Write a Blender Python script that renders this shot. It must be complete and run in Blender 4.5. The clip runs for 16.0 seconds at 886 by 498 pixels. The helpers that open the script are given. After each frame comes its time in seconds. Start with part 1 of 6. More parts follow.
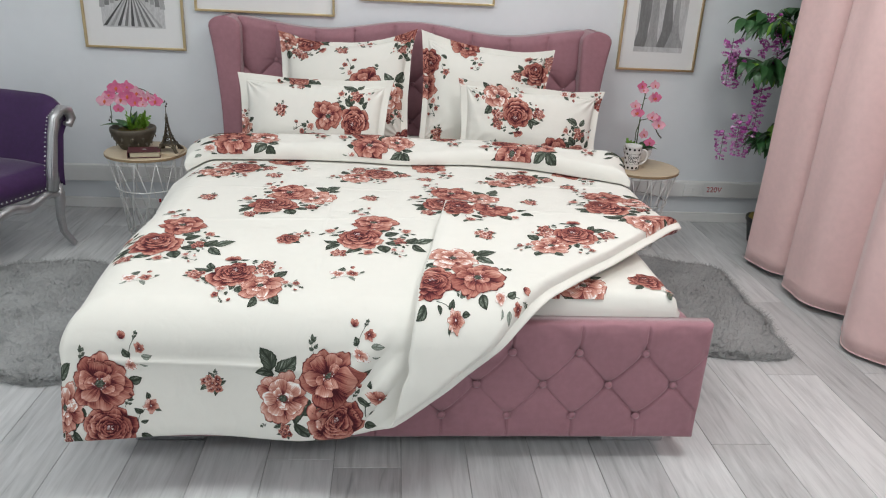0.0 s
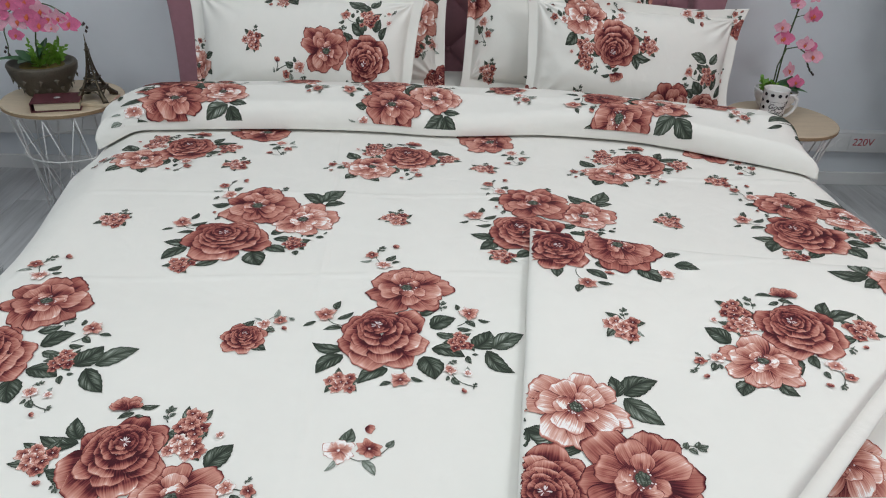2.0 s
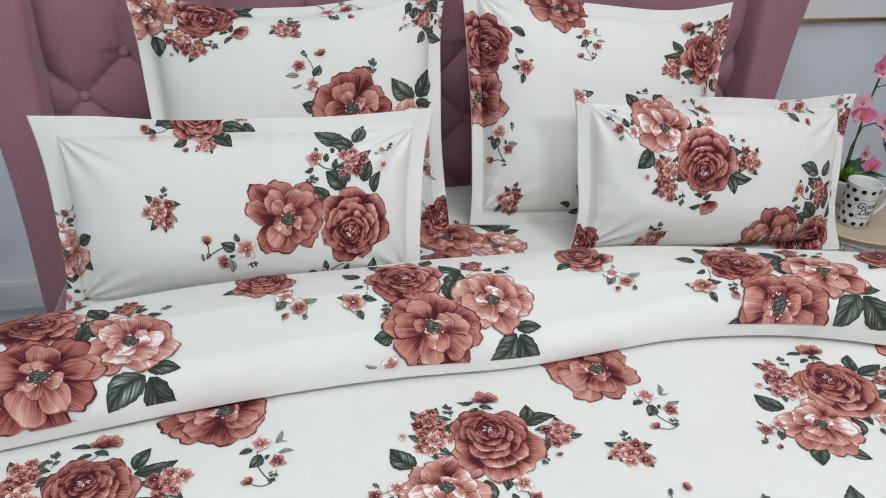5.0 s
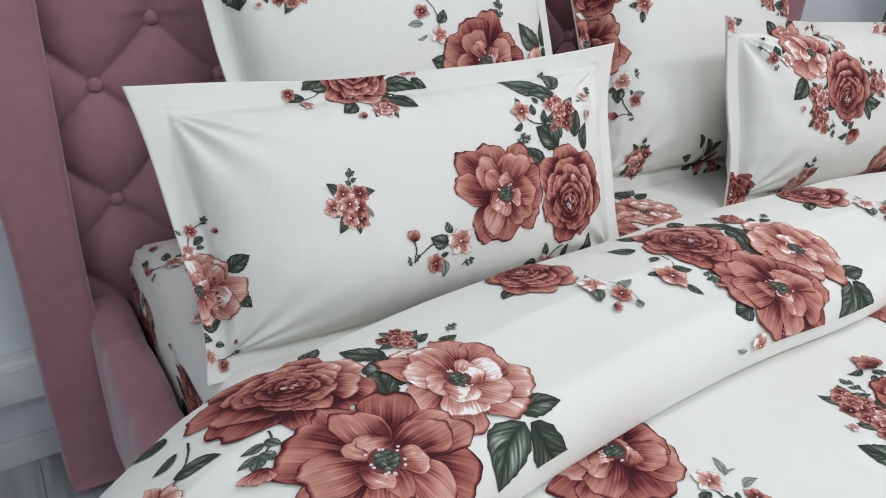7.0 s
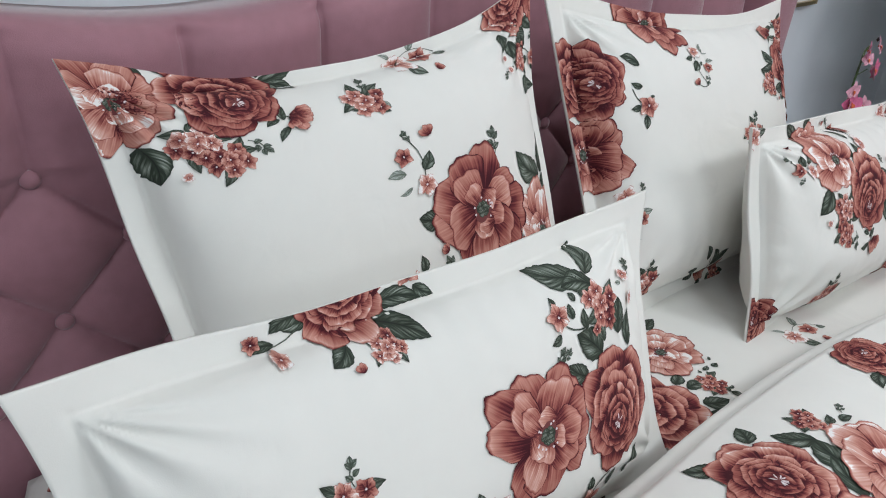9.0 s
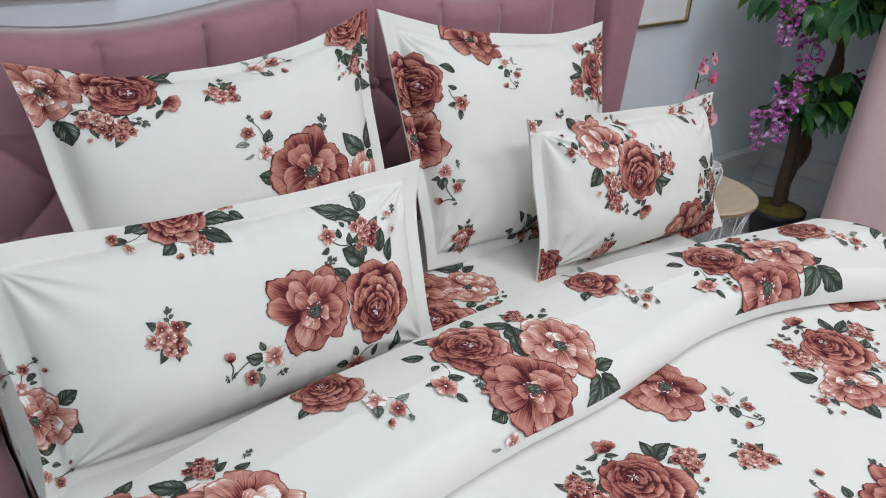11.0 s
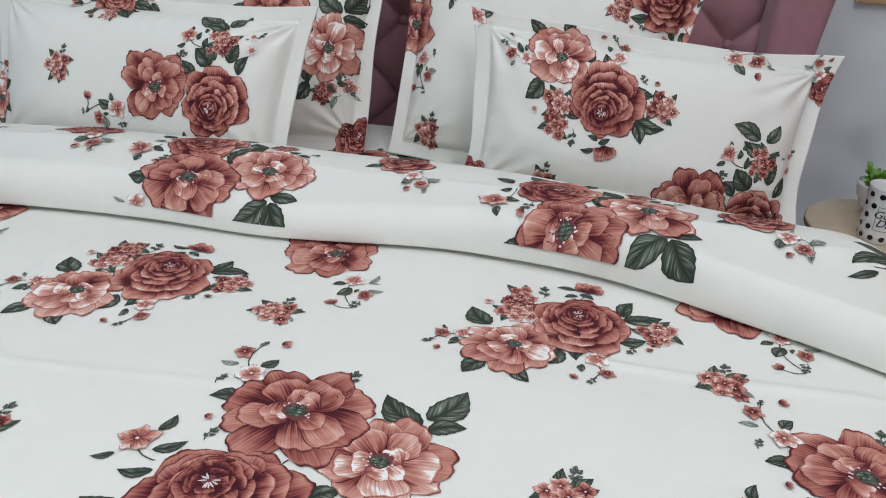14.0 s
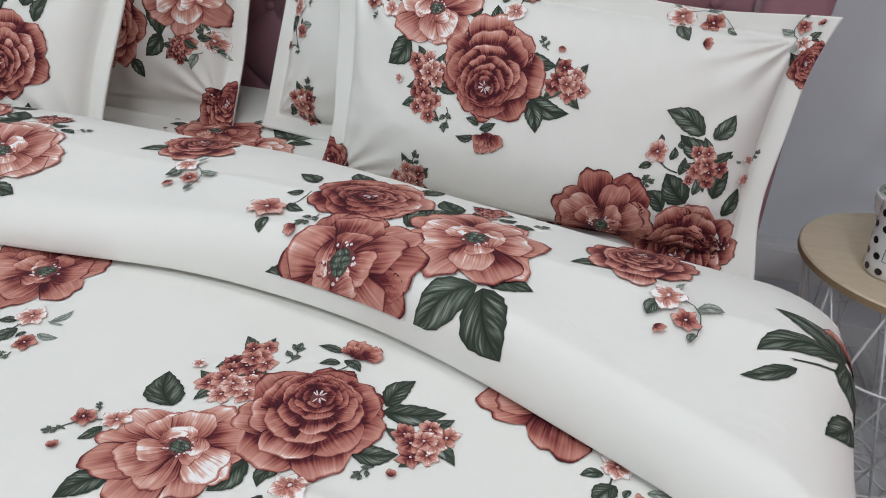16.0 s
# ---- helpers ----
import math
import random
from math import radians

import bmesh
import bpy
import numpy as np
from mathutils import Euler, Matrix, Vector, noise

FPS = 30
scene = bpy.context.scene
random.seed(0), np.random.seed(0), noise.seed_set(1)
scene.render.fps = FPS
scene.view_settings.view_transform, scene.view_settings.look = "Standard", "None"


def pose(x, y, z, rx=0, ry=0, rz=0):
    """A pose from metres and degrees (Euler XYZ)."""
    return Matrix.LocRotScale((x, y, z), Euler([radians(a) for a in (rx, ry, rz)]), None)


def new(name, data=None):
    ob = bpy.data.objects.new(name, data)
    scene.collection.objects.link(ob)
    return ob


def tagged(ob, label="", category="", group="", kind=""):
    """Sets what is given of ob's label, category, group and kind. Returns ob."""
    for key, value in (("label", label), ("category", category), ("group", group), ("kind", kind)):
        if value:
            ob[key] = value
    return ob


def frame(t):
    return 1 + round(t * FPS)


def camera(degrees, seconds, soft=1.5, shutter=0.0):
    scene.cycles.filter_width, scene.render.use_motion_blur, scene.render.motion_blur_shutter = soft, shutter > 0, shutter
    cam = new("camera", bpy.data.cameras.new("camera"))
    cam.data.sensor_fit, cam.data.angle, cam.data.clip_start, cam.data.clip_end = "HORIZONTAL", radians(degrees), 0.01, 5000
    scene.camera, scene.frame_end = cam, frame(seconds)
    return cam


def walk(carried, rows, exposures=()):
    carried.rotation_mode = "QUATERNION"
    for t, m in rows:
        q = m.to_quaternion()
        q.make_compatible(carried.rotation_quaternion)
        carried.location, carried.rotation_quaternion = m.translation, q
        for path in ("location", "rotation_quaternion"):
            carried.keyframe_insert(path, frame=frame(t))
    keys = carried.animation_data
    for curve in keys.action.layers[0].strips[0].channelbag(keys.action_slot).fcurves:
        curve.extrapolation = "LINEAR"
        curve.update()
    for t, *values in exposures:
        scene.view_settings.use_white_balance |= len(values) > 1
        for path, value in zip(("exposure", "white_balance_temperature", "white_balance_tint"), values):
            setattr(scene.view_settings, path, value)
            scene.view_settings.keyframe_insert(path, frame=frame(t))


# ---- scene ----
cam = camera(63.2, 16.0, soft=1.1)
METRES, EYE, TILT, LEAN, TURN = 7.2, 1.44, -21.4, -2.7, -3.6
ROWS = [
    (0.0, 0.0, 0.0, 0.0, -0.0, 0.0, -0.0),
    (0.5, -0.0049, 0.0389, 0.012, 0.34, -1.68, -0.09),
    (1.0, -0.0144, 0.0813, 0.0254, 0.64, -3.79, -0.15),
    (1.5, -0.0194, 0.1251, 0.0367, 0.84, -6.08, -0.15),
    (2.0, -0.0209, 0.1637, 0.0495, 0.97, -8.26, -0.12),
    (2.5, -0.0251, 0.2051, 0.0627, 1.05, -10.43, -0.06),
    (3.0, -0.0287, 0.2452, 0.0788, 0.92, -12.35, 0.13),
    (3.5, -0.0276, 0.276, 0.1067, 0.52, -13.1, 0.36),
    (6.0, -0.1268, 0.3066, 0.0978, -19.65, -6.93, 8.33),
    (6.5, -0.151, 0.3336, 0.0913, -23.64, -7.69, 9.76),
    (7.0, -0.1538, 0.3635, 0.1043, -27.45, -9.11, 11.17),
    (7.5, -0.1461, 0.3901, 0.1209, -31.28, -10.73, 12.4),
    (8.0, -0.1378, 0.4151, 0.1331, -34.04, -11.99, 13.07),
    (10.5, -0.1419, 0.3631, 0.1443, -35.73, -12.37, 12.61),
    (11.0, -0.1364, 0.331, 0.1314, -34.12, -11.71, 11.87),
    (11.5, -0.1298, 0.2946, 0.1141, -29.78, -10.48, 10.3),
    (12.0, -0.1121, 0.2679, 0.1054, -22.41, -8.79, 7.78),
    (12.5, -0.0685, 0.2544, 0.0988, -12.99, -6.96, 4.49),
    (13.0, -0.0178, 0.2484, 0.0935, -3.78, -5.67, 0.97),
    (13.5, 0.0245, 0.2585, 0.085, 4.32, -4.93, -2.17),
    (14.0, 0.0436, 0.293, 0.0675, 9.96, -4.97, -4.35),
    (14.5, 0.0464, 0.3282, 0.0611, 12.6, -5.52, -5.21),
    (15.0, 0.0557, 0.3382, 0.0724, 13.29, -6.47, -5.43),
    (15.5, 0.0748, 0.3419, 0.0768, 14.15, -7.35, -5.94),
    (16.0, 0.0849, 0.3551, 0.0788, 16.1, -8.29, -6.92),
]
walk(cam, [(t, pose(0, 0, EYE, TILT, LEAN, TURN) @ pose(METRES * x, METRES * y, METRES * z, 90 + pitch, roll, yaw)) for t, x, y, z, yaw, pitch, roll in ROWS],
     exposures=((0.0, -0.20, 6800, 9), (1.0, -0.30, 6700, 9), (1.5, -0.42, 6600, 9), (2.5, -0.56, 6300, 8), (3.5, -0.38, 6250, 8), (6.0, -0.22, 6300, 8), (8.0, -0.18, 6250, 9), (10.5, -0.23, 6250, 8),
                (12.5, -0.29, 6250, 8), (14.0, -0.44, 6250, 8), (15.0, -0.45, 6250, 8), (16.0, -0.40, 6300, 9)))

# ---- light ----
world = bpy.data.worlds.new("world")
scene.world = world
world.use_nodes = True
world.node_tree.nodes["Background"].inputs[0].default_value = (0.80, 0.87, 1.0, 1)
world.node_tree.nodes["Background"].inputs[1].default_value = 0.12


def panel_lamp(x, y, z, sx, sy, watts):
    data = bpy.data.lights.new("panel_light", "AREA")
    data.shape, data.size, data.size_y, data.energy = "RECTANGLE", sx, sy, watts
    data.color = (0.90, 0.965, 1.0)
    ob = new("panel_light", data)
    ob.matrix_world = pose(x, y, z)
    return ob


ROOM = dict(x0=-3.4, x1=2.69, y0=-2.6, y1=4.25, z1=2.8)
PANELS = ((-2.2, 1.75), (-0.5, 1.85), (1.2, 1.75), (-2.2, -1.0), (-0.2, -1.0), (1.7, -1.0), (0.4, 3.3))
for (lx, ly), watts in zip(PANELS, (21, 16, 26, 18, 17, 20, 11)):
    panel_lamp(lx, ly, ROOM["z1"] - 0.03, 0.58, 0.58, watts)


# ---- materials ----
def mat(name, color, rough=0.6, metal=0.0, sheen=0.0, spec=0.5, vary=0.0, scale=8.0, bump=0.0, bump_scale=120.0, stretch=(1, 1, 1), random_vary=0.0, ripple=0.0):
    """A surface with uneven tone at a large and a small size, and fine relief."""
    m = bpy.data.materials.new(name)
    m.use_nodes = True
    n, l = m.node_tree.nodes, m.node_tree.links
    b = n["Principled BSDF"]
    b.inputs["Roughness"].default_value, b.inputs["Metallic"].default_value = rough, metal
    b.inputs["Specular IOR Level"].default_value = spec
    b.inputs["Sheen Weight"].default_value = sheen
    b.inputs["Sheen Roughness"].default_value = 0.35
    b.inputs["Base Color"].default_value = (*color, 1)
    co = n.new("ShaderNodeTexCoord")
    mp = n.new("ShaderNodeMapping")
    mp.inputs["Scale"].default_value = stretch
    l.new(co.outputs["Object"], mp.inputs[0])
    if vary or random_vary:
        big, small = n.new("ShaderNodeTexNoise"), n.new("ShaderNodeTexNoise")
        big.inputs["Scale"].default_value, small.inputs["Scale"].default_value = scale, scale * 9
        big.inputs["Detail"].default_value = 3
        add = n.new("ShaderNodeMath")
        add.operation = "ADD"
        for t in (big, small):
            l.new(mp.outputs[0], t.inputs["Vector"])
        l.new(big.outputs[0], add.inputs[0])
        l.new(small.outputs[0], add.inputs[1])
        rng = n.new("ShaderNodeMapRange")
        rng.inputs[1].default_value, rng.inputs[2].default_value = 0.6, 1.4
        rng.inputs[3].default_value, rng.inputs[4].default_value = 1 - vary, 1 + vary
        l.new(add.outputs[0], rng.inputs[0])
        last = rng.outputs[0]
        if random_vary:
            info, r2, mul = n.new("ShaderNodeObjectInfo"), n.new("ShaderNodeMapRange"), n.new("ShaderNodeMath")
            r2.inputs[3].default_value, r2.inputs[4].default_value = 1 - random_vary, 1 + random_vary
            mul.operation = "MULTIPLY"
            l.new(info.outputs["Random"], r2.inputs[0])
            l.new(r2.outputs[0], mul.inputs[0])
            l.new(last, mul.inputs[1])
            last = mul.outputs[0]
        mix = n.new("ShaderNodeVectorMath")
        mix.operation = "SCALE"
        mix.inputs[0].default_value = color
        l.new(last, mix.inputs["Scale"])
        l.new(mix.outputs[0], b.inputs["Base Color"])
    if bump:
        t, bp = n.new("ShaderNodeTexNoise"), n.new("ShaderNodeBump")
        t.inputs["Scale"].default_value, t.inputs["Detail"].default_value = bump_scale, 4
        bp.inputs["Strength"].default_value, bp.inputs["Distance"].default_value = bump, 0.002
        l.new(mp.outputs[0], t.inputs["Vector"])
        l.new(t.outputs[0], bp.inputs["Height"])
        l.new(bp.outputs[0], b.inputs["Normal"])
        if ripple:
            t2, b2 = n.new("ShaderNodeTexNoise"), n.new("ShaderNodeBump")
            t2.inputs["Scale"].default_value, t2.inputs["Detail"].default_value, t2.inputs["Distortion"].default_value = 11.0, 3, 0.8
            b2.inputs["Strength"].default_value, b2.inputs["Distance"].default_value = ripple, 0.012
            l.new(mp.outputs[0], t2.inputs["Vector"])
            l.new(t2.outputs[0], b2.inputs["Height"])
            l.new(b2.outputs[0], bp.inputs["Normal"])
    return m


M_WALL = mat("wall_paint", (0.77, 0.80, 0.83), 0.7, vary=0.02, scale=1.5, bump=0.15, bump_scale=180)
M_CEIL = mat("ceiling_paint", (0.82, 0.82, 0.82), 0.8)
M_TRIM = mat("white_plastic", (0.78, 0.78, 0.77), 0.35, vary=0.02, scale=4)
M_VELVET = mat("mauve_velvet", (0.340, 0.163, 0.195), 0.75, sheen=0.6, vary=0.10, scale=5, bump=0.25, bump_scale=700)
M_CLOTH = mat("cream_cotton", (0.770, 0.752, 0.702), 0.75, sheen=0.15, vary=0.015, scale=3, bump=0.12, bump_scale=900, ripple=0.22)
M_CURTAIN = mat("pink_curtain_cloth", (0.80, 0.56, 0.55), 0.8, sheen=0.3, vary=0.05, scale=4, bump=0.2, bump_scale=500)
M_PURPLE = mat("purple_velvet", (0.045, 0.012, 0.075), 0.7, sheen=0.4, vary=0.2, scale=5, bump=0.2, bump_scale=600)
M_SILVER = mat("silver_leaf_wood", (0.50, 0.50, 0.51), 0.33, metal=0.8, vary=0.12, scale=20, bump=0.3, bump_scale=90)
M_CHROME = mat("brushed_steel", (0.6, 0.6, 0.62), 0.25, metal=1.0)


# ---- building helpers ----
def mesh_from(name, verts, faces, smooth=True):
    me = bpy.data.meshes.new(name)
    me.from_pydata([tuple(v) for v in verts], [], faces)
    me.update()
    if smooth:
        me.polygons.foreach_set("use_smooth", [True] * len(me.polygons))
    return me


def part(name, data, material, parent=None, label=""):
    """Links a mesh or bmesh as one object, under a thing where one is given."""
    if isinstance(data, bmesh.types.BMesh):
        me = bpy.data.meshes.new(name)
        data.to_mesh(me)
        data.free()
        data = me
    if material and not data.materials:
        data.materials.append(material)
    ob = new(name, data)
    ob.parent = parent
    if label:
        ob["label"] = label
    return ob


def box(x0, x1, y0, y1, z0, z1, bevel=0.0, seg=2):
    bm = bmesh.new()
    bmesh.ops.create_cube(bm, size=1, matrix=Matrix.Translation(((x0 + x1) / 2, (y0 + y1) / 2, (z0 + z1) / 2)) @ Matrix.Diagonal((x1 - x0, y1 - y0, z1 - z0, 1)))
    if bevel:
        bmesh.ops.bevel(bm, geom=bm.edges[:], offset=bevel, segments=seg, affect="EDGES", profile=0.6)
        for f in bm.faces:
            f.smooth = seg > 2
    return bm


def grid_faces(nu, nv, wrap_u=False, base=0):
    """Quads of a grid stored row by row, nv points a row."""
    out = []
    for i in range(nu if wrap_u else nu - 1):
        for j in range(nv - 1):
            a, b = base + i * nv + j, base + ((i + 1) % nu) * nv + j
            out.append((a, b, b + 1, a + 1))
    return out


def lathe(profile, seg=32, cap=True):
    """A turned shape from (radius, height) pairs, from bottom to top."""
    verts, nv = [], len(profile)
    for i in range(seg):
        a = 2 * math.pi * i / seg
        verts += [(r * math.cos(a), r * math.sin(a), z) for r, z in profile]
    faces = grid_faces(seg, nv, True)
    if cap:
        faces.append(tuple(i * nv for i in range(seg))[::-1])
        faces.append(tuple(i * nv + nv - 1 for i in range(seg)))
    return verts, faces


def tube(points, radius, seg=8, closed=False):
    """A round bar along points; radius is one number or one for each point."""
    pts = [Vector(p) for p in points]
    n = len(pts)
    rad = radius if hasattr(radius, "__len__") else [radius] * n
    verts, faces, last = [], [], None
    for i, p in enumerate(pts):
        d = (pts[(i + 1) % n] - pts[i - 1]) if closed else (pts[min(i + 1, n - 1)] - pts[max(i - 1, 0)])
        d.normalize()
        side = (last - d * last.dot(d)) if last else d.orthogonal()
        side.normalize()
        last = side
        up = d.cross(side)
        for k in range(seg):
            a = 2 * math.pi * k / seg
            verts.append(p + (side * math.cos(a) + up * math.sin(a)) * rad[i])
    for i in range(n if closed else n - 1):
        for k in range(seg):
            a, b = i * seg, ((i + 1) % n) * seg
            faces.append((a + k, a + (k + 1) % seg, b + (k + 1) % seg, b + k))
    if not closed:
        faces.append(tuple(range(seg))[::-1])
        faces.append(tuple((n - 1) * seg + k for k in range(seg)))
    return verts, faces


def joined(*pieces):
    verts, faces = [], []
    for v, f in pieces:
        b = len(verts)
        verts += [tuple(p) for p in v]
        faces += [tuple(i + b for i in q) for q in f]
    return verts, faces


def thing(name, label, category, at=(0, 0, 0), group="", kind=""):
    ob = new(name)
    ob.empty_display_size = 0.1
    ob.location = at
    return tagged(ob, label, category, group, kind)


def waves(x, y, k, seed):
    """Smooth unevenness between about -1 and 1."""
    g = np.random.RandomState(seed)
    out = 0.0
    for _ in range(5):
        a, f, ph = g.rand() * 6.28, k * (0.6 + 0.9 * g.rand()), g.rand() * 6.28
        out = out + np.sin(f * (x * math.cos(a) + y * math.sin(a)) + ph)
    return out / 3.2


# ---- room ----
def build_room():
    x0, x1, y0, y1, z1 = (ROOM[k] for k in ("x0", "x1", "y0", "y1", "z1"))
    t = 0.12
    tagged(part("floor", box(x0, x1, y0, y1, -0.1, -0.004), mat("floor_joint", (0.30, 0.30, 0.305), 0.6)), "pale grey wood-look laminate floor", "floor", kind="structure")
    tagged(part("ceiling", box(x0, x1, y0, y1, z1, z1 + 0.1), M_CEIL), "plain white ceiling above the room", "ceiling", kind="structure")
    tagged(part("wall_north", box(x0, x1, y1, y1 + t, -0.1, z1), M_WALL), "cool white painted wall behind the bed", "wall", kind="structure")
    tagged(part("wall_south", box(x0, x1, y0 - t, y0, -0.1, z1), M_WALL), "plain white painted wall", "wall", kind="structure")
    tagged(part("wall_west", box(x0 - t, x0, y0 - t, y1 + t, -0.1, z1), M_WALL), "plain white painted wall", "wall", kind="structure")
    tagged(part("wall_east", box(x1, x1 + t, y0 - t, y1 + t, -0.1, z1), M_WALL), "plain white painted wall", "wall", kind="structure")


build_room()


# ---- rose print: flat ink shapes that lie on the cloth ----
def petal_material():
    """Petal ink: dark at the petal's root, streaked and lighter to its rim."""
    m = bpy.data.materials.new("petal_ink")
    m.use_nodes = True
    n, l = m.node_tree.nodes, m.node_tree.links
    b = n["Principled BSDF"]
    b.inputs["Roughness"].default_value, b.inputs["Specular IOR Level"].default_value = 0.8, 0.25
    uv, tone = n.new("ShaderNodeUVMap"), n.new("ShaderNodeAttribute")
    uv.uv_map, tone.attribute_name = "petal", "tone"
    sep, st = n.new("ShaderNodeSeparateXYZ"), n.new("ShaderNodeSeparateColor")
    l.new(uv.outputs[0], sep.inputs[0])
    l.new(tone.outputs["Color"], st.inputs[0])

    def calc(op, a, c=0.0):
        k = n.new("ShaderNodeMath")
        k.operation = op
        for i, x in enumerate((a, c)):
            if isinstance(x, (int, float)):
                k.inputs[i].default_value = x
            else:
                l.new(x, k.inputs[i])
        return k.outputs[0]

    def noise_at(across, along, detail, shift):
        comb, tex = n.new("ShaderNodeCombineXYZ"), n.new("ShaderNodeTexNoise")
        l.new(calc("ADD", calc("MULTIPLY", sep.outputs[0], across), calc("MULTIPLY", st.outputs[1], shift)), comb.inputs[0])
        l.new(calc("MULTIPLY", sep.outputs[1], along), comb.inputs[1])
        tex.inputs["Scale"].default_value, tex.inputs["Detail"].default_value = 1.0, detail
        l.new(comb.outputs[0], tex.inputs["Vector"])
        return calc("SUBTRACT", tex.outputs[0], 0.5)

    # veins run out from the root and fade to the rim; broad patches of light lie across the petal
    along = sep.outputs[1]
    mid = calc("SUBTRACT", 1.15, along)
    veins = calc("MULTIPLY", calc("MULTIPLY", noise_at(24.0, 1.0, 2.0, 61.0), 1.2), calc("ADD", mid, 0.15))
    patches = calc("MULTIPLY", noise_at(3.2, 2.4, 1.0, 37.0), 0.75)
    side = calc("MULTIPLY", calc("POWER", calc("ABSOLUTE", calc("SUBTRACT", calc("MULTIPLY", sep.outputs[0], 2.0), 1.0)), 4.0), -0.13)
    across = calc("ABSOLUTE", calc("SUBTRACT", calc("MULTIPLY", sep.outputs[0], 2.0), 1.0))
    rim = calc("MULTIPLY", calc("MAXIMUM", calc("SUBTRACT", calc("MAXIMUM", across, along), 0.94), 0.0), -11.0)
    side = calc("ADD", side, rim)
    reach = calc("DIVIDE", calc("SUBTRACT", along, st.outputs[2]), calc("SUBTRACT", 1.0, st.outputs[2]))
    rise = calc("MULTIPLY", calc("POWER", calc("MAXIMUM", reach, 0.0), 0.85), 0.78)
    g = calc("ADD", calc("ADD", rise, calc("ADD", veins, patches)), calc("ADD", st.outputs[0], side))
    ramp = n.new("ShaderNodeValToRGB")
    stops = [(0.04, (0.050, 0.006, 0.011)), (0.24, (0.130, 0.020, 0.024)), (0.46, (0.320, 0.098, 0.078)), (0.74, (0.545, 0.255, 0.200)), (0.92, (0.68, 0.43, 0.37)), (1.0, (0.86, 0.82, 0.80))]
    e = ramp.color_ramp.elements
    while len(e) < len(stops):
        e.new(0.5)
    for k, (at, c) in zip(e, stops):
        k.position, k.color = at, (*c, 1)
    l.new(g, ramp.inputs[0])
    l.new(ramp.outputs[0], b.inputs["Base Color"])
    return m


def leaf_material():
    """Leaf ink: dark green with a pale midrib and side veins."""
    m = bpy.data.materials.new("leaf_ink")
    m.use_nodes = True
    n, l = m.node_tree.nodes, m.node_tree.links
    b = n["Principled BSDF"]
    b.inputs["Roughness"].default_value, b.inputs["Specular IOR Level"].default_value = 0.8, 0.25
    uv, tone = n.new("ShaderNodeUVMap"), n.new("ShaderNodeAttribute")
    uv.uv_map, tone.attribute_name = "petal", "tone"
    sep, st = n.new("ShaderNodeSeparateXYZ"), n.new("ShaderNodeSeparateColor")
    l.new(uv.outputs[0], sep.inputs[0])
    l.new(tone.outputs["Color"], st.inputs[0])

    def calc(op, a, c=0.0):
        k = n.new("ShaderNodeMath")
        k.operation = op
        for i, x in enumerate((a, c)):
            if isinstance(x, (int, float)):
                k.inputs[i].default_value = x
            else:
                l.new(x, k.inputs[i])
        return k.outputs[0]

    # dark margins and midrib, pale brushed streaks along the side veins
    off = calc("ABSOLUTE", calc("SUBTRACT", sep.outputs[0], 0.5))
    slant = calc("SUBTRACT", sep.outputs[1], calc("MULTIPLY", off, 0.75))
    comb, tex = n.new("ShaderNodeCombineXYZ"), n.new("ShaderNodeTexNoise")
    l.new(calc("ADD", calc("MULTIPLY", slant, 15.0), calc("MULTIPLY", st.outputs[1], 71.0)), comb.inputs[0])
    l.new(calc("ADD", calc("MULTIPLY", off, 2.2), calc("MULTIPLY", calc("GREATER_THAN", sep.outputs[0], 0.5), 9.0)), comb.inputs[1])
    tex.inputs["Scale"].default_value, tex.inputs["Detail"].default_value = 1.0, 2.0
    l.new(comb.outputs[0], tex.inputs["Vector"])
    inner = calc("MULTIPLY", calc("MULTIPLY", off, calc("SUBTRACT", 0.5, off)), 16.0)
    length = calc("MULTIPLY", calc("MULTIPLY", sep.outputs[1], calc("SUBTRACT", 1.0, sep.outputs[1])), 4.0)
    streak = calc("MULTIPLY", calc("MULTIPLY", calc("SUBTRACT", tex.outputs[0], 0.33), 2.0), calc("MULTIPLY", inner, length))
    rib = calc("MULTIPLY", calc("LESS_THAN", off, 0.022), -0.12)
    g = calc("ADD", calc("ADD", calc("ADD", streak, rib), 0.16), st.outputs[0])
    ramp = n.new("ShaderNodeValToRGB")
    stops = [(0.05, (0.018, 0.023, 0.017)), (0.35, (0.040, 0.052, 0.037)), (0.7, (0.165, 0.190, 0.155)), (1.0, (0.42, 0.45, 0.41))]
    e = ramp.color_ramp.elements
    while len(e) < len(stops):
        e.new(0.5)
    for k, (at, c) in zip(e, stops):
        k.position, k.color = at, (*c, 1)
    l.new(g, ramp.inputs[0])
    l.new(ramp.outputs[0], b.inputs["Base Color"])
    return m


M_PETAL, M_LEAF = petal_material(), leaf_material()
M_SHADE_INK = mat("dark_outline_ink", (0.15, 0.030, 0.030), 0.75)
M_STAMEN = mat("stamen_ink", (0.70, 0.62, 0.63), 0.75)
RNG = np.random.RandomState(7)


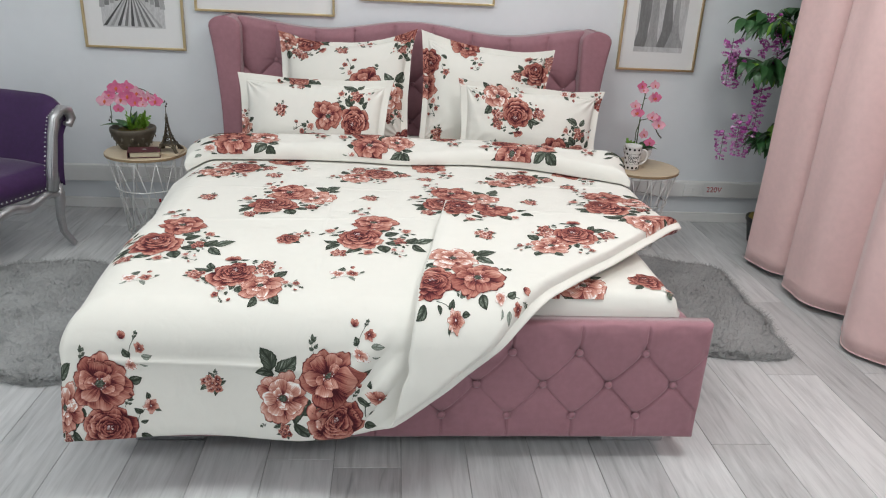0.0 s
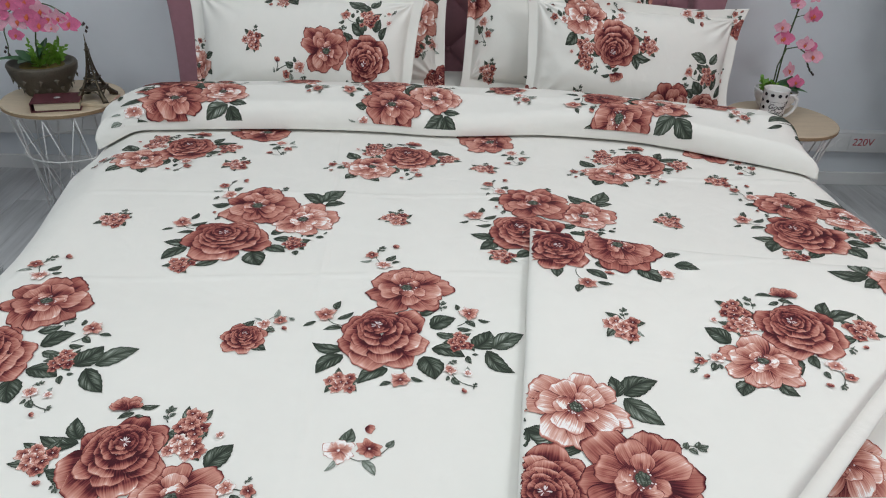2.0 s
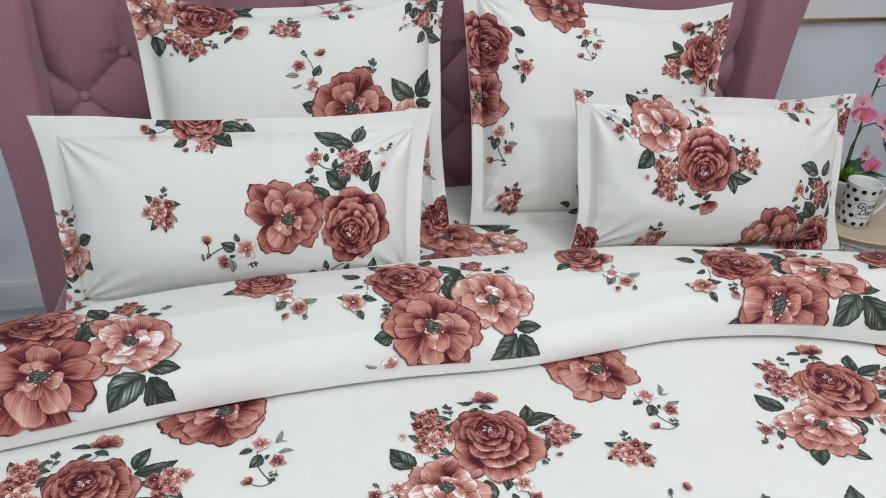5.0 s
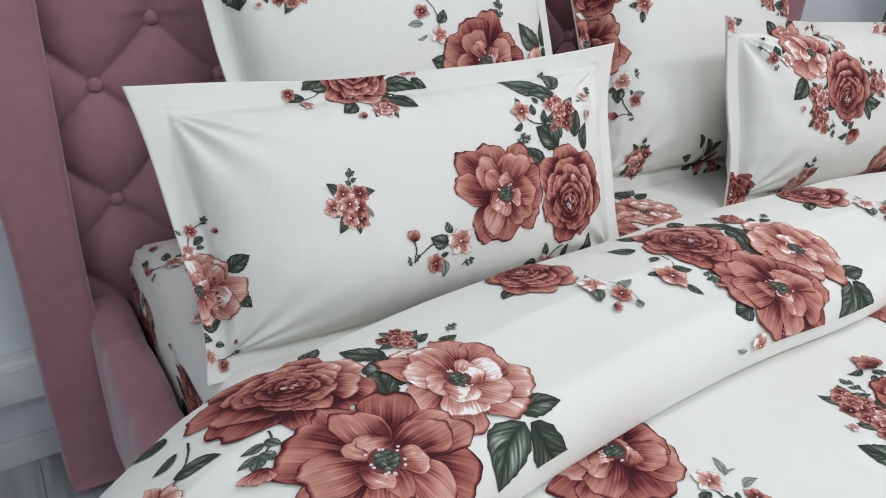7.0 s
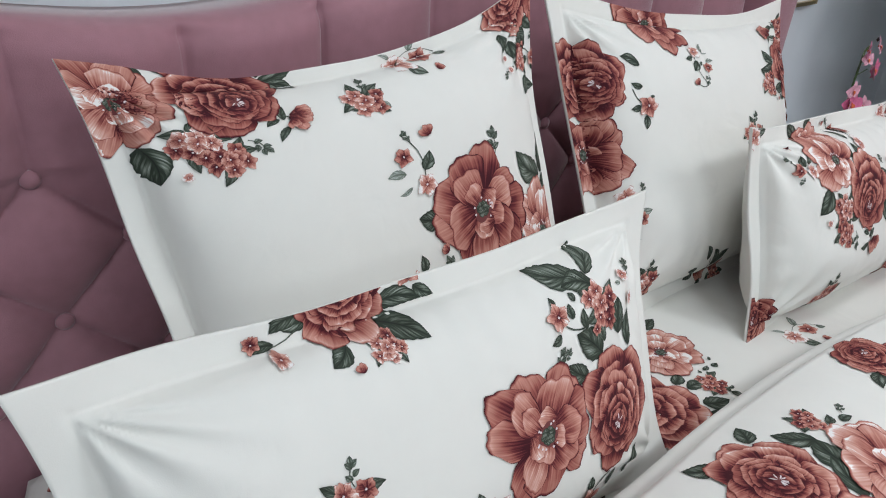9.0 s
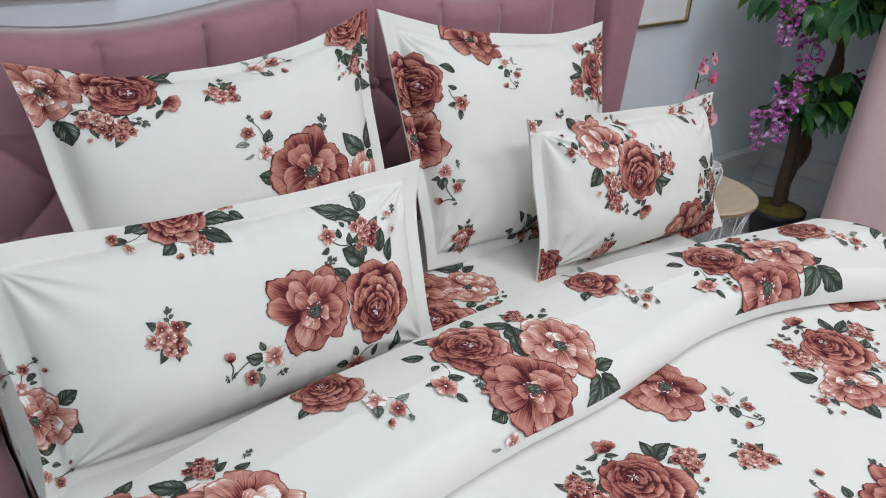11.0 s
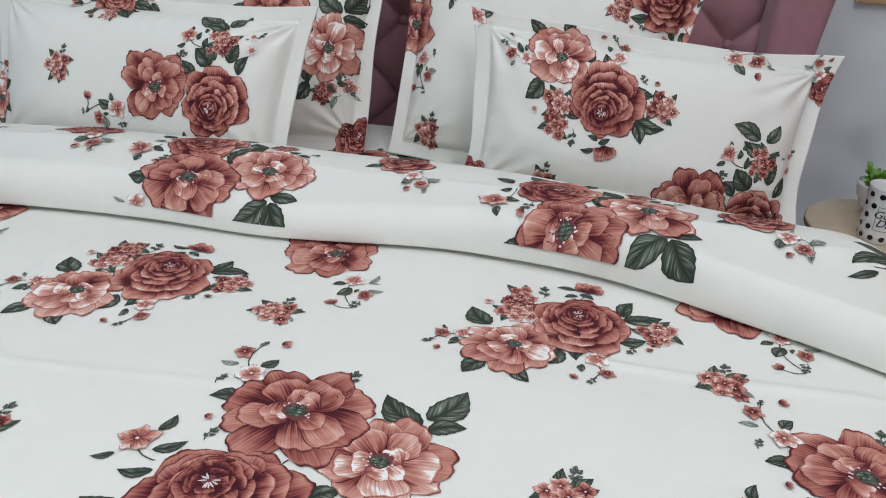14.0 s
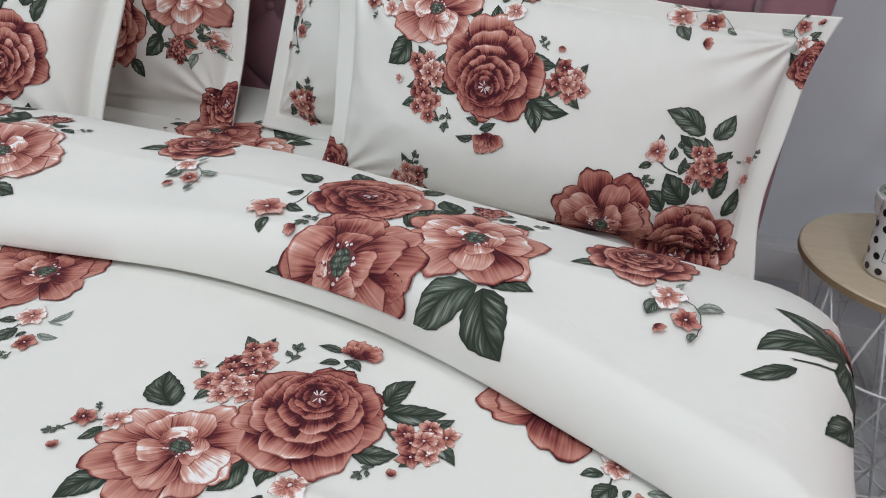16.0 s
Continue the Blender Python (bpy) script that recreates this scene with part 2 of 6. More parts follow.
class Ink:
    """Collects flat shapes: points in metres, quads, a place across and along each shape, its tone and its ink."""

    def __init__(self):
        self.p, self.uv, self.tone, self.lift, self.q, self.ink, self.n, self.layer, self.step, self.base = [], [], [], [], [], [], 0, 0, 0.4, 14

    def patch(self, pts, nu, nv, tone, ink, start=0.0):
        self.layer += self.step
        k = len(pts)
        s, t = np.meshgrid(np.linspace(0, 1, nu), np.linspace(0, 1, nv), indexing="ij")
        self.p.append(pts)
        self.uv.append(np.stack([s.ravel(), t.ravel()], 1))
        self.tone.append(np.tile([tone, RNG.rand(), start], (k, 1)))
        self.lift.append(np.full(k, self.layer))
        i, j = np.meshgrid(np.arange(nu - 1), np.arange(nv - 1), indexing="ij")
        a = (i * nv + j).ravel() + self.n
        self.q.append(np.stack([a, a + nv, a + nv + 1, a + 1], 1))
        self.ink.append(np.full(len(a), ink))
        self.n += k

    def begin(self, gap):
        """The next flower starts above the rims of the last one."""
        self.base += gap
        self.layer = self.base

    def petal(self, x, y, ang, length, width, tone, r0=0.0, ruffle=0.06, ink=0, nu=9, nv=6, tip=0.22, fan=0.64, start=0.10):
        """One petal from its root outward, bent a little to one side, with a notched and wavy rim."""
        s, t = np.meshgrid(np.linspace(-1, 1, nu), np.linspace(0, 1, nv), indexing="ij")
        ph, ph2, curl = RNG.rand() * 6.28, RNG.rand() * 6.28, 0.30 * (RNG.rand() - 0.5)
        w = width * np.sin(np.pi * (0.07 + fan * t ** 1.1)) ** 0.85 * (1 + 0.05 * np.sin(9 * t + ph2) * t)
        rim = 1 - tip * np.abs(s) ** 3.6 * t + ruffle * (np.sin(s * 2.6 + ph) + 0.45 * np.sin(s * 6.5 + ph2) + 0.30 * np.sin(s * 12 + ph)) * t ** 3
        across = s * w + curl * length * t ** 2
        along = r0 + length * t * rim
        c, d = math.cos(ang), math.sin(ang)
        self.patch(np.stack([x + c * along - d * across, y + d * along + c * across], -1).reshape(-1, 2), nu, nv, tone, ink, start)

    def disc(self, x, y, r, tone, ink):
        self.petal(x - r, y, 0, 2 * r, r, tone, ruffle=0.02, ink=ink, nu=6, nv=4)

    def stamens(self, x, y, r, n, ink=2):
        for _ in range(n):
            a, f = RNG.rand() * 6.28, 0.75 + 0.35 * RNG.rand()
            self.disc(x + f * r * math.cos(a), y + 0.85 * f * r * math.sin(a), r * 0.085, 0, ink)

    def peony(self, x, y, r, tone=0.0, eye=(0.0, 0.0)):
        """An open flower: two loose rings of large notched petals round a green heart."""
        rot, ex, ey = RNG.rand() * 6.28, x + eye[0], y + eye[1]
        self.begin(10)
        self.step = 1.0
        for ring, (cnt, far, wd, dt, start) in enumerate(((8, 1.02, 0.37, -0.06, 0.34), (5, 0.80, 0.32, 0.03, 0.16), (3, 0.46, 0.21, 0.02, 0.05))):
            for k in range(cnt):
                a = rot + ring * 0.45 + 6.283 * (k + 0.45 * RNG.rand()) / cnt
                rx, ry = x + far * r * math.cos(a) - ex, y + far * r * math.sin(a) - ey
                ln = math.hypot(rx, ry) * (0.90 + 0.18 * RNG.rand())
                self.petal(ex, ey, math.atan2(ry, rx), ln * 0.94, r * wd * (0.80 + 0.42 * RNG.rand()), tone + dt + 0.24 * RNG.rand() - 0.12, r0=ln * 0.06, ruffle=0.05, nu=17, nv=14, fan=0.53, tip=0.26, start=start)
        for k in range(2):
            a = rot + 2.2 * k
            self.petal(ex + 0.30 * r * math.cos(a), ey + 0.30 * r * math.sin(a), a + 2.3, r * 0.36, r * 0.20, tone + 0.16, ruffle=0.10)
        self.disc(ex, ey, r * 0.19, 0, 3)
        for k in range(6):
            a = k * 1.05
            self.disc(ex + 0.075 * r * math.cos(a), ey + 0.065 * r * math.sin(a), r * 0.075, 0.02 + 0.12 * (k % 2), 1)
        self.step = 0.4
        self.stamens(ex, ey, r * 0.22, 12)

    def rose(self, x, y, r, tone=0.0, eye=(0.0, 0.03)):
        """A full rose: broad guard petals, then cup upon cup closing on a dark eye."""
        rot = RNG.rand() * 6.28
        self.begin(10)
        self.step = 1.0
        rings = ((7, 0.20, 1.05, 0.40, 0.06), (6, 0.24, 0.84, 0.36, 0.08), (6, 0.22, 0.66, 0.30, 0.02), (6, 0.18, 0.53, 0.26, 0.0), (5, 0.13, 0.41, 0.22, -0.06), (5, 0.08, 0.31, 0.17, -0.13), (4, 0.04, 0.21, 0.13, -0.20))
        for ring, (cnt, inner, out, wd, dt) in enumerate(rings):
            f = min(1.0, ring / 4.5)
            ox, oy = x + eye[0] * f, y + eye[1] * f
            for k in range(cnt):
                a = rot + ring * 0.75 + 6.283 * (k + 0.4 * RNG.rand()) / cnt
                near = rings[ring + 1][2] if ring < 6 else 0.0
                start = max(0.0, min(0.7, (0.86 * near - inner) / (out - inner)))
                low = 0.13 * (eye[0] * math.cos(a) + eye[1] * math.sin(a)) / (math.hypot(*eye) + 1e-6)
                self.petal(ox, oy, a, r * (out - inner) * (0.88 + 0.2 * RNG.rand()), r * wd * (0.85 + 0.35 * RNG.rand()), tone + dt - low + 0.18 * RNG.rand() - 0.11, r0=r * inner, ruffle=0.05, nu=13, nv=9, fan=0.60, tip=0.30, start=start)
        ex, ey = x + eye[0], y + eye[1]
        self.disc(ex, ey, r * 0.10, 0, 3)
        for k in range(9):
            a = RNG.rand() * 6.28
            self.petal(ex + r * 0.03 * math.cos(a), ey + r * 0.03 * math.sin(a), a, r * 0.10, r * 0.012, 0, ink=2, nu=3, nv=3)
        self.step = 0.4

    def leaf(self, x, y, deg, length, tone=0.0, wide=0.25):
        """A pointed leaf, bent to one side, with a finely toothed margin."""
        a, nu, nv = radians(deg), 7, 14
        s, t = np.meshgrid(np.linspace(-1, 1, nu), np.linspace(0, 1, nv), indexing="ij")
        w = length * wide * 0.92 * np.sin(np.pi * t ** 0.72) ** 0.95 * (1 + 0.06 * np.sin(t * 34) * (np.abs(s) > 0.9))
        bend = (0.05 + 0.10 * RNG.rand()) * length * np.sin(np.pi * t) * RNG.choice([-1, 1])
        across, along = s * w + bend, length * (t + 0.05 * np.abs(s) * np.sin(np.pi * t))
        c, d = math.cos(a), math.sin(a)
        self.patch(np.stack([x + c * along - d * across, y + d * along + c * across], -1).reshape(-1, 2), nu, nv, tone, 1)

    def leaves(self, rows):
        for x, y, deg, length, wide, tone in rows:
            self.leaf(x, y, deg, length, tone, wide)

    def stems(self, rows):
        for k, (x0, y0, x1, y1) in enumerate(rows):
            self.stem(x0, y0, x1, y1, 0.0009, 0.16 if k % 2 else -0.16)

    def blooms(self, rows):
        for row in rows:
            self.bloom(*row)

    def stem(self, x0, y0, x1, y1, wd=0.0012, bend=0.15):
        t, s = np.linspace(0, 1, 6), np.array([-1, 1])
        d = np.array([x1 - x0, y1 - y0])
        nrm = np.array([-d[1], d[0]])
        mid = np.stack([x0 + d[0] * t, y0 + d[1] * t], 1) + nrm * (bend * np.sin(np.pi * t))[:, None]
        u = nrm / max(1e-6, np.linalg.norm(nrm)) * wd
        self.patch(np.concatenate([mid - u, mid + u]), 2, 6, 0.05, 1)

    def bloom(self, x, y, r, tone=0.1):
        """A small five-petalled flower with a pale dot."""
        rot, cnt = RNG.rand() * 6.28, RNG.choice([5, 5, 6])
        for k in range(cnt):
            self.petal(x, y, rot + 6.283 * (k + 0.25 * RNG.rand()) / cnt, r * (0.9 + 0.25 * RNG.rand()), r * 0.46, tone + 0.02 + 0.16 * RNG.rand(), ruffle=0.09, nu=7, nv=5, fan=0.70)
        self.disc(x, y, r * 0.10, 0, 2)

    def cluster(self, x, y, r, tone=0.12, leaves=True):
        """A close bunch of small flowers of uneven tone."""
        self.begin(2)
        if leaves:
            for k in range(4):
                self.leaf(x, y, 90 * k + 60 * RNG.rand(), r * 1.35, 0.06, 0.24)
        for k in (7, 6, 5, 4, 3, 2, 1, 0):
            a, d = k * 2.4 + 9 * tone + 0.5 * RNG.rand(), r * 0.76 * math.sqrt(k / 6.5)
            self.layer = self.base + 2 + 1.2 * (7 - k)
            self.bloom(x + d * math.cos(a), y + d * math.sin(a), r * 0.42, tone + (-0.22 if k in (5, 2, 7) else -0.02) + 0.08 * RNG.rand())

    def bud(self, x, y, r, deg=90):
        a = radians(deg)
        for k in (-0.5, 0.5, 0.0):
            self.petal(x, y, a + k, r * 1.8, r * 0.7, 0.04, nu=5, nv=4)

    def budflower(self, x, y, r, deg):
        """A half-open small flower with leaves on a forked stem."""
        a = radians(deg)
        for k, f in ((-110, 2.6), (80, 2.4), (160, 2.5)):
            self.leaf(x - 1.2 * r * math.cos(a), y - 1.2 * r * math.sin(a), deg + k, r * f, 0.05, 0.24)
        self.stem(x, y, x - 3 * r * math.cos(a), y - 3 * r * math.sin(a))
        for k in (-0.9, 0.9, -0.45, 0.45, 0.0):
            self.petal(x - r * 0.6 * math.cos(a), y - r * 0.6 * math.sin(a), a + k, r * 1.7, r * 0.62, 0.08, nu=5, nv=4)

    def sprig(self, x, y, deg=0, f=1.0):
        """A pale and a dark small flower, a bud and leaves on one curved stem."""
        c, d = math.cos(radians(deg)) * f, math.sin(radians(deg)) * f

        def at(a, b):
            return x + c * a - d * b, y + d * a + c * b

        self.stem(*at(-0.005, 0), *at(0.055, -0.022), 0.0007, 0.3)
        self.leaf(*at(0.0, -0.008), deg - 80, 0.028 * f, 0.12, 0.34)
        self.leaf(*at(0.03, 0.006), deg + 40, 0.026 * f, 0.4, 0.24)
        self.leaf(*at(0.002, 0.012), deg + 110, 0.022 * f, 0.45, 0.16)
        self.leaf(*at(0.05, -0.02), deg - 60, 0.014 * f, 0.2, 0.34)
        self.bloom(*at(0, 0), 0.018 * f, 0.34)
        self.bloom(*at(0.033, -0.012), 0.014 * f, 0.0)
        self.bud(*at(0.02, -0.04), 0.006 * f, deg)

    def twig(self, x, y, deg, f=1.0):
        a = radians(deg)
        c, d = f * math.cos(a), f * math.sin(a)
        self.stem(x, y, x + 0.030 * c, y + 0.030 * d, 0.0007)
        for k, t in ((55, 0.010), (-55, 0.014), (45, 0.024), (-45, 0.026), (0, 0.029)):
            self.leaf(x + t * c, y + t * d, deg + k, 0.0135 * f, 0.12, 0.36)


def bouquet(k):
    """A rose over a pale peony, ringed by small flowers and leaves."""
    k.stems(((-0.057, -0.051, -0.045, -0.1), (0.123, -0.024, 0.169, -0.053), (-0.05, 0.123, -0.033, 0.099)))
    k.leaves(((-0.101, 0.062, 167, 0.061, 0.24, 0), (-0.102, 0.069, 114, 0.045, 0.3, 0), (-0.087, 0.006, 168, 0.044, 0.3, 0), (-0.034, -0.024, -83, 0.034, 0.3, 0), (-0.007, -0.032, -72, 0.045, 0.31, 0), (0.049, -0.09, -119, 0.036, 0.36, 0), (0.089, -0.082, -51, 0.043, 0.36, 0), (0.088, 0.01, 55, 0.052, 0.38, 0), (0.032, 0.071, 165, 0.029, 0.31, 0), (-0.037, -0.063, -84, 0.02, 0.3, 0.05), (0.131, -0.034, -63, 0.023, 0.3, 0.05), (0.125, -0.038, -89, 0.014, 0.3, 0.1), (-0.041, 0.119, -151, 0.025, 0.25, 0), (-0.036, 0.13, 7, 0.029, 0.2, 0), (-0.039, 0.114, -18, 0.022, 0.25, 0)))
    k.twig(0.013, 0.098, 93, 0.83)
    k.twig(0.159, -0.047, -21, 0.48)
    k.twig(-0.054, -0.094, -43, 0.47)
    k.twig(-0.114, -0.005, -51, 0.56)
    k.twig(0.147, -0.018, 62, 0.33)
    k.cluster(0.049, 0.095, 0.028, -0.02)
    k.cluster(0.050, 0.055, 0.030, 0.15)
    k.cluster(-0.148, 0.037, 0.029, 0.08)
    k.peony(0.058, -0.043, 0.064, 0.20, (-0.005, 0.007))
    k.rose(-0.041, 0.034, 0.072, 0.00, (0.004, 0.027))
    k.blooms(((-0.057, -0.051, 0.015, 0.28), (-0.067, -0.08, 0.011, -0.05), (0.123, -0.024, 0.013, 0.28), (0.153, -0.03, 0.011, -0.05), (0.095, 0.07, 0.007, 0.3)))
    k.bud(-0.022, -0.103, 0.0050, 116)
    k.bud(0.153, -0.071, 0.0046, 60)
    k.bud(-0.131, -0.013, 0.0045, 87)
    k.bud(-0.050, 0.123, 0.0152, 113)
    k.bud(-0.059, 0.127, 0.0115, 143)
    k.bud(-0.045, 0.127, 0.0078, 65)


def trio(k):
    """A pale peony, a dark peony and a rose together."""
    k.stems(((0.154, -0.044, 0.116, -0.096), (0.112, 0.084, 0.132, 0.164)))
    k.leaves(((-0.128, 0.046, 119, 0.073, 0.34, 0), (-0.122, 0.044, 38, 0.073, 0.32, 0.1), (-0.124, 0.034, 177, 0.052, 0.3, 0), (0.1, 0.034, 15, 0.037, 0.42, 0), (-0.04, -0.052, -109, 0.068, 0.36, 0), (-0.022, -0.04, -114, 0.054, 0.3, 0), (-0.064, -0.112, -51, 0.051, 0.34, 0), (0.124, -0.128, -37, 0.04, 0.34, 0), (0, -0.16, -131, 0.037, 0.36, 0), (0.064, -0.164, -41, 0.043, 0.36, 0), (0.146, -0.026, 94, 0.024, 0.32, 0), (0.134, -0.062, 151, 0.028, 0.32, 0), (0.162, -0.056, -16, 0.02, 0.25, 0), (0.124, -0.092, 15, 0.022, 0.3, 0), (0.109, 0.104, 121, 0.03, 0.36, 0.05)))
    k.leaves(((0.138, 0.106, 2, 0.029, 0.25, 0.42), (0.134, 0.086, -16, 0.023, 0.15, 0.42), (-0.108, -0.116, -153, 0.023, 0.3, 0), (-0.128, -0.108, 174, 0.024, 0.3, 0), (0, -0.052, -68, 0.022, 0.3, 0)))
    k.twig(0.088, -0.046, 61, 0.87)
    k.twig(-0.016, 0.092, 98, 1.10)
    k.twig(0.120, 0.148, 70, 0.55)
    k.twig(-0.148, -0.116, -147, 0.52)
    k.cluster(-0.094, -0.134, 0.022, -0.02)
    k.rose(0.044, -0.106, 0.073, 0.00, (0.002, 0.001))
    k.peony(-0.098, -0.034, 0.076, 0.22, (-0.002, -0.002))
    k.peony(0.027, 0.028, 0.084, 0.00, (0.001, 0.000))
    k.blooms(((0.154, -0.044, 0.022, 0.1), (0.112, 0.084, 0.016, 0.28), (0.136, 0.13, 0.014, -0.05)))
    k.bud(0.088, 0.152, 0.0096, 68)
    k.bud(0.102, -0.010, 0.0069, 50)


def spread(k):
    """A wide group: rose, dark peony and pale peony in a row with leaves."""
    k.stems(((-0.165, 0.017, -0.134, -0.008), (-0.091, 0.146, -0.097, 0.217), (-0.003, 0.019, -0.007, 0)))
    k.leaves(((0.124, 0.103, 136, 0.069, 0.3, 0), (0.128, 0.115, 55, 0.073, 0.3, 0.1), (0.13, 0.096, 17, 0.047, 0.3, 0), (-0.127, -0.076, 170, 0.053, 0.3, 0), (-0.127, -0.087, -129, 0.061, 0.3, 0), (-0.051, -0.13, -146, 0.053, 0.28, 0), (0.006, -0.105, -66, 0.06, 0.42, 0), (0.026, -0.086, -25, 0.049, 0.36, 0), (0.031, -0.031, 29, 0.035, 0.36, 0), (0.039, -0.049, -16, 0.044, 0.3, 0), (-0.084, 0.104, -178, 0.04, 0.3, 0), (-0.178, -0.005, -157, 0.024, 0.22, 0), (-0.151, 0.034, 74, 0.03, 0.25, 0), (-0.144, 0.006, 32, 0.036, 0.22, 0), (-0.129, -0.021, -171, 0.036, 0.22, 0)))
    k.leaves(((-0.086, 0.165, 49, 0.026, 0.35, 0.05), (-0.113, 0.166, 176, 0.024, 0.22, 0.42), (0.104, -0.09, -48, 0.005, 0.3, 0), (0.092, -0.098, -85, 0.021, 0.35, 0), (0.096, -0.091, -14, 0.012, 0.3, 0), (0.098, -0.05, -7, 0.021, 0.3, 0), (0.097, -0.041, 86, 0.009, 0.3, 0), (0.105, -0.038, 9, 0.018, 0.3, 0), (0.127, -0.041, -1, 0.016, 0.4, 0), (0.14, -0.029, 46, 0.011, 0.3, 0)))
    k.twig(0.025, 0.154, 79, 0.80)
    k.twig(-0.099, 0.030, 77, 0.55)
    k.twig(-0.103, 0.208, 55, 0.38)
    k.twig(-0.125, 0.123, 72, 0.49)
    k.cluster(0.084, -0.068, 0.025, -0.02)
    k.cluster(-0.121, -0.154, 0.027, 0.04)
    k.peony(0.093, 0.037, 0.071, 0.22, (-0.004, -0.001))
    k.peony(-0.016, 0.092, 0.083, 0.02, (-0.004, 0.004))
    k.rose(-0.052, -0.056, 0.086, 0.00, (-0.016, 0.030))
    k.blooms(((-0.165, 0.017, 0.02, 0.1), (-0.091, 0.146, 0.018, 0.28), (-0.115, 0.19, 0.013, -0.05)))
    k.bud(-0.076, 0.217, 0.0066, 0)
    k.bud(-0.113, 0.065, 0.0046, 0)


def stack(k):
    """A dark peony above a rose with leaves to one side."""
    k.stems(((-0.142, 0.064, -0.105, 0.032), (0.11, 0.067, 0.087, 0.035), (-0.011, -0.1, -0.009, -0.07), (-0.044, 0.226, -0.052, 0.299), (0.068, -0.076, 0.105, -0.11)))
    k.leaves(((-0.103, -0.029, 161, 0.057, 0.24, 0), (-0.104, -0.041, -134, 0.058, 0.3, 0), (-0.031, -0.074, -145, 0.057, 0.28, 0), (0.026, -0.044, -72, 0.056, 0.42, 0), (0.04, -0.025, -18, 0.058, 0.3, 0), (0.04, 0.027, 33, 0.055, 0.36, 0), (0.022, 0.062, 26, 0.039, 0.3, 0), (0.049, 0.012, -4, 0.032, 0.3, 0.1), (0.086, 0.028, -4, 0.026, 0.25, 0), (0.111, -0.021, 55, 0.056, 0.42, 0), (0.144, -0.02, 33, 0.069, 0.3, 0.12), (0.132, -0.026, -50, 0.066, 0.27, 0), (0.102, 0.049, -44, 0.023, 0.3, 0), (0.089, 0.077, 94, 0.017, 0.3, 0), (-0.156, 0.045, -156, 0.023, 0.24, 0)))
    k.leaves(((-0.12, 0.051, 36, 0.034, 0.2, 0), (-0.125, 0.079, 75, 0.028, 0.28, 0), (-0.109, 0.027, -174, 0.034, 0.2, 0), (0.125, 0.053, -11, 0.022, 0.22, 0), (-0.025, -0.104, -156, 0.02, 0.25, 0), (0.005, -0.093, -22, 0.021, 0.22, 0), (-0.04, 0.246, 47, 0.028, 0.32, 0.05), (-0.028, 0.236, 14, 0.017, 0.3, 0.05), (-0.067, 0.248, -175, 0.025, 0.2, 0.42), (0.071, -0.091, -54, 0.019, 0.36, 0.05), (0.065, -0.088, -114, 0.012, 0.3, 0.1), (0.092, -0.082, 74, 0.018, 0.25, 0.45), (0.099, -0.04, -74, 0.019, 0.3, 0), (0.107, -0.037, 0, 0.011, 0.3, 0)))
    k.twig(0.062, 0.073, 84, 0.74)
    k.twig(-0.055, 0.277, 70, 0.73)
    k.twig(0.104, -0.116, 74, 0.36)
    k.twig(0.065, -0.062, 33, 0.45)
    k.cluster(0.090, -0.007, 0.023, -0.02)
    k.cluster(-0.103, -0.103, 0.024, 0.10)
    k.peony(0.004, 0.144, 0.074, 0.02, (-0.004, 0.002))
    k.rose(-0.037, -0.001, 0.079, 0.00, (-0.014, 0.032))
    k.blooms(((-0.142, 0.064, 0.018, 0.12), (0.11, 0.067, 0.017, 0.12), (-0.011, -0.1, 0.015, 0.08), (-0.044, 0.226, 0.016, 0.28), (-0.068, 0.268, 0.013, -0.05), (0.068, -0.076, 0.011, 0.26), (0.096, -0.082, 0.008, 0.4)))
    k.bud(-0.025, 0.295, 0.0069, 29)
    k.bud(0.085, -0.124, 0.0042, 36)


def posy(k):
    """A tight bunch of small flowers with a few leaves."""
    k.leaves(((0.028, 0.009, 44, 0.014, 0.3, 0), (-0.004, -0.007, -162, 0.017, 0.3, 0.1), (0.025, -0.006, -55, 0.019, 0.2, 0.4)))
    k.twig(0.012, 0.020, 83, 0.72)
    k.cluster(0.005, 0.002, 0.031, 0.10)


def small_rose(k):
    for a in (20, 65, 195, 240, 320):
        k.leaf(0.012 * math.cos(a), 0.012 * math.sin(a), a, 0.042, 0.0, 0.30)
    k.rose(0, 0, 0.038, 0.0, (0.0, 0.012))
    k.sprig(0.03, 0.035, 40, 0.8)


def half_peony(k):
    """A dark peony with a sprig of two small flowers and a bud."""
    k.stems(((0.057, -0.089, 0.069, -0.164), (0.07, -0.166, 0.042, -0.164)))
    k.leaves(((0.046, -0.099, -163, 0.021, 0.3, 0), (0.057, -0.11, -127, 0.03, 0.36, 0.05), (0.082, -0.112, 2, 0.024, 0.22, 0.42), (0.081, -0.091, 68, 0.026, 0.2, 0.42), (0.069, -0.112, -114, 0.012, 0.3, 0), (0.078, -0.091, -1, 0.02, 0.1, 0.42)))
    k.twig(0.077, -0.144, -112, 0.61)
    k.twig(0.073, -0.146, -156, 0.20)
    k.peony(-0.006, -0.003, 0.080, 0.00, (0.013, -0.004))
    k.blooms(((0.057, -0.089, 0.016, 0.28), (0.08, -0.128, 0.012, -0.05)))
    k.bud(0.040, -0.164, 0.0073, 120)


def half_rose(k):
    k.leaf(-0.03, -0.02, 200, 0.045)
    k.rose(0, 0, 0.056, 0.0, (0.0, 0.016))
    k.sprig(0.03, -0.075, 320, 1.0)


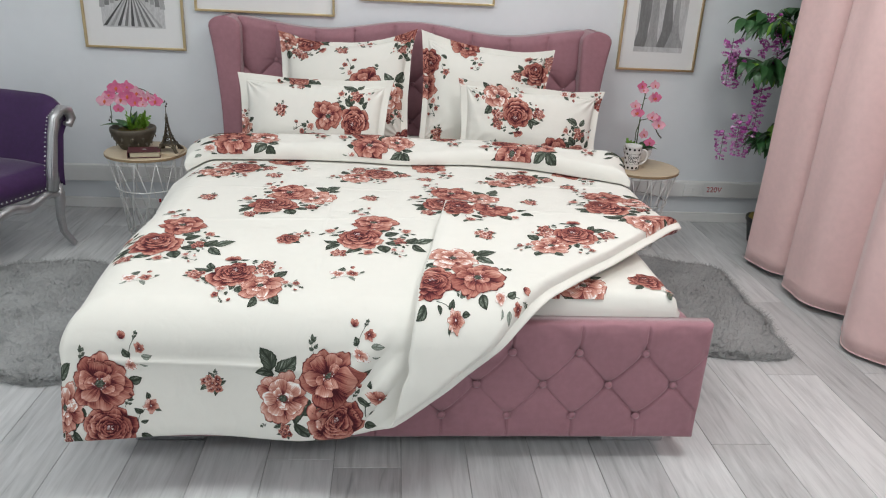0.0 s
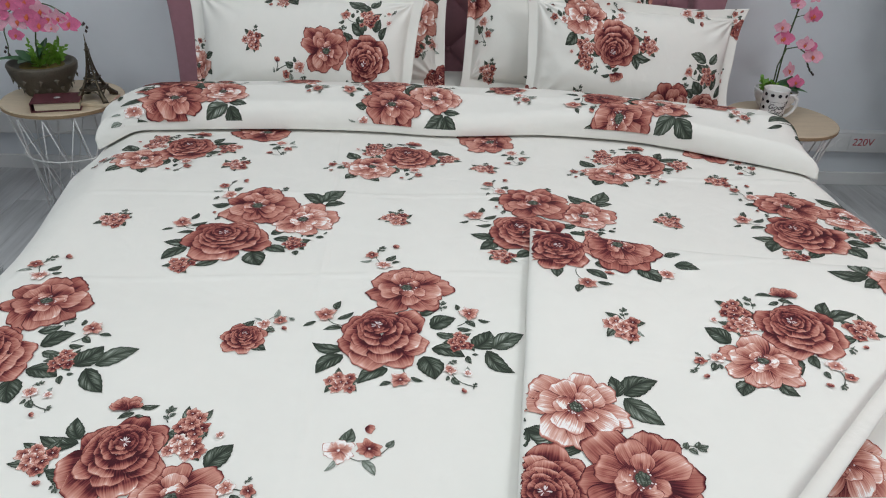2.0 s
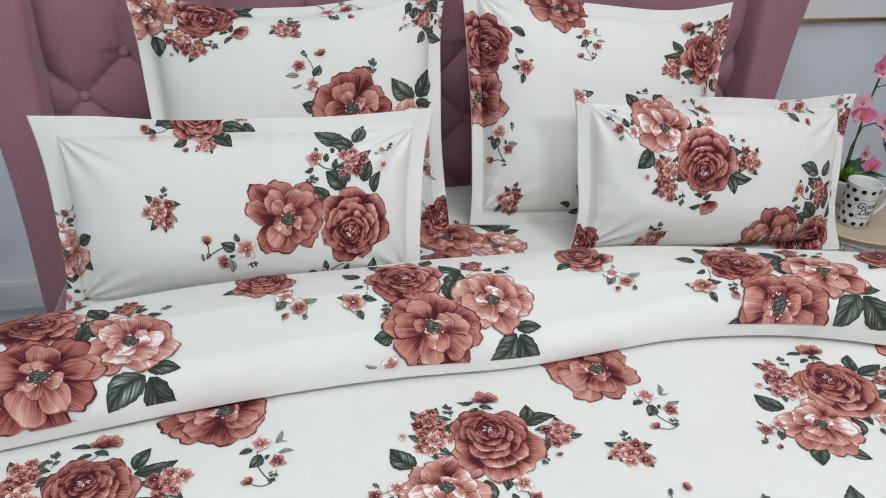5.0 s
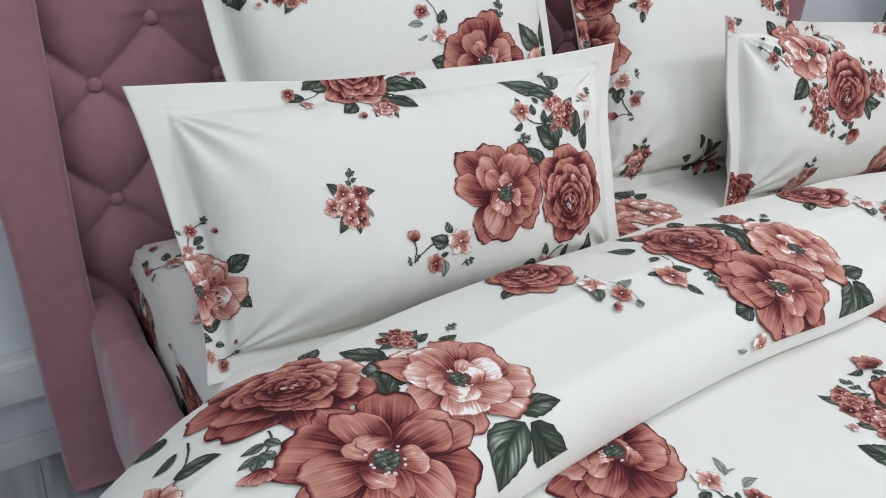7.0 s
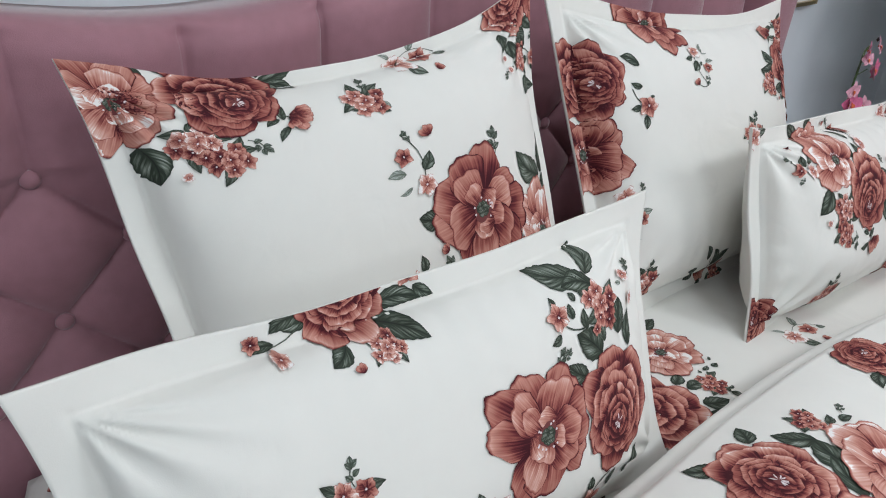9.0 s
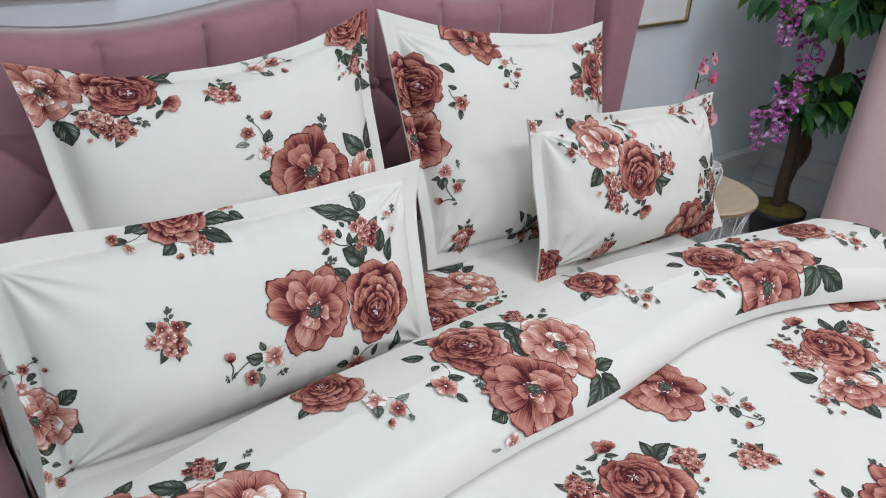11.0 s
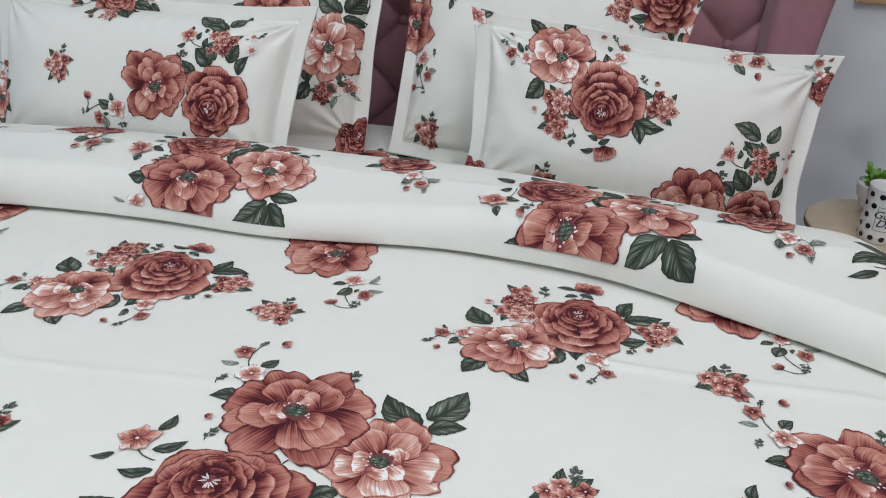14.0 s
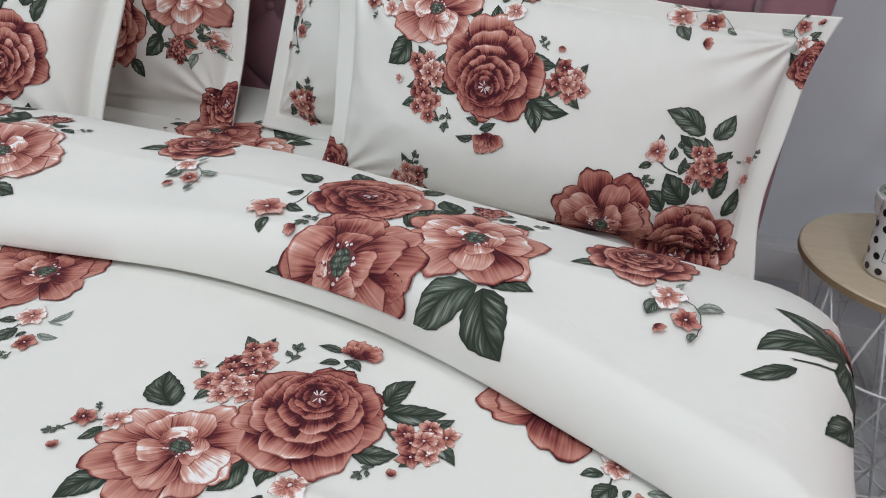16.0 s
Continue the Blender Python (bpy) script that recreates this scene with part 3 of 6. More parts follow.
def budspray(k):
    for x, y, a in ((-0.03, 0.02, 120), (-0.05, -0.01, 160), (0.03, -0.04, 250), (0.05, -0.06, 300)):
        k.leaf(x, y, a, 0.045, 0.0, 0.20)
    k.budflower(0.03, -0.02, 0.022, 320)
    k.cluster(0.09, -0.05, 0.03, 0.0)


def spray(k):
    k.sprig(0, 0, 15, 1.25)


def top_spray(k):
    """A rose with leaves to both sides, cut by the edge, small flowers under it."""
    k.leaves(((-0.04, 0.0, 170, 0.05, 0.3, 0), (-0.05, 0.01, 200, 0.045, 0.3, 0.05), (0.04, -0.01, 350, 0.07, 0.24, 0), (0.03, -0.03, 325, 0.06, 0.32, 0), (-0.02, -0.04, 215, 0.035, 0.34, 0), (0.1, 0.0, 320, 0.035, 0.3, 0), (-0.09, -0.02, 190, 0.03, 0.3, 0)))
    k.stems(((0.04, 0.0, 0.1, 0.02), (-0.05, 0.0, -0.12, -0.02)))
    k.cluster(0.022, -0.058, 0.021, 0.16)
    k.rose(0.0, 0.012, 0.062, 0.0, (0.0, 0.016))
    k.blooms(((0.095, 0.018, 0.016, 0.06), (-0.115, -0.012, 0.011, -0.05), (-0.095, -0.038, 0.010, 0.25)))
    k.bud(-0.02, -0.075, 0.006, 90)


def edge_group(k):
    """A rose and a dark peony side by side along a hem, with leaves and a small flower under them."""
    k.stems(((0.0, -0.05, 0.01, -0.10), (0.1, -0.04, 0.16, -0.07)))
    k.leaves(((-0.03, -0.04, 255, 0.05, 0.26, 0), (0.02, -0.05, 310, 0.05, 0.3, 0), (0.04, -0.03, 340, 0.04, 0.3, 0.1), (0.125, -0.04, 300, 0.06, 0.4, 0), (0.2, -0.03, 340, 0.05, 0.3, 0), (0.0, -0.11, 240, 0.03, 0.28, 0), (0.03, -0.1, 350, 0.03, 0.25, 0), (0.19, 0.0, 20, 0.04, 0.3, 0)))
    k.rose(-0.03, 0.02, 0.072, -0.06, (0.01, 0.012))
    k.peony(0.105, 0.02, 0.080, -0.03, (0.0, 0.024))
    k.blooms(((0.01, -0.105, 0.018, 0.05), (0.175, -0.065, 0.016, 0.24)))
    k.bud(0.06, -0.07, 0.007, 70)


def rose_leaves(k):
    """A rose and a dark peony under a tall spray of leaves and small flowers."""
    k.stems(((-0.023, 0.098, 0.005, 0.079), (-0.006, -0.088, 0.021, -0.067), (-0.129, -0.033, -0.187, -0.045), (-0.185, -0.023, -0.186, -0.04), (0.081, 0.105, 0.094, 0.111)))
    k.leaves(((0.024, 0.124, 159, 0.053, 0.26, 0.1), (0.035, 0.121, 62, 0.034, 0.34, 0.1), (0.039, 0.107, 163, 0.044, 0.28, 0), (0, 0.035, 142, 0.031, 0.34, 0), (0.024, 0.048, 137, 0.042, 0.4, 0), (0.053, 0.057, 74, 0.035, 0.36, 0), (0.07, 0.039, 73, 0.036, 0.26, 0), (0.029, 0.058, 89, 0.025, 0.25, 0.1), (0.008, 0.077, 86, 0.02, 0.28, 0), (0.004, 0.105, 112, 0.01, 0.4, 0), (-0.005, -0.075, 101, 0.017, 0.32, 0), (0.023, -0.085, 69, 0.019, 0.3, 0), (0.056, -0.09, 62, 0.032, 0.3, 0), (-0.019, -0.082, 168, 0.021, 0.3, 0), (0.007, -0.095, -82, 0.008, 0.4, 0)))
    k.leaves(((-0.023, 0.106, 91, 0.011, 0.34, 0), (-0.006, 0.091, 86, 0.015, 0.34, 0), (-0.025, 0.083, -157, 0.015, 0.3, 0), (-0.141, -0.031, 161, 0.025, 0.36, 0.05), (-0.138, -0.023, 111, 0.014, 0.34, 0.05), (-0.152, -0.048, -89, 0.02, 0.3, 0.4), (-0.154, -0.044, 10, 0.01, 0.3, 0), (0.075, 0.101, 170, 0.007, 0.3, 0.4), (0.058, 0.104, 40, 0.006, 0.4, 0)))
    k.twig(-0.038, 0.056, 47, 0.50)
    k.twig(-0.187, -0.045, 47, 0.25)
    k.twig(-0.194, -0.037, -75, 0.27)
    k.twig(-0.128, -0.059, 11, 0.41)
    k.twig(0.090, 0.104, 65, 0.37)
    k.twig(-0.031, 0.057, 40, 0.42)
    k.cluster(0.036, 0.093, 0.023, 0.04)
    k.peony(-0.068, 0.012, 0.059, 0.02, (0.004, -0.006))
    k.rose(0.039, -0.006, 0.056, 0.00, (-0.007, -0.014))
    k.blooms(((-0.023, 0.098, 0.012, 0.1), (-0.006, -0.088, 0.016, 0.06), (-0.129, -0.033, 0.015, 0.28), (-0.162, -0.05, 0.01, -0.05), (0.081, 0.105, 0.006, 0.28), (0.083, 0.083, 0.007, 0.3), (0.019, 0.073, 0.006, -0.05)))
    k.bud(-0.185, -0.023, 0.0064, 75)


def print_mesh(name, motifs, surface, clamp, base=0.0008, inside=None, low=None, lift=0.000025):
    """motifs: (shape, x, y, turn in degrees, mirrored). surface: points to places and normals on the cloth."""
    ink = Ink()
    for shape, x, y, deg, mirror, *size in motifs:
        one = Ink()
        shape(one)
        c, s = math.cos(radians(deg)), math.sin(radians(deg))
        turn = np.array([[c, s], [-s, c]])
        for p in one.p:
            q = p * (size[0] if size else 1.0)
            if mirror:
                q[:, 0] *= -1
            ink.p.append(q @ turn + np.array([x, y]))
        ink.uv += one.uv
        ink.tone += one.tone
        ink.lift += one.lift
        ink.ink += one.ink
        ink.q += [q[:, ::-1] + ink.n if mirror else q + ink.n for q in one.q]
        ink.n += one.n
    p = np.concatenate(ink.p)
    p[:, 0] = np.clip(p[:, 0], clamp[0], clamp[1])
    p[:, 1] = np.clip(p[:, 1], clamp[2], clamp[3])
    if low is not None:
        p[:, 1] = np.maximum(p[:, 1], low(p[:, 0]))
    q, inks = np.concatenate(ink.q), np.concatenate(ink.ink)
    span = p[q]
    area = np.abs(np.cross(span[:, 2] - span[:, 0], span[:, 3] - span[:, 1]))
    keep = area > 1e-9
    if inside is not None:
        keep &= inside(p[:, 0], p[:, 1])[q].all(axis=1)
    q, inks = q[keep], inks[keep]
    pos, nrm = surface(p[:, 0], p[:, 1])
    verts = pos + nrm * (base + lift * np.concatenate(ink.lift))[:, None]
    me = bpy.data.meshes.new(name)
    me.vertices.add(len(verts))
    me.vertices.foreach_set("co", verts.ravel())
    me.loops.add(4 * len(q))
    me.loops.foreach_set("vertex_index", q.ravel())
    me.polygons.add(len(q))
    me.polygons.foreach_set("loop_start", np.arange(0, 4 * len(q), 4))
    for m in (M_PETAL, M_LEAF, M_STAMEN, M_SHADE_INK):
        me.materials.append(m)
    me.polygons.foreach_set("material_index", inks)
    me.polygons.foreach_set("use_smooth", np.ones(len(q), bool))
    me.update(calc_edges=True)
    uv = me.uv_layers.new(name="petal")
    uv.data.foreach_set("uv", np.concatenate(ink.uv)[q.ravel()].ravel())
    at = me.color_attributes.new("tone", "FLOAT_COLOR", "POINT")
    tone = np.concatenate(ink.tone)
    at.data.foreach_set("color", np.concatenate([tone, np.ones((len(tone), 1))], 1).ravel())
    me.validate()
    return me


# ---- bed ----
BX0, BX1, BY0, BY1 = -0.845, 0.985, 1.865, 4.10   # the upholstered frame
MTOP = 0.545                                    # top of the mattress
CX = 0.115


def tuft_height(x, z, dx, dz, x0, z0, ztop, zlow=-9.0, shift=0.0, sharp=0.42):
    """Deep-buttoned padding: zero in the seams, full between them; above the last row only upright seams go on."""
    a, b = (x - x0) / dx + (z - z0) / dz, (x - x0) / dx - (z - z0) / dz
    dia = np.abs(np.sin(math.pi * a / 1.0) * np.sin(math.pi * b / 1.0)) ** sharp
    up = np.abs(np.sin(math.pi * ((x - x0) / dx + shift))) ** 0.42
    k = np.clip(np.maximum(z - ztop, zlow - z) / 0.012, 0, 1)
    return dia * (1 - k) + up * k


def pulled(x, z, dx, dz, x0, z0, ztop, zlow):
    """Flat padding pulled in at buttons, thin creases running between them and straight on to the edges."""
    a, b = (x - x0) / dx + (z - z0) / dz, (x - x0) / dx - (z - z0) / dz
    da, db = np.abs(a - np.round(a)), np.abs(b - np.round(b))
    line = np.exp(-(np.minimum(da, db) / 0.022) ** 2) * (0.75 + 0.25 * np.sin(9 * x + 5 * z))
    up = (x - x0) / dx + 0.5
    line = np.where((z > ztop) | (z < zlow), np.exp(-(np.abs(up - np.round(up)) / 0.016) ** 2), line)
    knot = np.exp(-(da ** 2 + db ** 2) / 0.028)
    return 1 - 0.42 * line - 0.62 * knot - 0.10 * np.exp(-(np.minimum(da, db) / 0.13) ** 2)


def padded(xs, zs, y, relief, dx, dz, x0, z0, ztop, top, curve, back, side_soft=0.03, zlow=-9.0, shift=0.0, sharp=0.42, flat=False):
    """A padded panel whose front faces -y; top(x) gives its upper edge."""
    xx, tt = np.meshgrid(xs, zs, indexing="ij")
    hi, lo = top(xx), zs[0]
    zz = lo + (tt - lo) / (zs[-1] - lo) * (hi - lo)
    h = pulled(xx, zz, dx, dz, x0, z0, ztop, zlow) if flat else tuft_height(xx, zz, dx, dz, x0, z0, ztop, zlow, shift, sharp)
    edge = np.minimum(np.minimum(xx - xs[0], xs[-1] - xx), np.minimum(zz - lo, hi - zz))
    e = np.sqrt(np.clip(1 - (1 - np.clip(edge / side_soft, 0, 1)) ** 2, 0, 1))
    yy = y + relief * (1 - h) * np.clip(edge / 0.02, 0.15, 1) + curve * (1 - e) + 0.002 * waves(xx, zz, 30, 5)
    nu, nv = xx.shape
    front = np.stack([xx, yy, zz], -1).reshape(-1, 3)
    rear = np.stack([xx, np.full_like(xx, back), zz], -1).reshape(-1, 3)
    b = nu * nv
    f = grid_faces(nu, nv)
    faces = f + [tuple(k + b for k in q[::-1]) for q in f]
    ring = [i * nv for i in range(nu)] + [(nu - 1) * nv + j for j in range(1, nv)] + [i * nv + nv - 1 for i in range(nu - 2, -1, -1)] + [j for j in range(nv - 2, 0, -1)]
    for k, p in enumerate(ring):
        c = ring[(k + 1) % len(ring)]
        faces.append((c, p, p + b, c + b))
    return mesh_from("padded", np.concatenate([front, rear]), faces)


def wing_mesh(s):
    """One upholstered wing of the headboard, flaring out to a rounded top; s is -1 or 1."""
    rows, verts = [], []
    for k in range(41):
        t = k / 40
        z = 0.05 + 1.098 * 0.94 * min(t / 0.86, 1.0)
        if t > 0.86:
            z = 0.05 + 1.098 * 0.94 + 0.066 * math.sin((t - 0.86) / 0.14 * math.pi / 2)
        shrink = 1.0 if t <= 0.86 else max(0.04, math.cos((t - 0.86) / 0.14 * math.pi / 2))
        zz = min(max((z - 0.55) / 0.6, 0), 1)
        inner = 0.940 - 0.018 * zz
        outer = 1.052 + 0.055 * zz ** 2.5 - 0.006 * math.sin(min(max((z - 0.3) / 0.5, 0), 1) * math.pi)
        mid, half = (inner + outer) / 2 - 0.01 * (1 - shrink), (outer - inner) / 2 * shrink
        rows.append((z, mid, half))
    n = 28
    for z, mid, half in rows:
        for k in range(n):
            a = 2 * math.pi * k / n
            ca, sa = math.cos(a), math.sin(a)
            px = math.copysign(abs(ca) ** 0.30, ca) * half
            py = math.copysign(abs(sa) ** 0.22, sa) * 0.105
            verts.append((CX + s * (mid + px), 4.135 + py, z))
    faces = [tuple(f) for f in grid_faces(len(rows), n)]
    faces += [(i * n + n - 1, (i + 1) * n + n - 1, (i + 1) * n, i * n) for i in range(len(rows) - 1)]
    faces += [tuple(range(n))[::-1], tuple((len(rows) - 1) * n + k for k in range(n))]
    return mesh_from("wing", verts, faces)


def rail_mesh(x0, x1):
    """A padded side rail with soft pads along its length."""
    n, m = 150, 24
    verts = []
    for i in range(n):
        y = BY0 + 0.055 + (BY1 - BY0 - 0.055) * i / (n - 1)
        pad = abs(math.sin(math.pi * (y - 1.9) / 0.2045)) ** 0.3
        for k in range(m):
            a = 2 * math.pi * k / m
            ca, sa = math.cos(a), math.sin(a)
            hx, hz = (x1 - x0) / 2 - 0.007 * (1 - pad), 0.1725 - 0.010 * (1 - pad)
            verts.append(((x0 + x1) / 2 + math.copysign(abs(ca) ** 0.5, ca) * hx, y, 0.2525 + math.copysign(abs(sa) ** 0.28, sa) * hz))
    faces = grid_faces(n, m) + [(i * m + m - 1, (i + 1) * m + m - 1, (i + 1) * m, i * m) for i in range(n - 1)]
    faces += [tuple(range(m))[::-1], tuple((n - 1) * m + k for k in range(m))]
    return mesh_from("side_rail", verts, faces)


def button_mesh(r=0.013):
    v, f = lathe([(r * 0.6, 0), (r, 0.003), (r * 0.95, 0.007), (r * 0.5, 0.010), (0.0005, 0.011)], 14)
    return mesh_from("button", [(x, -z, y) for x, y, z in v], f)


def build_bed():
    bed = thing("bed", "mauve velvet upholstered double bed with buttoned wing headboard", "bed", (CX, 3.0, 0))
    inv = Matrix.Translation((-CX, -3.0, 0))

    def add(name, data, m, parent=bed, label=""):
        ob = part(name, data, m, parent, label)
        if parent is bed:
            ob.matrix_local = inv
        return ob

    # footboard, with three rows of buttons
    fx, fz = 0.2045, 0.222
    foot = add("footboard", padded(np.linspace(BX0, BX1, 560), np.linspace(0.072, 0.475, 150), BY0, 0.020, fx, fz, 0.888, 0.266, 0.377, lambda x: 0 * x + 0.475, 0.016, BY0 + 0.06, 0.03, 0.155, flat=True), M_VELVET)
    for row, z in enumerate((0.155, 0.266, 0.377)):
        for k in range(-1, 10):
            x = 0.888 - fx * (k + (0.5 if row != 1 else 0))
            if BX0 + 0.04 < x < BX1 - 0.04:
                b = part("button", BUTTON, M_VELVET, foot)
                b.location = (x, BY0 + 0.0125, z)
    for x0, x1 in ((BX0, BX0 + 0.088), (BX1 - 0.088, BX1)):
        add("side_rail", rail_mesh(x0, x1), M_VELVET)
    # headboard
    hx, hz = 0.215, 0.21
    head = add("headboard", padded(np.linspace(CX - 0.955, CX + 0.955, 460), np.linspace(0.06, 1.15, 200), 4.095, 0.034, hx, hz, CX + hx / 2, 0.92, 0.92,
                                   lambda x: 1.120 + 0.026 * np.cos(2 * math.pi * (x - CX) / 1.03), 0.05, 4.235, 0.05), M_VELVET)
    for row in range(4):
        for k in range(-5, 6):
            x = CX + hx * (k + (0.5 if row % 2 == 0 else 0))
            if abs(x - CX) < 0.88:
                b = part("button", BUTTON, M_VELVET, head)
                b.location = (x, 4.095 + 0.030, 0.92 - 0.105 * row)
    for s in (-1, 1):
        add("wing", wing_mesh(s), M_VELVET)
    for x, y in ((BX1 - 0.27, BY0 + 0.09), (BX0 + 0.06, BY0 + 0.09), (BX1 - 0.27, BY1 - 0.2), (BX0 + 0.06, BY1 - 0.2)):
        add("leg", box(x, x + 0.21, y, y + 0.06, 0.0, 0.09, 0.004), M_CHROME, label="brushed steel plate leg")


BUTTON = button_mesh()
BUTTON.materials.append(M_VELVET)
build_bed()


def normals_of(f, x, y):
    e = 0.003
    n = np.cross(f(x + e, y) - f(x - e, y), f(x, y + e) - f(x, y - e))
    return f(x, y), n / np.maximum(np.linalg.norm(n, axis=-1, keepdims=True), 1e-9)


def sheet_top(x, y):
    """The stretched sheet on the mattress, with its rounded rim and soft creases at the corners."""
    x0, x1, y0, y1, r = BX0 + 0.092, BX1 - 0.092, BY0 + 0.062, BY1 - 0.03, 0.055
    e = np.minimum(np.minimum(x - x0, x1 - x), np.minimum(y - y0, y1 - y))
    k = np.clip(e / r, 0, 1)
    z = MTOP - r * (1 - np.sqrt(np.clip(1 - (1 - k) ** 2, 0, 1)))
    z = z + 0.0025 * waves(x, y, 16, 41) * k + 0.004 * np.sin(40 * (x - y)) * np.exp(-((x - x1) ** 2 + (y - y0) ** 2) / 0.05) * k
    return np.stack([x + 0 * z, y + 0 * z, z], -1)


def build_mattress():
    th = thing("mattress", "thick mattress in a cream fitted sheet with rose print", "mattress", (CX, 3.0, 0.2))
    x0, x1, y0, y1 = BX0 + 0.092, BX1 - 0.092, BY0 + 0.062, BY1 - 0.03
    xs, ys = np.linspace(x0, x1, 120), np.linspace(y0, y1, 150)
    xx, yy = np.meshgrid(xs, ys, indexing="ij")
    top = sheet_top(xx, yy).reshape(-1, 3)
    n, m = len(xs), len(ys)
    ring = [i * m for i in range(n)] + [(n - 1) * m + j for j in range(1, m)] + [i * m + m - 1 for i in range(n - 2, -1, -1)] + [j for j in range(m - 2, 0, -1)]
    low = top[ring].copy()
    low[:, 2] = 0.2
    faces = grid_faces(n, m)
    b = len(top)
    for k, p in enumerate(ring):
        c = (k + 1) % len(ring)
        faces.append((ring[c], p, b + k, b + c))
    part("fitted_sheet", mesh_from("fitted_sheet", np.concatenate([top, low]), faces), M_CLOTH, th)
    motifs = [(spread, 0.09, 3.64, 0, 0), (trio, 0.50, 2.02, 0, 1), (half_rose, 0.815, 2.03, 20, 0), (stack, -0.55, 3.75, 30, 0), (posy, 0.72, 3.60, 0, 0), (bouquet, -0.28, 3.52, 0, 0), (spray, 0.42, 3.55, 0, 0), (trio, 0.72, 2.45, 0, 0)]
    part("rose_print", print_mesh("rose_print", motifs, lambda x, y: normals_of(sheet_top, x, y), (x0 + 0.012, x1 - 0.012, y0 + 0.012, y1 - 0.012), lift=0.00005), None, th, "printed dusky red roses with green leaves")
    def flank(a, b):
        pos = np.stack([np.full_like(a, x0), a, b], -1)
        return pos, np.broadcast_to(np.array([-1.0, 0.0, 0.0]), pos.shape)

    part("rose_print", print_mesh("rose_print", [(stack, 3.62, 0.44, 0, 1), (posy, 3.93, 0.46, 0, 0), (bouquet, 4.05, 0.36, 40, 0)], flank, (y0 + 0.01, y1 - 0.01, 0.25, MTOP - 0.056)), None, th, "printed dusky red roses with green leaves")
    for ob in th.children:
        ob.matrix_local = Matrix.Translation((-CX, -3.0, -0.2))


# ---- cloth surfaces ----
def drape(s, edge, r, amax):
    """How far out and how far down cloth lies that runs s over an edge with a rounded bend."""
    d = np.maximum(0.0, s - edge)
    a = np.minimum(d / r, amax)
    rest = np.maximum(0.0, d - r * amax)
    return np.minimum(s, edge) + r * np.sin(a) + rest * np.cos(amax), r * (1 - np.cos(a)) + rest * np.sin(amax)


def crease(x, y, x0, y0, x1, y1, wd, h):
    """A soft ridge along a line."""
    d = np.array([x1 - x0, y1 - y0])
    ln = np.linalg.norm(d)
    d = d / ln
    t = (x - x0) * d[0] + (y - y0) * d[1]
    off = -(x - x0) * d[1] + (y - y0) * d[0]
    return h * np.exp(-(off / wd) ** 2) * np.clip(t / 0.1, 0, 1) * np.clip((ln - t) / 0.1, 0, 1)


EDGE_Y = 1.875


def lay(u, v):
    """The duvet without its folds: cloth coordinates are the plan's."""
    k = np.clip((v - 2.55) / 0.4, 0, 1)
    bend = np.where(u < CX, radians(64) - radians(38) * k, radians(14) + radians(14) * k)
    hx, dx = drape(np.abs(u - CX) * (1 - np.where(u < CX, 0.015, 0.0) * k), np.where(u < CX, 0.865, 0.865 - 0.005 * k), 0.115, bend)
    hy, dy = drape(-v, -EDGE_Y, 0.10, radians(83))
    drop = (dx ** 4 + dy ** 4 + 1e-12) ** 0.25
    x = CX + np.where(u < CX, -hx, hx)
    y = -hy
    z = MTOP + 0.029 - 0.09 * np.clip(2.30 - v, 0, 0.45) - drop
    z = z + 0.007 * waves(u, v, 5.5, 1) + 0.0030 * waves(u, v, 19, 2) + 0.0006 * waves(u * 0.35, v, 60, 12)
    z = z + crease(u, v, -0.8, 2.40, 0.9, 2.44, 0.006, 0.0022) + crease(u, v, -0.2, 1.9, -0.24, 3.2, 0.005, 0.0018)
    z = z + crease(u, v, 0.50, 2.93, 1.0, 2.90, 0.007, 0.004) + crease(u, v, -0.85, 2.76, 0.35, 2.775, 0.006, 0.0022)
    hang = np.clip(dy / 0.2, 0, 1)
    # the hem lifts and gathers towards the turned corner
    pull = np.clip((u + 0.32) / 0.32, 0, 1) ** 2 * np.clip(dy / 0.35, 0, 1)
    z = z + 0.055 * pull
    y = y - crease(u, v, -0.85, 1.70, -0.18, 1.67, 0.007, 0.006)
    y = y - crease(u, v, -0.26, 1.46, 0.02, 1.80, 0.022, 0.016) - crease(u, v, -0.14, 1.45, 0.06, 1.70, 0.016, 0.014)
    y = y - hang * (0.022 * waves(u, 0.2 * v, 7, 3) + 0.012) - np.where(u < CX, 1, 0) * np.clip(dx / 0.2, 0, 1) * 0.0
    x = x - np.where(u < CX, 1, 0) * np.clip(dx / 0.15, 0, 1) * 0.02 * waves(v, u * 0.2, 9, 4)
    return np.stack([x, y, z], -1)


def lay_n(u, v):
    e = 0.02
    n = np.cross(lay(u + e, v) - lay(u - e, v), lay(u, v + e) - lay(u, v - e))
    return lay(u, v), n / np.linalg.norm(n, axis=-1, keepdims=True)


def head_line(u):
    """Where the head end of the duvet turns back on itself."""
    return 3.452 - 0.15 * (u + 0.12) ** 2 + 0.006 * np.sin(7 * u)


def hem_line(u):
    """Where the hem of the turned-back strip lies."""
    return 3.178 - 0.10 * np.minimum(u + 0.1, 0) ** 2 - 0.46 * np.maximum(u - 0.3, 0) ** 2


def strip_ratio(u):
    """How much the turned-back strip is drawn in, so that its hem runs where it lies."""
    return (head_line(u) - hem_line(u)) / (V1 - head_line(u) - math.pi * R_HEAD)


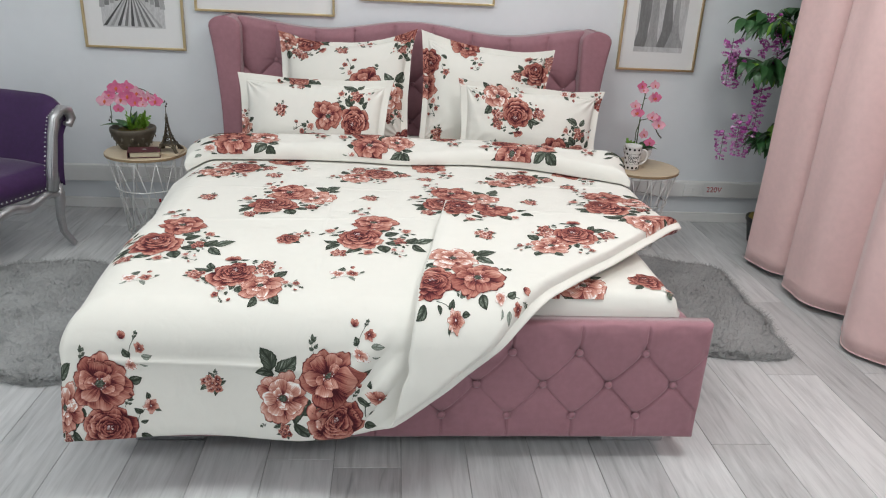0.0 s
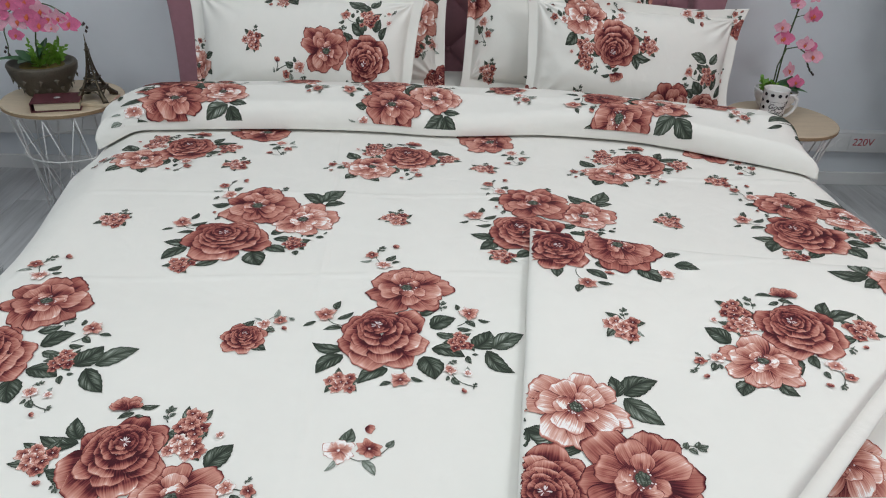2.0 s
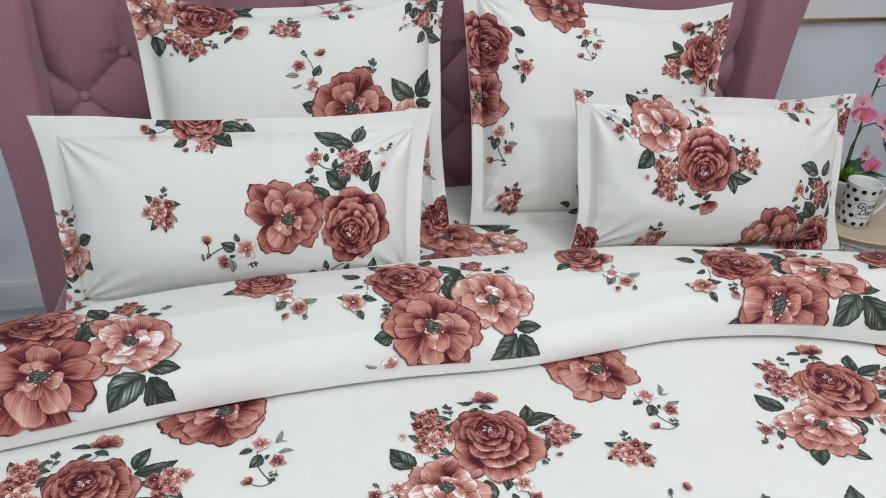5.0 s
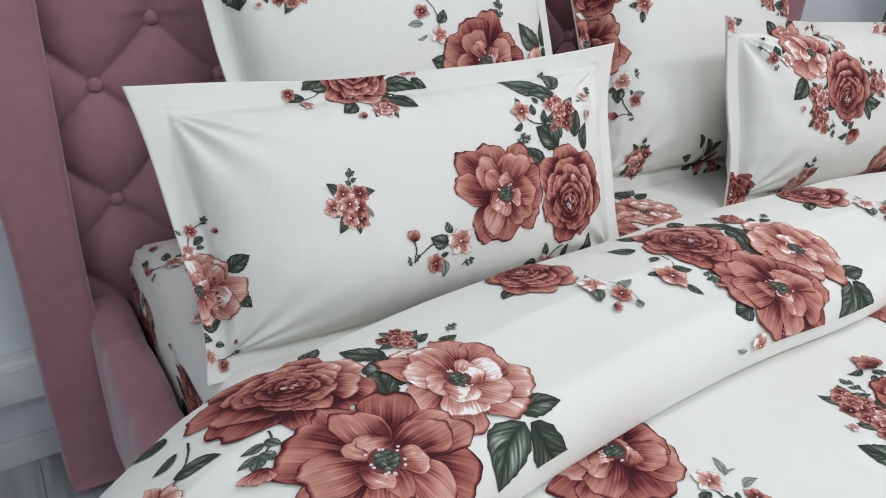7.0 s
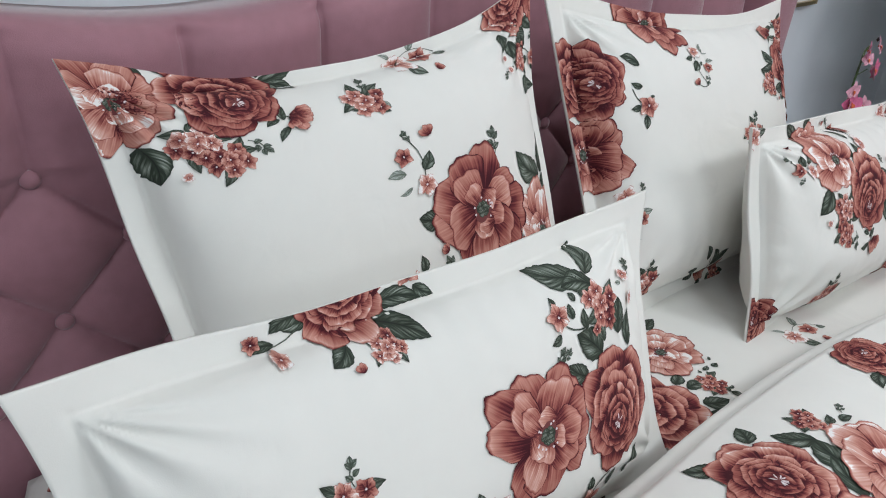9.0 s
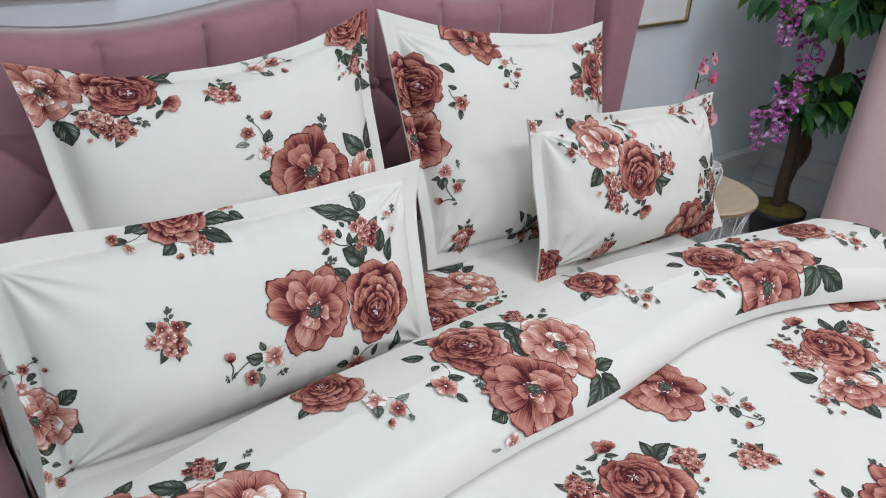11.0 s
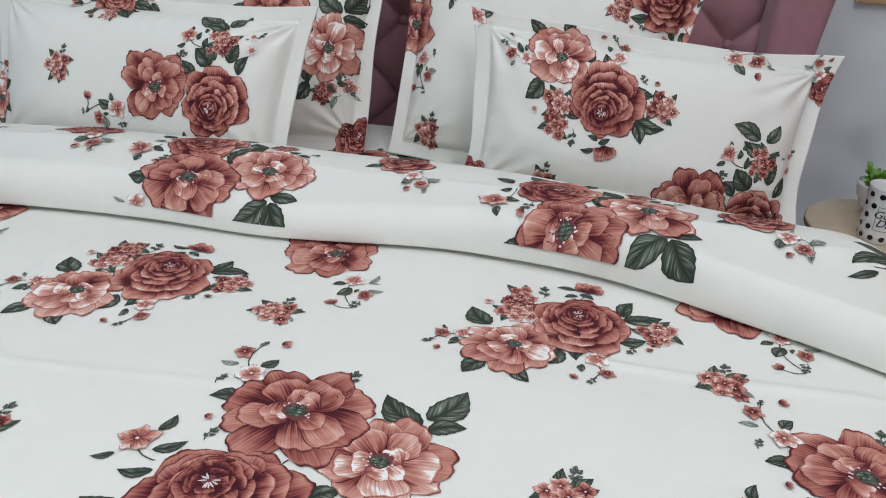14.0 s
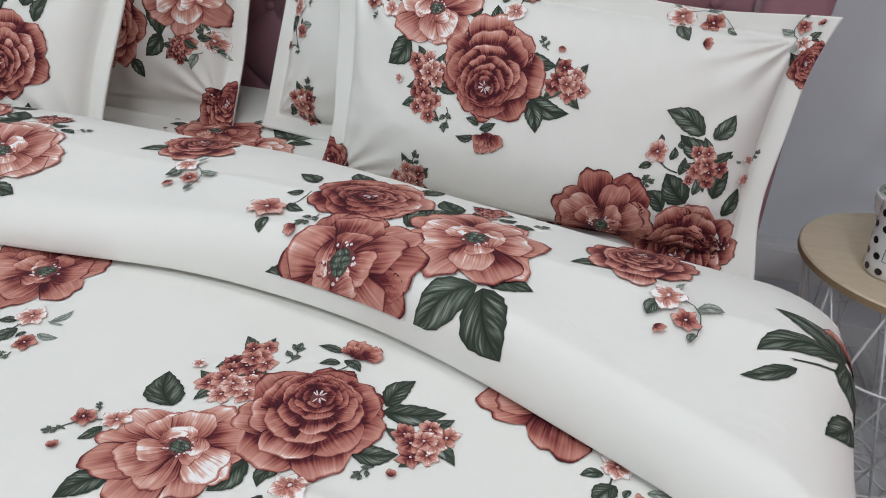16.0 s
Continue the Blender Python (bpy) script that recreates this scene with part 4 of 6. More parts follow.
T = 0.026          # thickness of the filled duvet
R_HEAD = 0.032     # radius of the roll at the head
R_FLAP = 0.023     # radius of the roll along the turned corner
U0, U1, V0, V1 = -0.925, 1.045, 1.455, 3.865
FA, FB = np.array([-0.035, 1.455]), np.array([1.065, 2.43])   # line along which the corner is turned up
FT = (FB - FA) / np.linalg.norm(FB - FA)
FN = np.array([FT[1], -FT[0]])
F_LONG, F_SHEAR = 1.04, 0.17   # how the turned corner is pulled askew


def duvet(u, v, side):
    """The place of cloth points (u, v): side +1 is the upper face, -1 the lower one."""
    u, v = np.asarray(u, float), np.asarray(v, float)
    q0 = head_line(u)
    d1 = v - q0
    d2 = (u - FA[0]) * FN[0] + (v - FA[1]) * FN[1]
    head, flap = d1 > 0, d2 > 0
    d = np.where(head, d1, np.where(flap, d2, 0.0))
    r = np.where(head, R_HEAD, R_FLAP)
    a = np.clip(d / r, 0, math.pi)
    rest = np.maximum(d - math.pi * r, 0)
    rest = rest * np.where(head, strip_ratio(u), F_LONG)
    slip = np.where(head, 0.0, F_SHEAR * rest / F_LONG)
    along = r * np.sin(a) - rest
    rise = r * (1 - np.cos(a))
    # past the roll the turned part settles on the layer below
    rim = np.minimum(np.minimum(u - U0, U1 - u), np.minimum(v - V0, V1 - v))
    full = T / 2 + np.where(head, np.clip(rest / 0.12, 0, 1) * 0.022 * (1 + 0.30 * waves(u, v, 9, 6)), 0.0)
    thick = 0.0025 + (full - 0.0025) * np.sqrt(np.clip(1 - (1 - np.clip(rim / np.where(head, 0.060, 0.045), 0, 1)) ** 2, 0, 1))
    settled = T / 2 + full + np.where(head, 0.003, 0.003 + 0.003 * (1 + waves(u, v, 9, 8)))
    settled = settled - np.where(head, 1.0, 0.0) * (full - thick) * 0.8
    rise = np.where(rest > 0, settled + (2 * r - T - 0.003) * np.exp(-(rest / np.where(head, 0.13, 0.20)) ** 2), rise)
    along = along + np.where(head, 0.010 * waves(u, v * 0.3, 8, 9) * np.clip(rest / 0.15, 0, 1), 0)
    tx, ty = np.where(head, 0.0, FN[0]), np.where(head, 1.0, FN[1])
    cu = np.where(head, CX + (u - CX) * (1 - 0.03 * np.clip(rest / 0.3, 0, 1)), u - FN[0] * (d - along) * (d > 0) + FT[0] * slip)
    cv = np.where(head, q0 + along, v - FN[1] * (d - along) * (d > 0) + FT[1] * slip)
    p, n = lay_n(cu, cv)
    t = np.stack([tx, ty, np.zeros_like(u)], -1)
    n2 = n * np.cos(a)[..., None] + t * np.sin(a)[..., None]
    return p + n * (T / 2 + rise)[..., None] + n2 * (side * thick)[..., None]


def on_main(x, y):
    return normals_of(lambda a, b: duvet(a, b, 1.0), x, y)


def strip_cloth(x, y):
    """The cloth coordinate along the duvet of what lies at (x, y) on the turned-back strip."""
    q0 = head_line(x)
    return q0 + math.pi * R_HEAD + (q0 - y) / np.where(y < q0, strip_ratio(x), 1.0)


def in_strip(x, y):
    v = strip_cloth(x, round_hem(x, y))
    return (v < V1 - 0.0005) & (v > head_line(x) + 0.01)


def round_hem(x, y):
    """Lets the print run down the rounded hem at its true length."""
    h, r = hem_line(x), 0.036
    turn = np.clip((y - h - r) / r + math.pi / 2, 0, math.pi / 2)
    return np.where(y > h + r, y, h + 0.0015 + (r - 0.0015) * (1 - np.cos(turn)))


def on_strip(x, y):
    return normals_of(lambda a, b: duvet(a, strip_cloth(a, round_hem(a, b)), -1.0), x, y)


def flap_cloth(a, b):
    """The cloth coordinates of what lies at (a, b) on the turned corner."""
    s, m = (a - FA[0]) * FT[0] + (b - FA[1]) * FT[1], -((a - FA[0]) * FN[0] + (b - FA[1]) * FN[1])
    rest = np.where(m > 0, m / F_LONG, m)
    s = s - F_SHEAR * np.maximum(rest, 0)
    d = math.pi * R_FLAP + rest
    return FA[0] + FT[0] * s + FN[0] * d, FA[1] + FT[1] * s + FN[1] * d


def in_flap(x, y):
    u, v = flap_cloth(x, y)
    return (u > U0 + 0.003) & (u < U1 - 0.003) & (v > V0 + 0.003) & (v < V1)


def on_flap(x, y):
    def f(a, b):
        return duvet(*flap_cloth(a, b), -1.0)
    return normals_of(f, x, y)


def sheet_solid(name, f, us, vs):
    """A closed sheet of two faces, f(u, v, side), joined round its rim."""
    nu, nv = len(us), len(vs)
    uu, vv = np.meshgrid(us, vs, indexing="ij")
    verts = np.concatenate([f(uu, vv, 1.0).reshape(-1, 3), f(uu, vv, -1.0).reshape(-1, 3)])
    b = nu * nv
    top = grid_faces(nu, nv)
    faces = top + [tuple(k + b for k in q[::-1]) for q in top]
    ring = [i * nv for i in range(nu)] + [(nu - 1) * nv + j for j in range(1, nv)] + [i * nv + nv - 1 for i in range(nu - 2, -1, -1)] + [j for j in range(nv - 2, 0, -1)]
    for k, a in enumerate(ring):
        c = ring[(k + 1) % len(ring)]
        faces.append((c, a, a + b, c + b))
    return mesh_from(name, verts, faces)


build_mattress()


def build_duvet():
    th = thing("duvet", "cream rose-print duvet turned back at head and one corner", "duvet", (CX, 2.6, MTOP))
    inv = Matrix.Translation((-CX, -2.6, -MTOP))
    cover = part("cover", sheet_solid("cover", duvet, np.linspace(U0, U1, 320), np.concatenate([np.linspace(V0, V1 - 0.07, 440), V1 - 0.07 * np.linspace(1, 0, 26)[1:] ** 1.6])), M_CLOTH, th)
    main = [(bouquet, -0.67, 2.99, 0, 1), (bouquet, -0.09, 2.975, 0, 1), (bouquet, 0.537, 2.975, 0, 1),
            (half_peony, -0.453, 3.165, 0, 0), (half_peony, 0.179, 3.15, 0, 0), (half_peony, 0.80, 3.115, 0, 0),
            (posy, -0.49, 2.926, 0, 0), (posy, 0.144, 2.944, 0, 0), (posy, 0.751, 2.905, 0, 0),
            (spread, -0.368, 2.609, 0, 0), (spread, 0.263, 2.645, 0, 0), (spread, 0.89, 2.66, 0, 0),
            (posy, -0.08, 2.648, 0, 0), (posy, 0.544, 2.67, 0, 0), (posy, -0.684, 2.631, 0, 0),
            (stack, -0.69, 2.18, 0, 0), (stack, -0.052, 2.22, 0, 0), (small_rose, -0.327, 2.228, 0, 0),
            (bouquet, -0.415, 1.945, 0, 0), (spray, -0.15, 1.985, 180, 1), (spray, -0.74, 1.95, 180, 1),
            (trio, -0.80, 1.60, 0, 0), (trio, -0.178, 1.625, 0, 0), (posy, -0.48, 1.62, 0, 0)]
    strip = [(trio, -0.695, 3.225, 180, 0), (trio, -0.075, 3.250, 180, 0), (trio, 0.590, 3.185, 180, 0),
             (half_rose, -0.372, 3.40, 0, 0), (half_rose, 0.258, 3.39, 0, 0), (half_rose, 0.865, 3.25, 0, 0), (budspray, 1.02, 3.14, 90, 0)]
    flap = [(edge_group, 0.27, 2.45, 0, 0), (trio, 0.23, 1.935, -90, 0), (bouquet, 0.575, 2.17, 0, 1), (posy, 0.311, 2.226, 0, 0), (trio, 0.95, 2.40, 40, 0)]
    for motifs, where, clamp, inside, low in ((main, on_main, (U0, U1, V0, V1), None, None), (strip, on_strip, (U0 + 0.004, U1 - 0.004, 2.8, 3.60), in_strip, lambda x: hem_line(x) - 0.0150), (flap, on_flap, (-0.2, 1.3, 1.4, 2.7), in_flap, None)):
        part("rose_print", print_mesh("rose_print", motifs, where, clamp, inside=inside, low=low, lift=0.00005 if where is on_strip else 0.000025), None, th, "printed dusky red roses with green leaves")
    for ob in th.children:
        ob.matrix_local = inv
    return th


build_duvet()


# ---- pillows ----
def build_pillow(tl, tr, bl, br, depth, sag, motifs, label, seed, fl=0.036):
    """A flanged pillow spread between its four corners; sag: how far each edge (top, bottom, side) bows in."""
    tl, tr, bl, br = (np.array(c, float) for c in (tl, tr, bl, br))
    W = (np.linalg.norm(tr - tl) + np.linalg.norm(br - bl)) / 2
    H = (np.linalg.norm(tr - br) + np.linalg.norm(tl - bl)) / 2
    mid = (tl + tr + bl + br) / 4
    nrm = np.cross(tr - bl, tl - br)
    nrm = nrm / np.linalg.norm(nrm)
    nrm = nrm if nrm[1] < 0 else -nrm
    up = (tl + tr - bl - br) / np.linalg.norm(tl + tr - bl - br)
    across = (tr + br - tl - bl) / np.linalg.norm(tr + br - tl - bl)

    def f(x, y, side):
        s, t = np.clip(2 * x / W, -1, 1), np.clip(2 * y / H, -1, 1)
        a, b = ((1 + s) / 2)[..., None], ((1 + t) / 2)[..., None]
        p = (bl * (1 - a) + br * a) * (1 - b) + (tl * (1 - a) + tr * a) * b
        ix, iy = 1 - 2 * fl / W, 1 - 2 * fl / H
        e1, e2 = np.clip(np.abs(s) / ix, 0, 1), np.clip(np.abs(t) / iy, 0, 1)
        puff = (np.clip(1 - e1 ** 3.6, 0, 1) * np.clip(1 - e2 ** 3.0, 0, 1)) ** 0.52
        low = 0.10 * puff * (-t)
        wr = waves(x, y, 16, seed) * 0.5 + waves(x * 0.5 + 0.8 * y, y, 34, seed + 1) * 0.35
        corner = (np.abs(s) * np.abs(t)) ** 2
        ray = np.sin(np.arctan2(iy - np.abs(t), ix - np.abs(s) + 1e-3) * 15 + seed) * np.exp(-(((1 - np.abs(s)) * W / 2) ** 2 + ((1 - np.abs(t)) * H / 2) ** 2) / 0.016)
        gx, gy = (ix - np.abs(s)) * W / 2, (iy - np.abs(t)) * H / 2
        gather = np.sin(x * 150 + 4 * waves(x, y, 9, seed + 7)) * np.exp(-np.clip(gy, 0, 1) / 0.030) * np.clip(0.5 + waves(x, 0 * y, 13, seed + 8), 0, 1)
        gather = gather + np.sin(y * 140 + 4 * waves(x, y, 9, seed + 9)) * np.exp(-np.clip(gx, 0, 1) / 0.026) * np.clip(0.5 + waves(0 * x, y, 13, seed + 3), 0, 1)
        slack = np.clip(waves(x + 0.6 * y, y, 11, seed + 4) - 0.35, 0, 1) * np.sin(waves(x, y, 24, seed + 6) * 3 + 55 * (x * math.cos(seed) + y * math.sin(seed)))
        out = depth / 2 * (puff + low) + side * (0.0042 * wr + 0.009 * ray + 0.0030 * gather + 0.0042 * slack) * np.clip(puff * 3, 0, 1)
        seam = np.exp(-(np.minimum(np.abs(gx), np.abs(gy)) / 0.0035) ** 2) * ((gx > -0.006) & (gy > -0.006))
        out = out - 0.0016 * seam
        flange = (0.007 * waves(x + y, x - y, 14, seed + 2) + 0.010 * corner) * (1 - np.clip(puff * 2, 0, 1))
        ripple = 0.006 * waves(x * 1.0, y * 1.0, 22, seed + 5) * np.clip((np.maximum(np.abs(s), np.abs(t)) - 0.9) / 0.1, 0, 1)
        inn_t = np.where(t > 0, sag[0], sag[1]) * (1 - s ** 2) * t * np.abs(t) + ripple * np.abs(t)
        inn_s = sag[2] * (1 - t ** 2) * s * np.abs(s) + ripple * np.abs(s)
        return p + nrm * (side * (out + 0.0025) + flange)[..., None] - up * inn_t[..., None] - across * inn_s[..., None]

    th = thing("pillow", label, "pillow", tuple(mid), "pillows on the bed")
    cover = part("pillowcase", sheet_solid("pillowcase", f, np.linspace(-W / 2, W / 2, 210), np.linspace(-H / 2, H / 2, 130)), M_CLOTH, th)
    places = [(m, x * W / 2, y * H / 2, *rest) for m, x, y, *rest in motifs]
    part("rose_print", print_mesh("rose_print", places, lambda x, y: normals_of(lambda a, b: f(a, b, 1.0), x, y), (-W / 2, W / 2, -H / 2, H / 2)), None, th, "printed dusky red roses with green leaves")
    for ob in th.children:
        ob.matrix_local = Matrix.Translation(tuple(-mid))
    return th


build_pillow((-0.765, 3.735, 0.900), (0.015, 3.674, 0.900), (-0.755, 3.585, 0.530), (-0.03, 3.530, 0.545), 0.17, (0.018, -0.01, 0.018),
             [(rose_leaves, 0.45, -0.14, 0, 0, 1.3), (posy, -0.42, 0.03, 0, 0), (top_spray, -0.22, 0.95, 0, 0, 0.85), (bouquet, -1.07, -0.55, 80, 0, 0.8)],
             "cream rose-print pillow with flat flange, propped against a larger one", 11)
build_pillow((0.336, 3.695, 0.925), (1.095, 3.688, 0.878), (0.335, 3.610, 0.530), (1.045, 3.548, 0.515), 0.17, (0.015, -0.01, 0.02),
             [(bouquet, -0.33, 0.40, 180, 0, 1.05), (rose_leaves, 0.58, -0.78, 0, 0, 1.3), (posy, -0.52, -0.72, 0, 0), (spray, 0.45, 0.88, 0, 0), (small_rose, 1.0, 0.66, 90, 0, 0.9), (half_rose, -0.97, -0.85, 0, 0), (spray, -0.98, 0.9, 90, 0)],
             "cream rose-print pillow with flat flange, tilted against a larger one", 23)
build_pillow((-0.605, 4.036, 1.080), (0.130, 4.03, 1.118), (-0.585, 3.80, 0.545), (0.09, 3.78, 0.545), 0.17, (0.065, -0.01, 0.02),
             [(bouquet, -0.72, 0.86, 223, 0, 1.0), (posy, -0.08, 0.68, 0, 0), (trio, 0.40, -0.12, 0, 1, 1.05), (rose_leaves, 0.93, 0.95, 180, 0), (spray, 0.86, -0.50, 200, 0), (half_rose, 0.95, -0.92, 0, 0), (spray, 0.2, 0.88, 10, 0)],
             "large cream rose-print pillow leaning on the headboard", 37)
build_pillow((0.152, 4.02, 1.118), (0.866, 3.94, 1.048), (0.140, 3.79, 0.545), (0.80, 3.75, 0.545), 0.18, (0.045, -0.01, 0.02),
             [(rose_leaves, -0.92, 0.30, 90, 0, 1.2), (half_peony, -0.32, 0.92, 0, 0, 0.95), (bouquet, 0.92, 0.40, 20, 0), (posy, 0.22, -0.02, 0, 0), (posy, -0.72, -0.80, 0, 0), (budspray, -0.1, -0.82, 0, 0, 0.8), (spray, 0.3, -0.72, 0, 0)],
             "large cream rose-print pillow slumped against the headboard", 51)


# ---- wall fittings ----
M_SOCKET = mat("socket_plastic", (0.80, 0.80, 0.79), 0.3)
M_DARK = mat("dark_hole", (0.03, 0.03, 0.03), 0.6)
M_RED = mat("red_ink", (0.45, 0.015, 0.03), 0.6)
M_GOLD = mat("brushed_gold", (0.55, 0.42, 0.24), 0.32, metal=0.9, vary=0.08, scale=30)
M_PAPER = mat("white_mount_board", (0.80, 0.80, 0.80), 0.65, vary=0.01, scale=6)
M_GREYS = [mat("grey_print_ink", (g, g, g * 1.01), 0.7, vary=0.25, scale=12, stretch=(3, 1, 0.6)) for g in (0.08, 0.2, 0.36, 0.55)]
WY = ROOM["y1"]


def written(body, size, m, parent, at, turn, label=""):
    """Words in the built-in font as a thin mesh."""
    cu = bpy.data.curves.new("words", "FONT")
    cu.body, cu.size, cu.extrude, cu.align_x, cu.align_y = body, size, 0.0004, "CENTER", "CENTER"
    ob = new("words", cu)
    me = bpy.data.meshes.new_from_object(ob.evaluated_get(bpy.context.evaluated_depsgraph_get()))
    bpy.data.objects.remove(ob)
    me.materials.clear()
    p = part("lettering", me, m, parent, label)
    p.matrix_local = pose(*at, *turn)
    return p


def build_trunking():
    z0, z1, d = 0.172, 0.268, 0.042
    xe = ROOM["x1"]
    th = thing("cable_trunking", "white plastic cable trunking along the walls above the skirting", "trunking", (0, WY, z0), kind="structure")
    for name, bm in (("channel", box(ROOM["x0"], xe - 0.045, WY - d, WY, z0, z1, 0.006, 3)), ("channel", box(xe - d, xe, -1.0, WY - 0.003, z0, z1, 0.006, 3)), ("lid_edge", box(ROOM["x0"], xe - 0.05, WY - d - 0.002, WY - d + 0.004, z1 - 0.018, z1 - 0.014))):
        ob = part(name, bm, M_TRIM, th)
        ob.matrix_local = Matrix.Translation((0, -WY, -z0))
    so = thing("wall_socket", "white double power socket set in the trunking", "socket", (1.885, WY - d - 0.001, 0.220))
    part("plate", box(-0.062, 0.062, -0.010, 0, -0.040, 0.040, 0.004, 3), M_SOCKET, so)
    for x in (-0.0235, 0.0235):
        v, f = lathe([(0.0205, 0), (0.0205, 0.003), (0.0185, 0.003), (0.0175, -0.004), (0.0003, -0.004)], 28, cap=False)
        rim = part("outlet", mesh_from("outlet", [(a + x, -c - 0.010, b) for a, b, c in v], f), M_SOCKET, so)
        for px in (-0.0085, 0.0085):
            v, f = lathe([(0.0028, 0), (0.0028, 0.001), (0.0002, 0.001)], 10)
            part("hole", mesh_from("hole", [(a + x + px, -c - 0.0062, b) for a, b, c in v], f), M_DARK, rim)
    sign = thing("voltage_label", "small white sticker with red voltage lettering on the trunking", "label", (2.02, WY - d - 0.001, 0.222))
    part("sticker", box(-0.062, 0.062, -0.0015, 0, -0.027, 0.027, 0.001), M_PAPER, sign)
    written("220V", 0.047, M_RED, sign, (0, -0.002, 0), (90, 0, 0), "red lettering")
    strip = thing("warning_strip", "small red and white printed strip low on the wall", "label", (-1.31, WY - 0.022, 0.055))
    part("backing", box(-0.075, 0.075, -0.002, 0, -0.014, 0.014), M_PAPER, strip)
    for k in range(7):
        part("printed_bar", box(-0.068 + k * 0.020, -0.055 + k * 0.020, -0.003, -0.002, -0.010, 0.010), M_RED if k % 2 == 0 else M_GREYS[0], strip)
    for name, bx in (("baseboard", (ROOM["x0"], xe - 0.016, WY - 0.016, WY, 0, 0.062)), ("baseboard", (xe - 0.015, xe, -1.0, WY, 0, 0.062))):
        tagged(part(name, box(*bx, 0.004), M_TRIM), "low pale grey skirting board along the wall", "skirting", kind="structure")


build_trunking()


def build_picture(x0, x1, z0, z1, art, label):
    th = thing("picture", label, "picture", ((x0 + x1) / 2, WY, (z0 + z1) / 2), "framed pictures on the wall")
    w, h, b = (x1 - x0) / 2, (z1 - z0) / 2, 0.012
    for bx in ((-w, w, -0.026, -0.002, h - b, h), (-w, w, -0.026, -0.002, -h, -h + b), (-w, -w + b, -0.0258, -0.002, -h + b, h - b), (w - b, w, -0.0258, -0.002, -h + b, h - b)):
        part("frame_bar", box(*bx, 0.002), M_GOLD, th, "thin brushed gold frame")
    part("mount", box(-w + b, w - b, -0.012, -0.004, -h + b, h - b), M_PAPER, th)
    if art:
        px, pz = w * 0.62, h * 0.66
        pr = part("print", box(-px, px, -0.0135, -0.012, -pz, pz), M_GREYS[3], th, "grey photographic print")
        g = random.Random(art)
        if art == 1:     # an avenue of bare trees
            for k in range(13):
                x = (k - 6) / 6 * px * 0.96
                t = 0.004 + 0.010 * abs(x) / px
                lean = -0.12 * x
                v = [(x - t, -0.0145, -pz * 0.55 * (0.4 + 0.6 * abs(x) / px)), (x + t, -0.0145, -pz * 0.55 * (0.4 + 0.6 * abs(x) / px)), (x + t * 0.5 + lean, -0.0145, pz * 0.98), (x - t * 0.5 + lean, -0.0145, pz * 0.98)]
                part("tree_shape", mesh_from("tree_shape", v, [(0, 1, 2, 3)], False), M_GREYS[1 if k % 2 else 2], pr)
            for k in range(9):
                a, c = (k - 4.4) / 4.5 * px, (k - 3.9) / 4.5 * px
                v = [(a, -0.0143, -pz * 0.97), (c, -0.0143, -pz * 0.97), (c * 0.06, -0.0143, -pz * 0.12), (a * 0.06, -0.0143, -pz * 0.12)]
                part("path_shape", mesh_from("path_shape", v, [(0, 1, 2, 3)], False), M_GREYS[g.choice((0, 1, 2))], pr)
        else:            # sheer drapes gathered on the ground
            for k, (x, wd) in enumerate(((-0.75, 0.28), (-0.35, 0.2), (0.25, 0.3), (0.62, 0.34))):
                pts = []
                for j in range(13):
                    t = j / 12
                    half = wd * px * (0.55 + 0.3 * math.sin(2.2 * t + k) + (0.55 * max(0, 0.22 - t) / 0.22))
                    cx = x * px + 0.05 * px * math.sin(3 * t + k)
                    pts += [(max(-px, cx - half), -0.0145 - 0.0002 * k, -pz * 0.86 + 1.84 * pz * t), (min(px, cx + half), -0.0145 - 0.0002 * k, -pz * 0.86 + 1.84 * pz * t)]
                part("drape_shape", mesh_from("drape_shape", pts, [(2 * j, 2 * j + 1, 2 * j + 3, 2 * j + 2) for j in range(12)], False), M_GREYS[2 if k % 2 else 1], pr)
    return th


build_picture(-1.69, -1.15, 0.935, 1.60, 1, "framed grey photograph of a tree avenue in gold frame")
build_picture(1.305, 1.77, 0.93, 1.55, 2, "framed grey photograph of sheer drapes in gold frame")
build_picture(-1.085, -0.325, 1.152, 1.62, 0, "wide white picture in a thin gold frame")
build_picture(-0.19, 0.565, 1.246, 1.71, 0, "wide white picture in a thin gold frame, hung higher")


# ---- side tables ----
M_WIRE = mat("white_wire", (0.72, 0.72, 0.71), 0.35, metal=0.1)
M_ASH = mat("pale_ash_wood", (0.60, 0.49, 0.35), 0.5, vary=0.10, scale=6, stretch=(1, 8, 1), bump=0.08, bump_scale=80)
M_PLY = mat("plywood_edge", (0.33, 0.23, 0.13), 0.6, vary=0.1, scale=20)


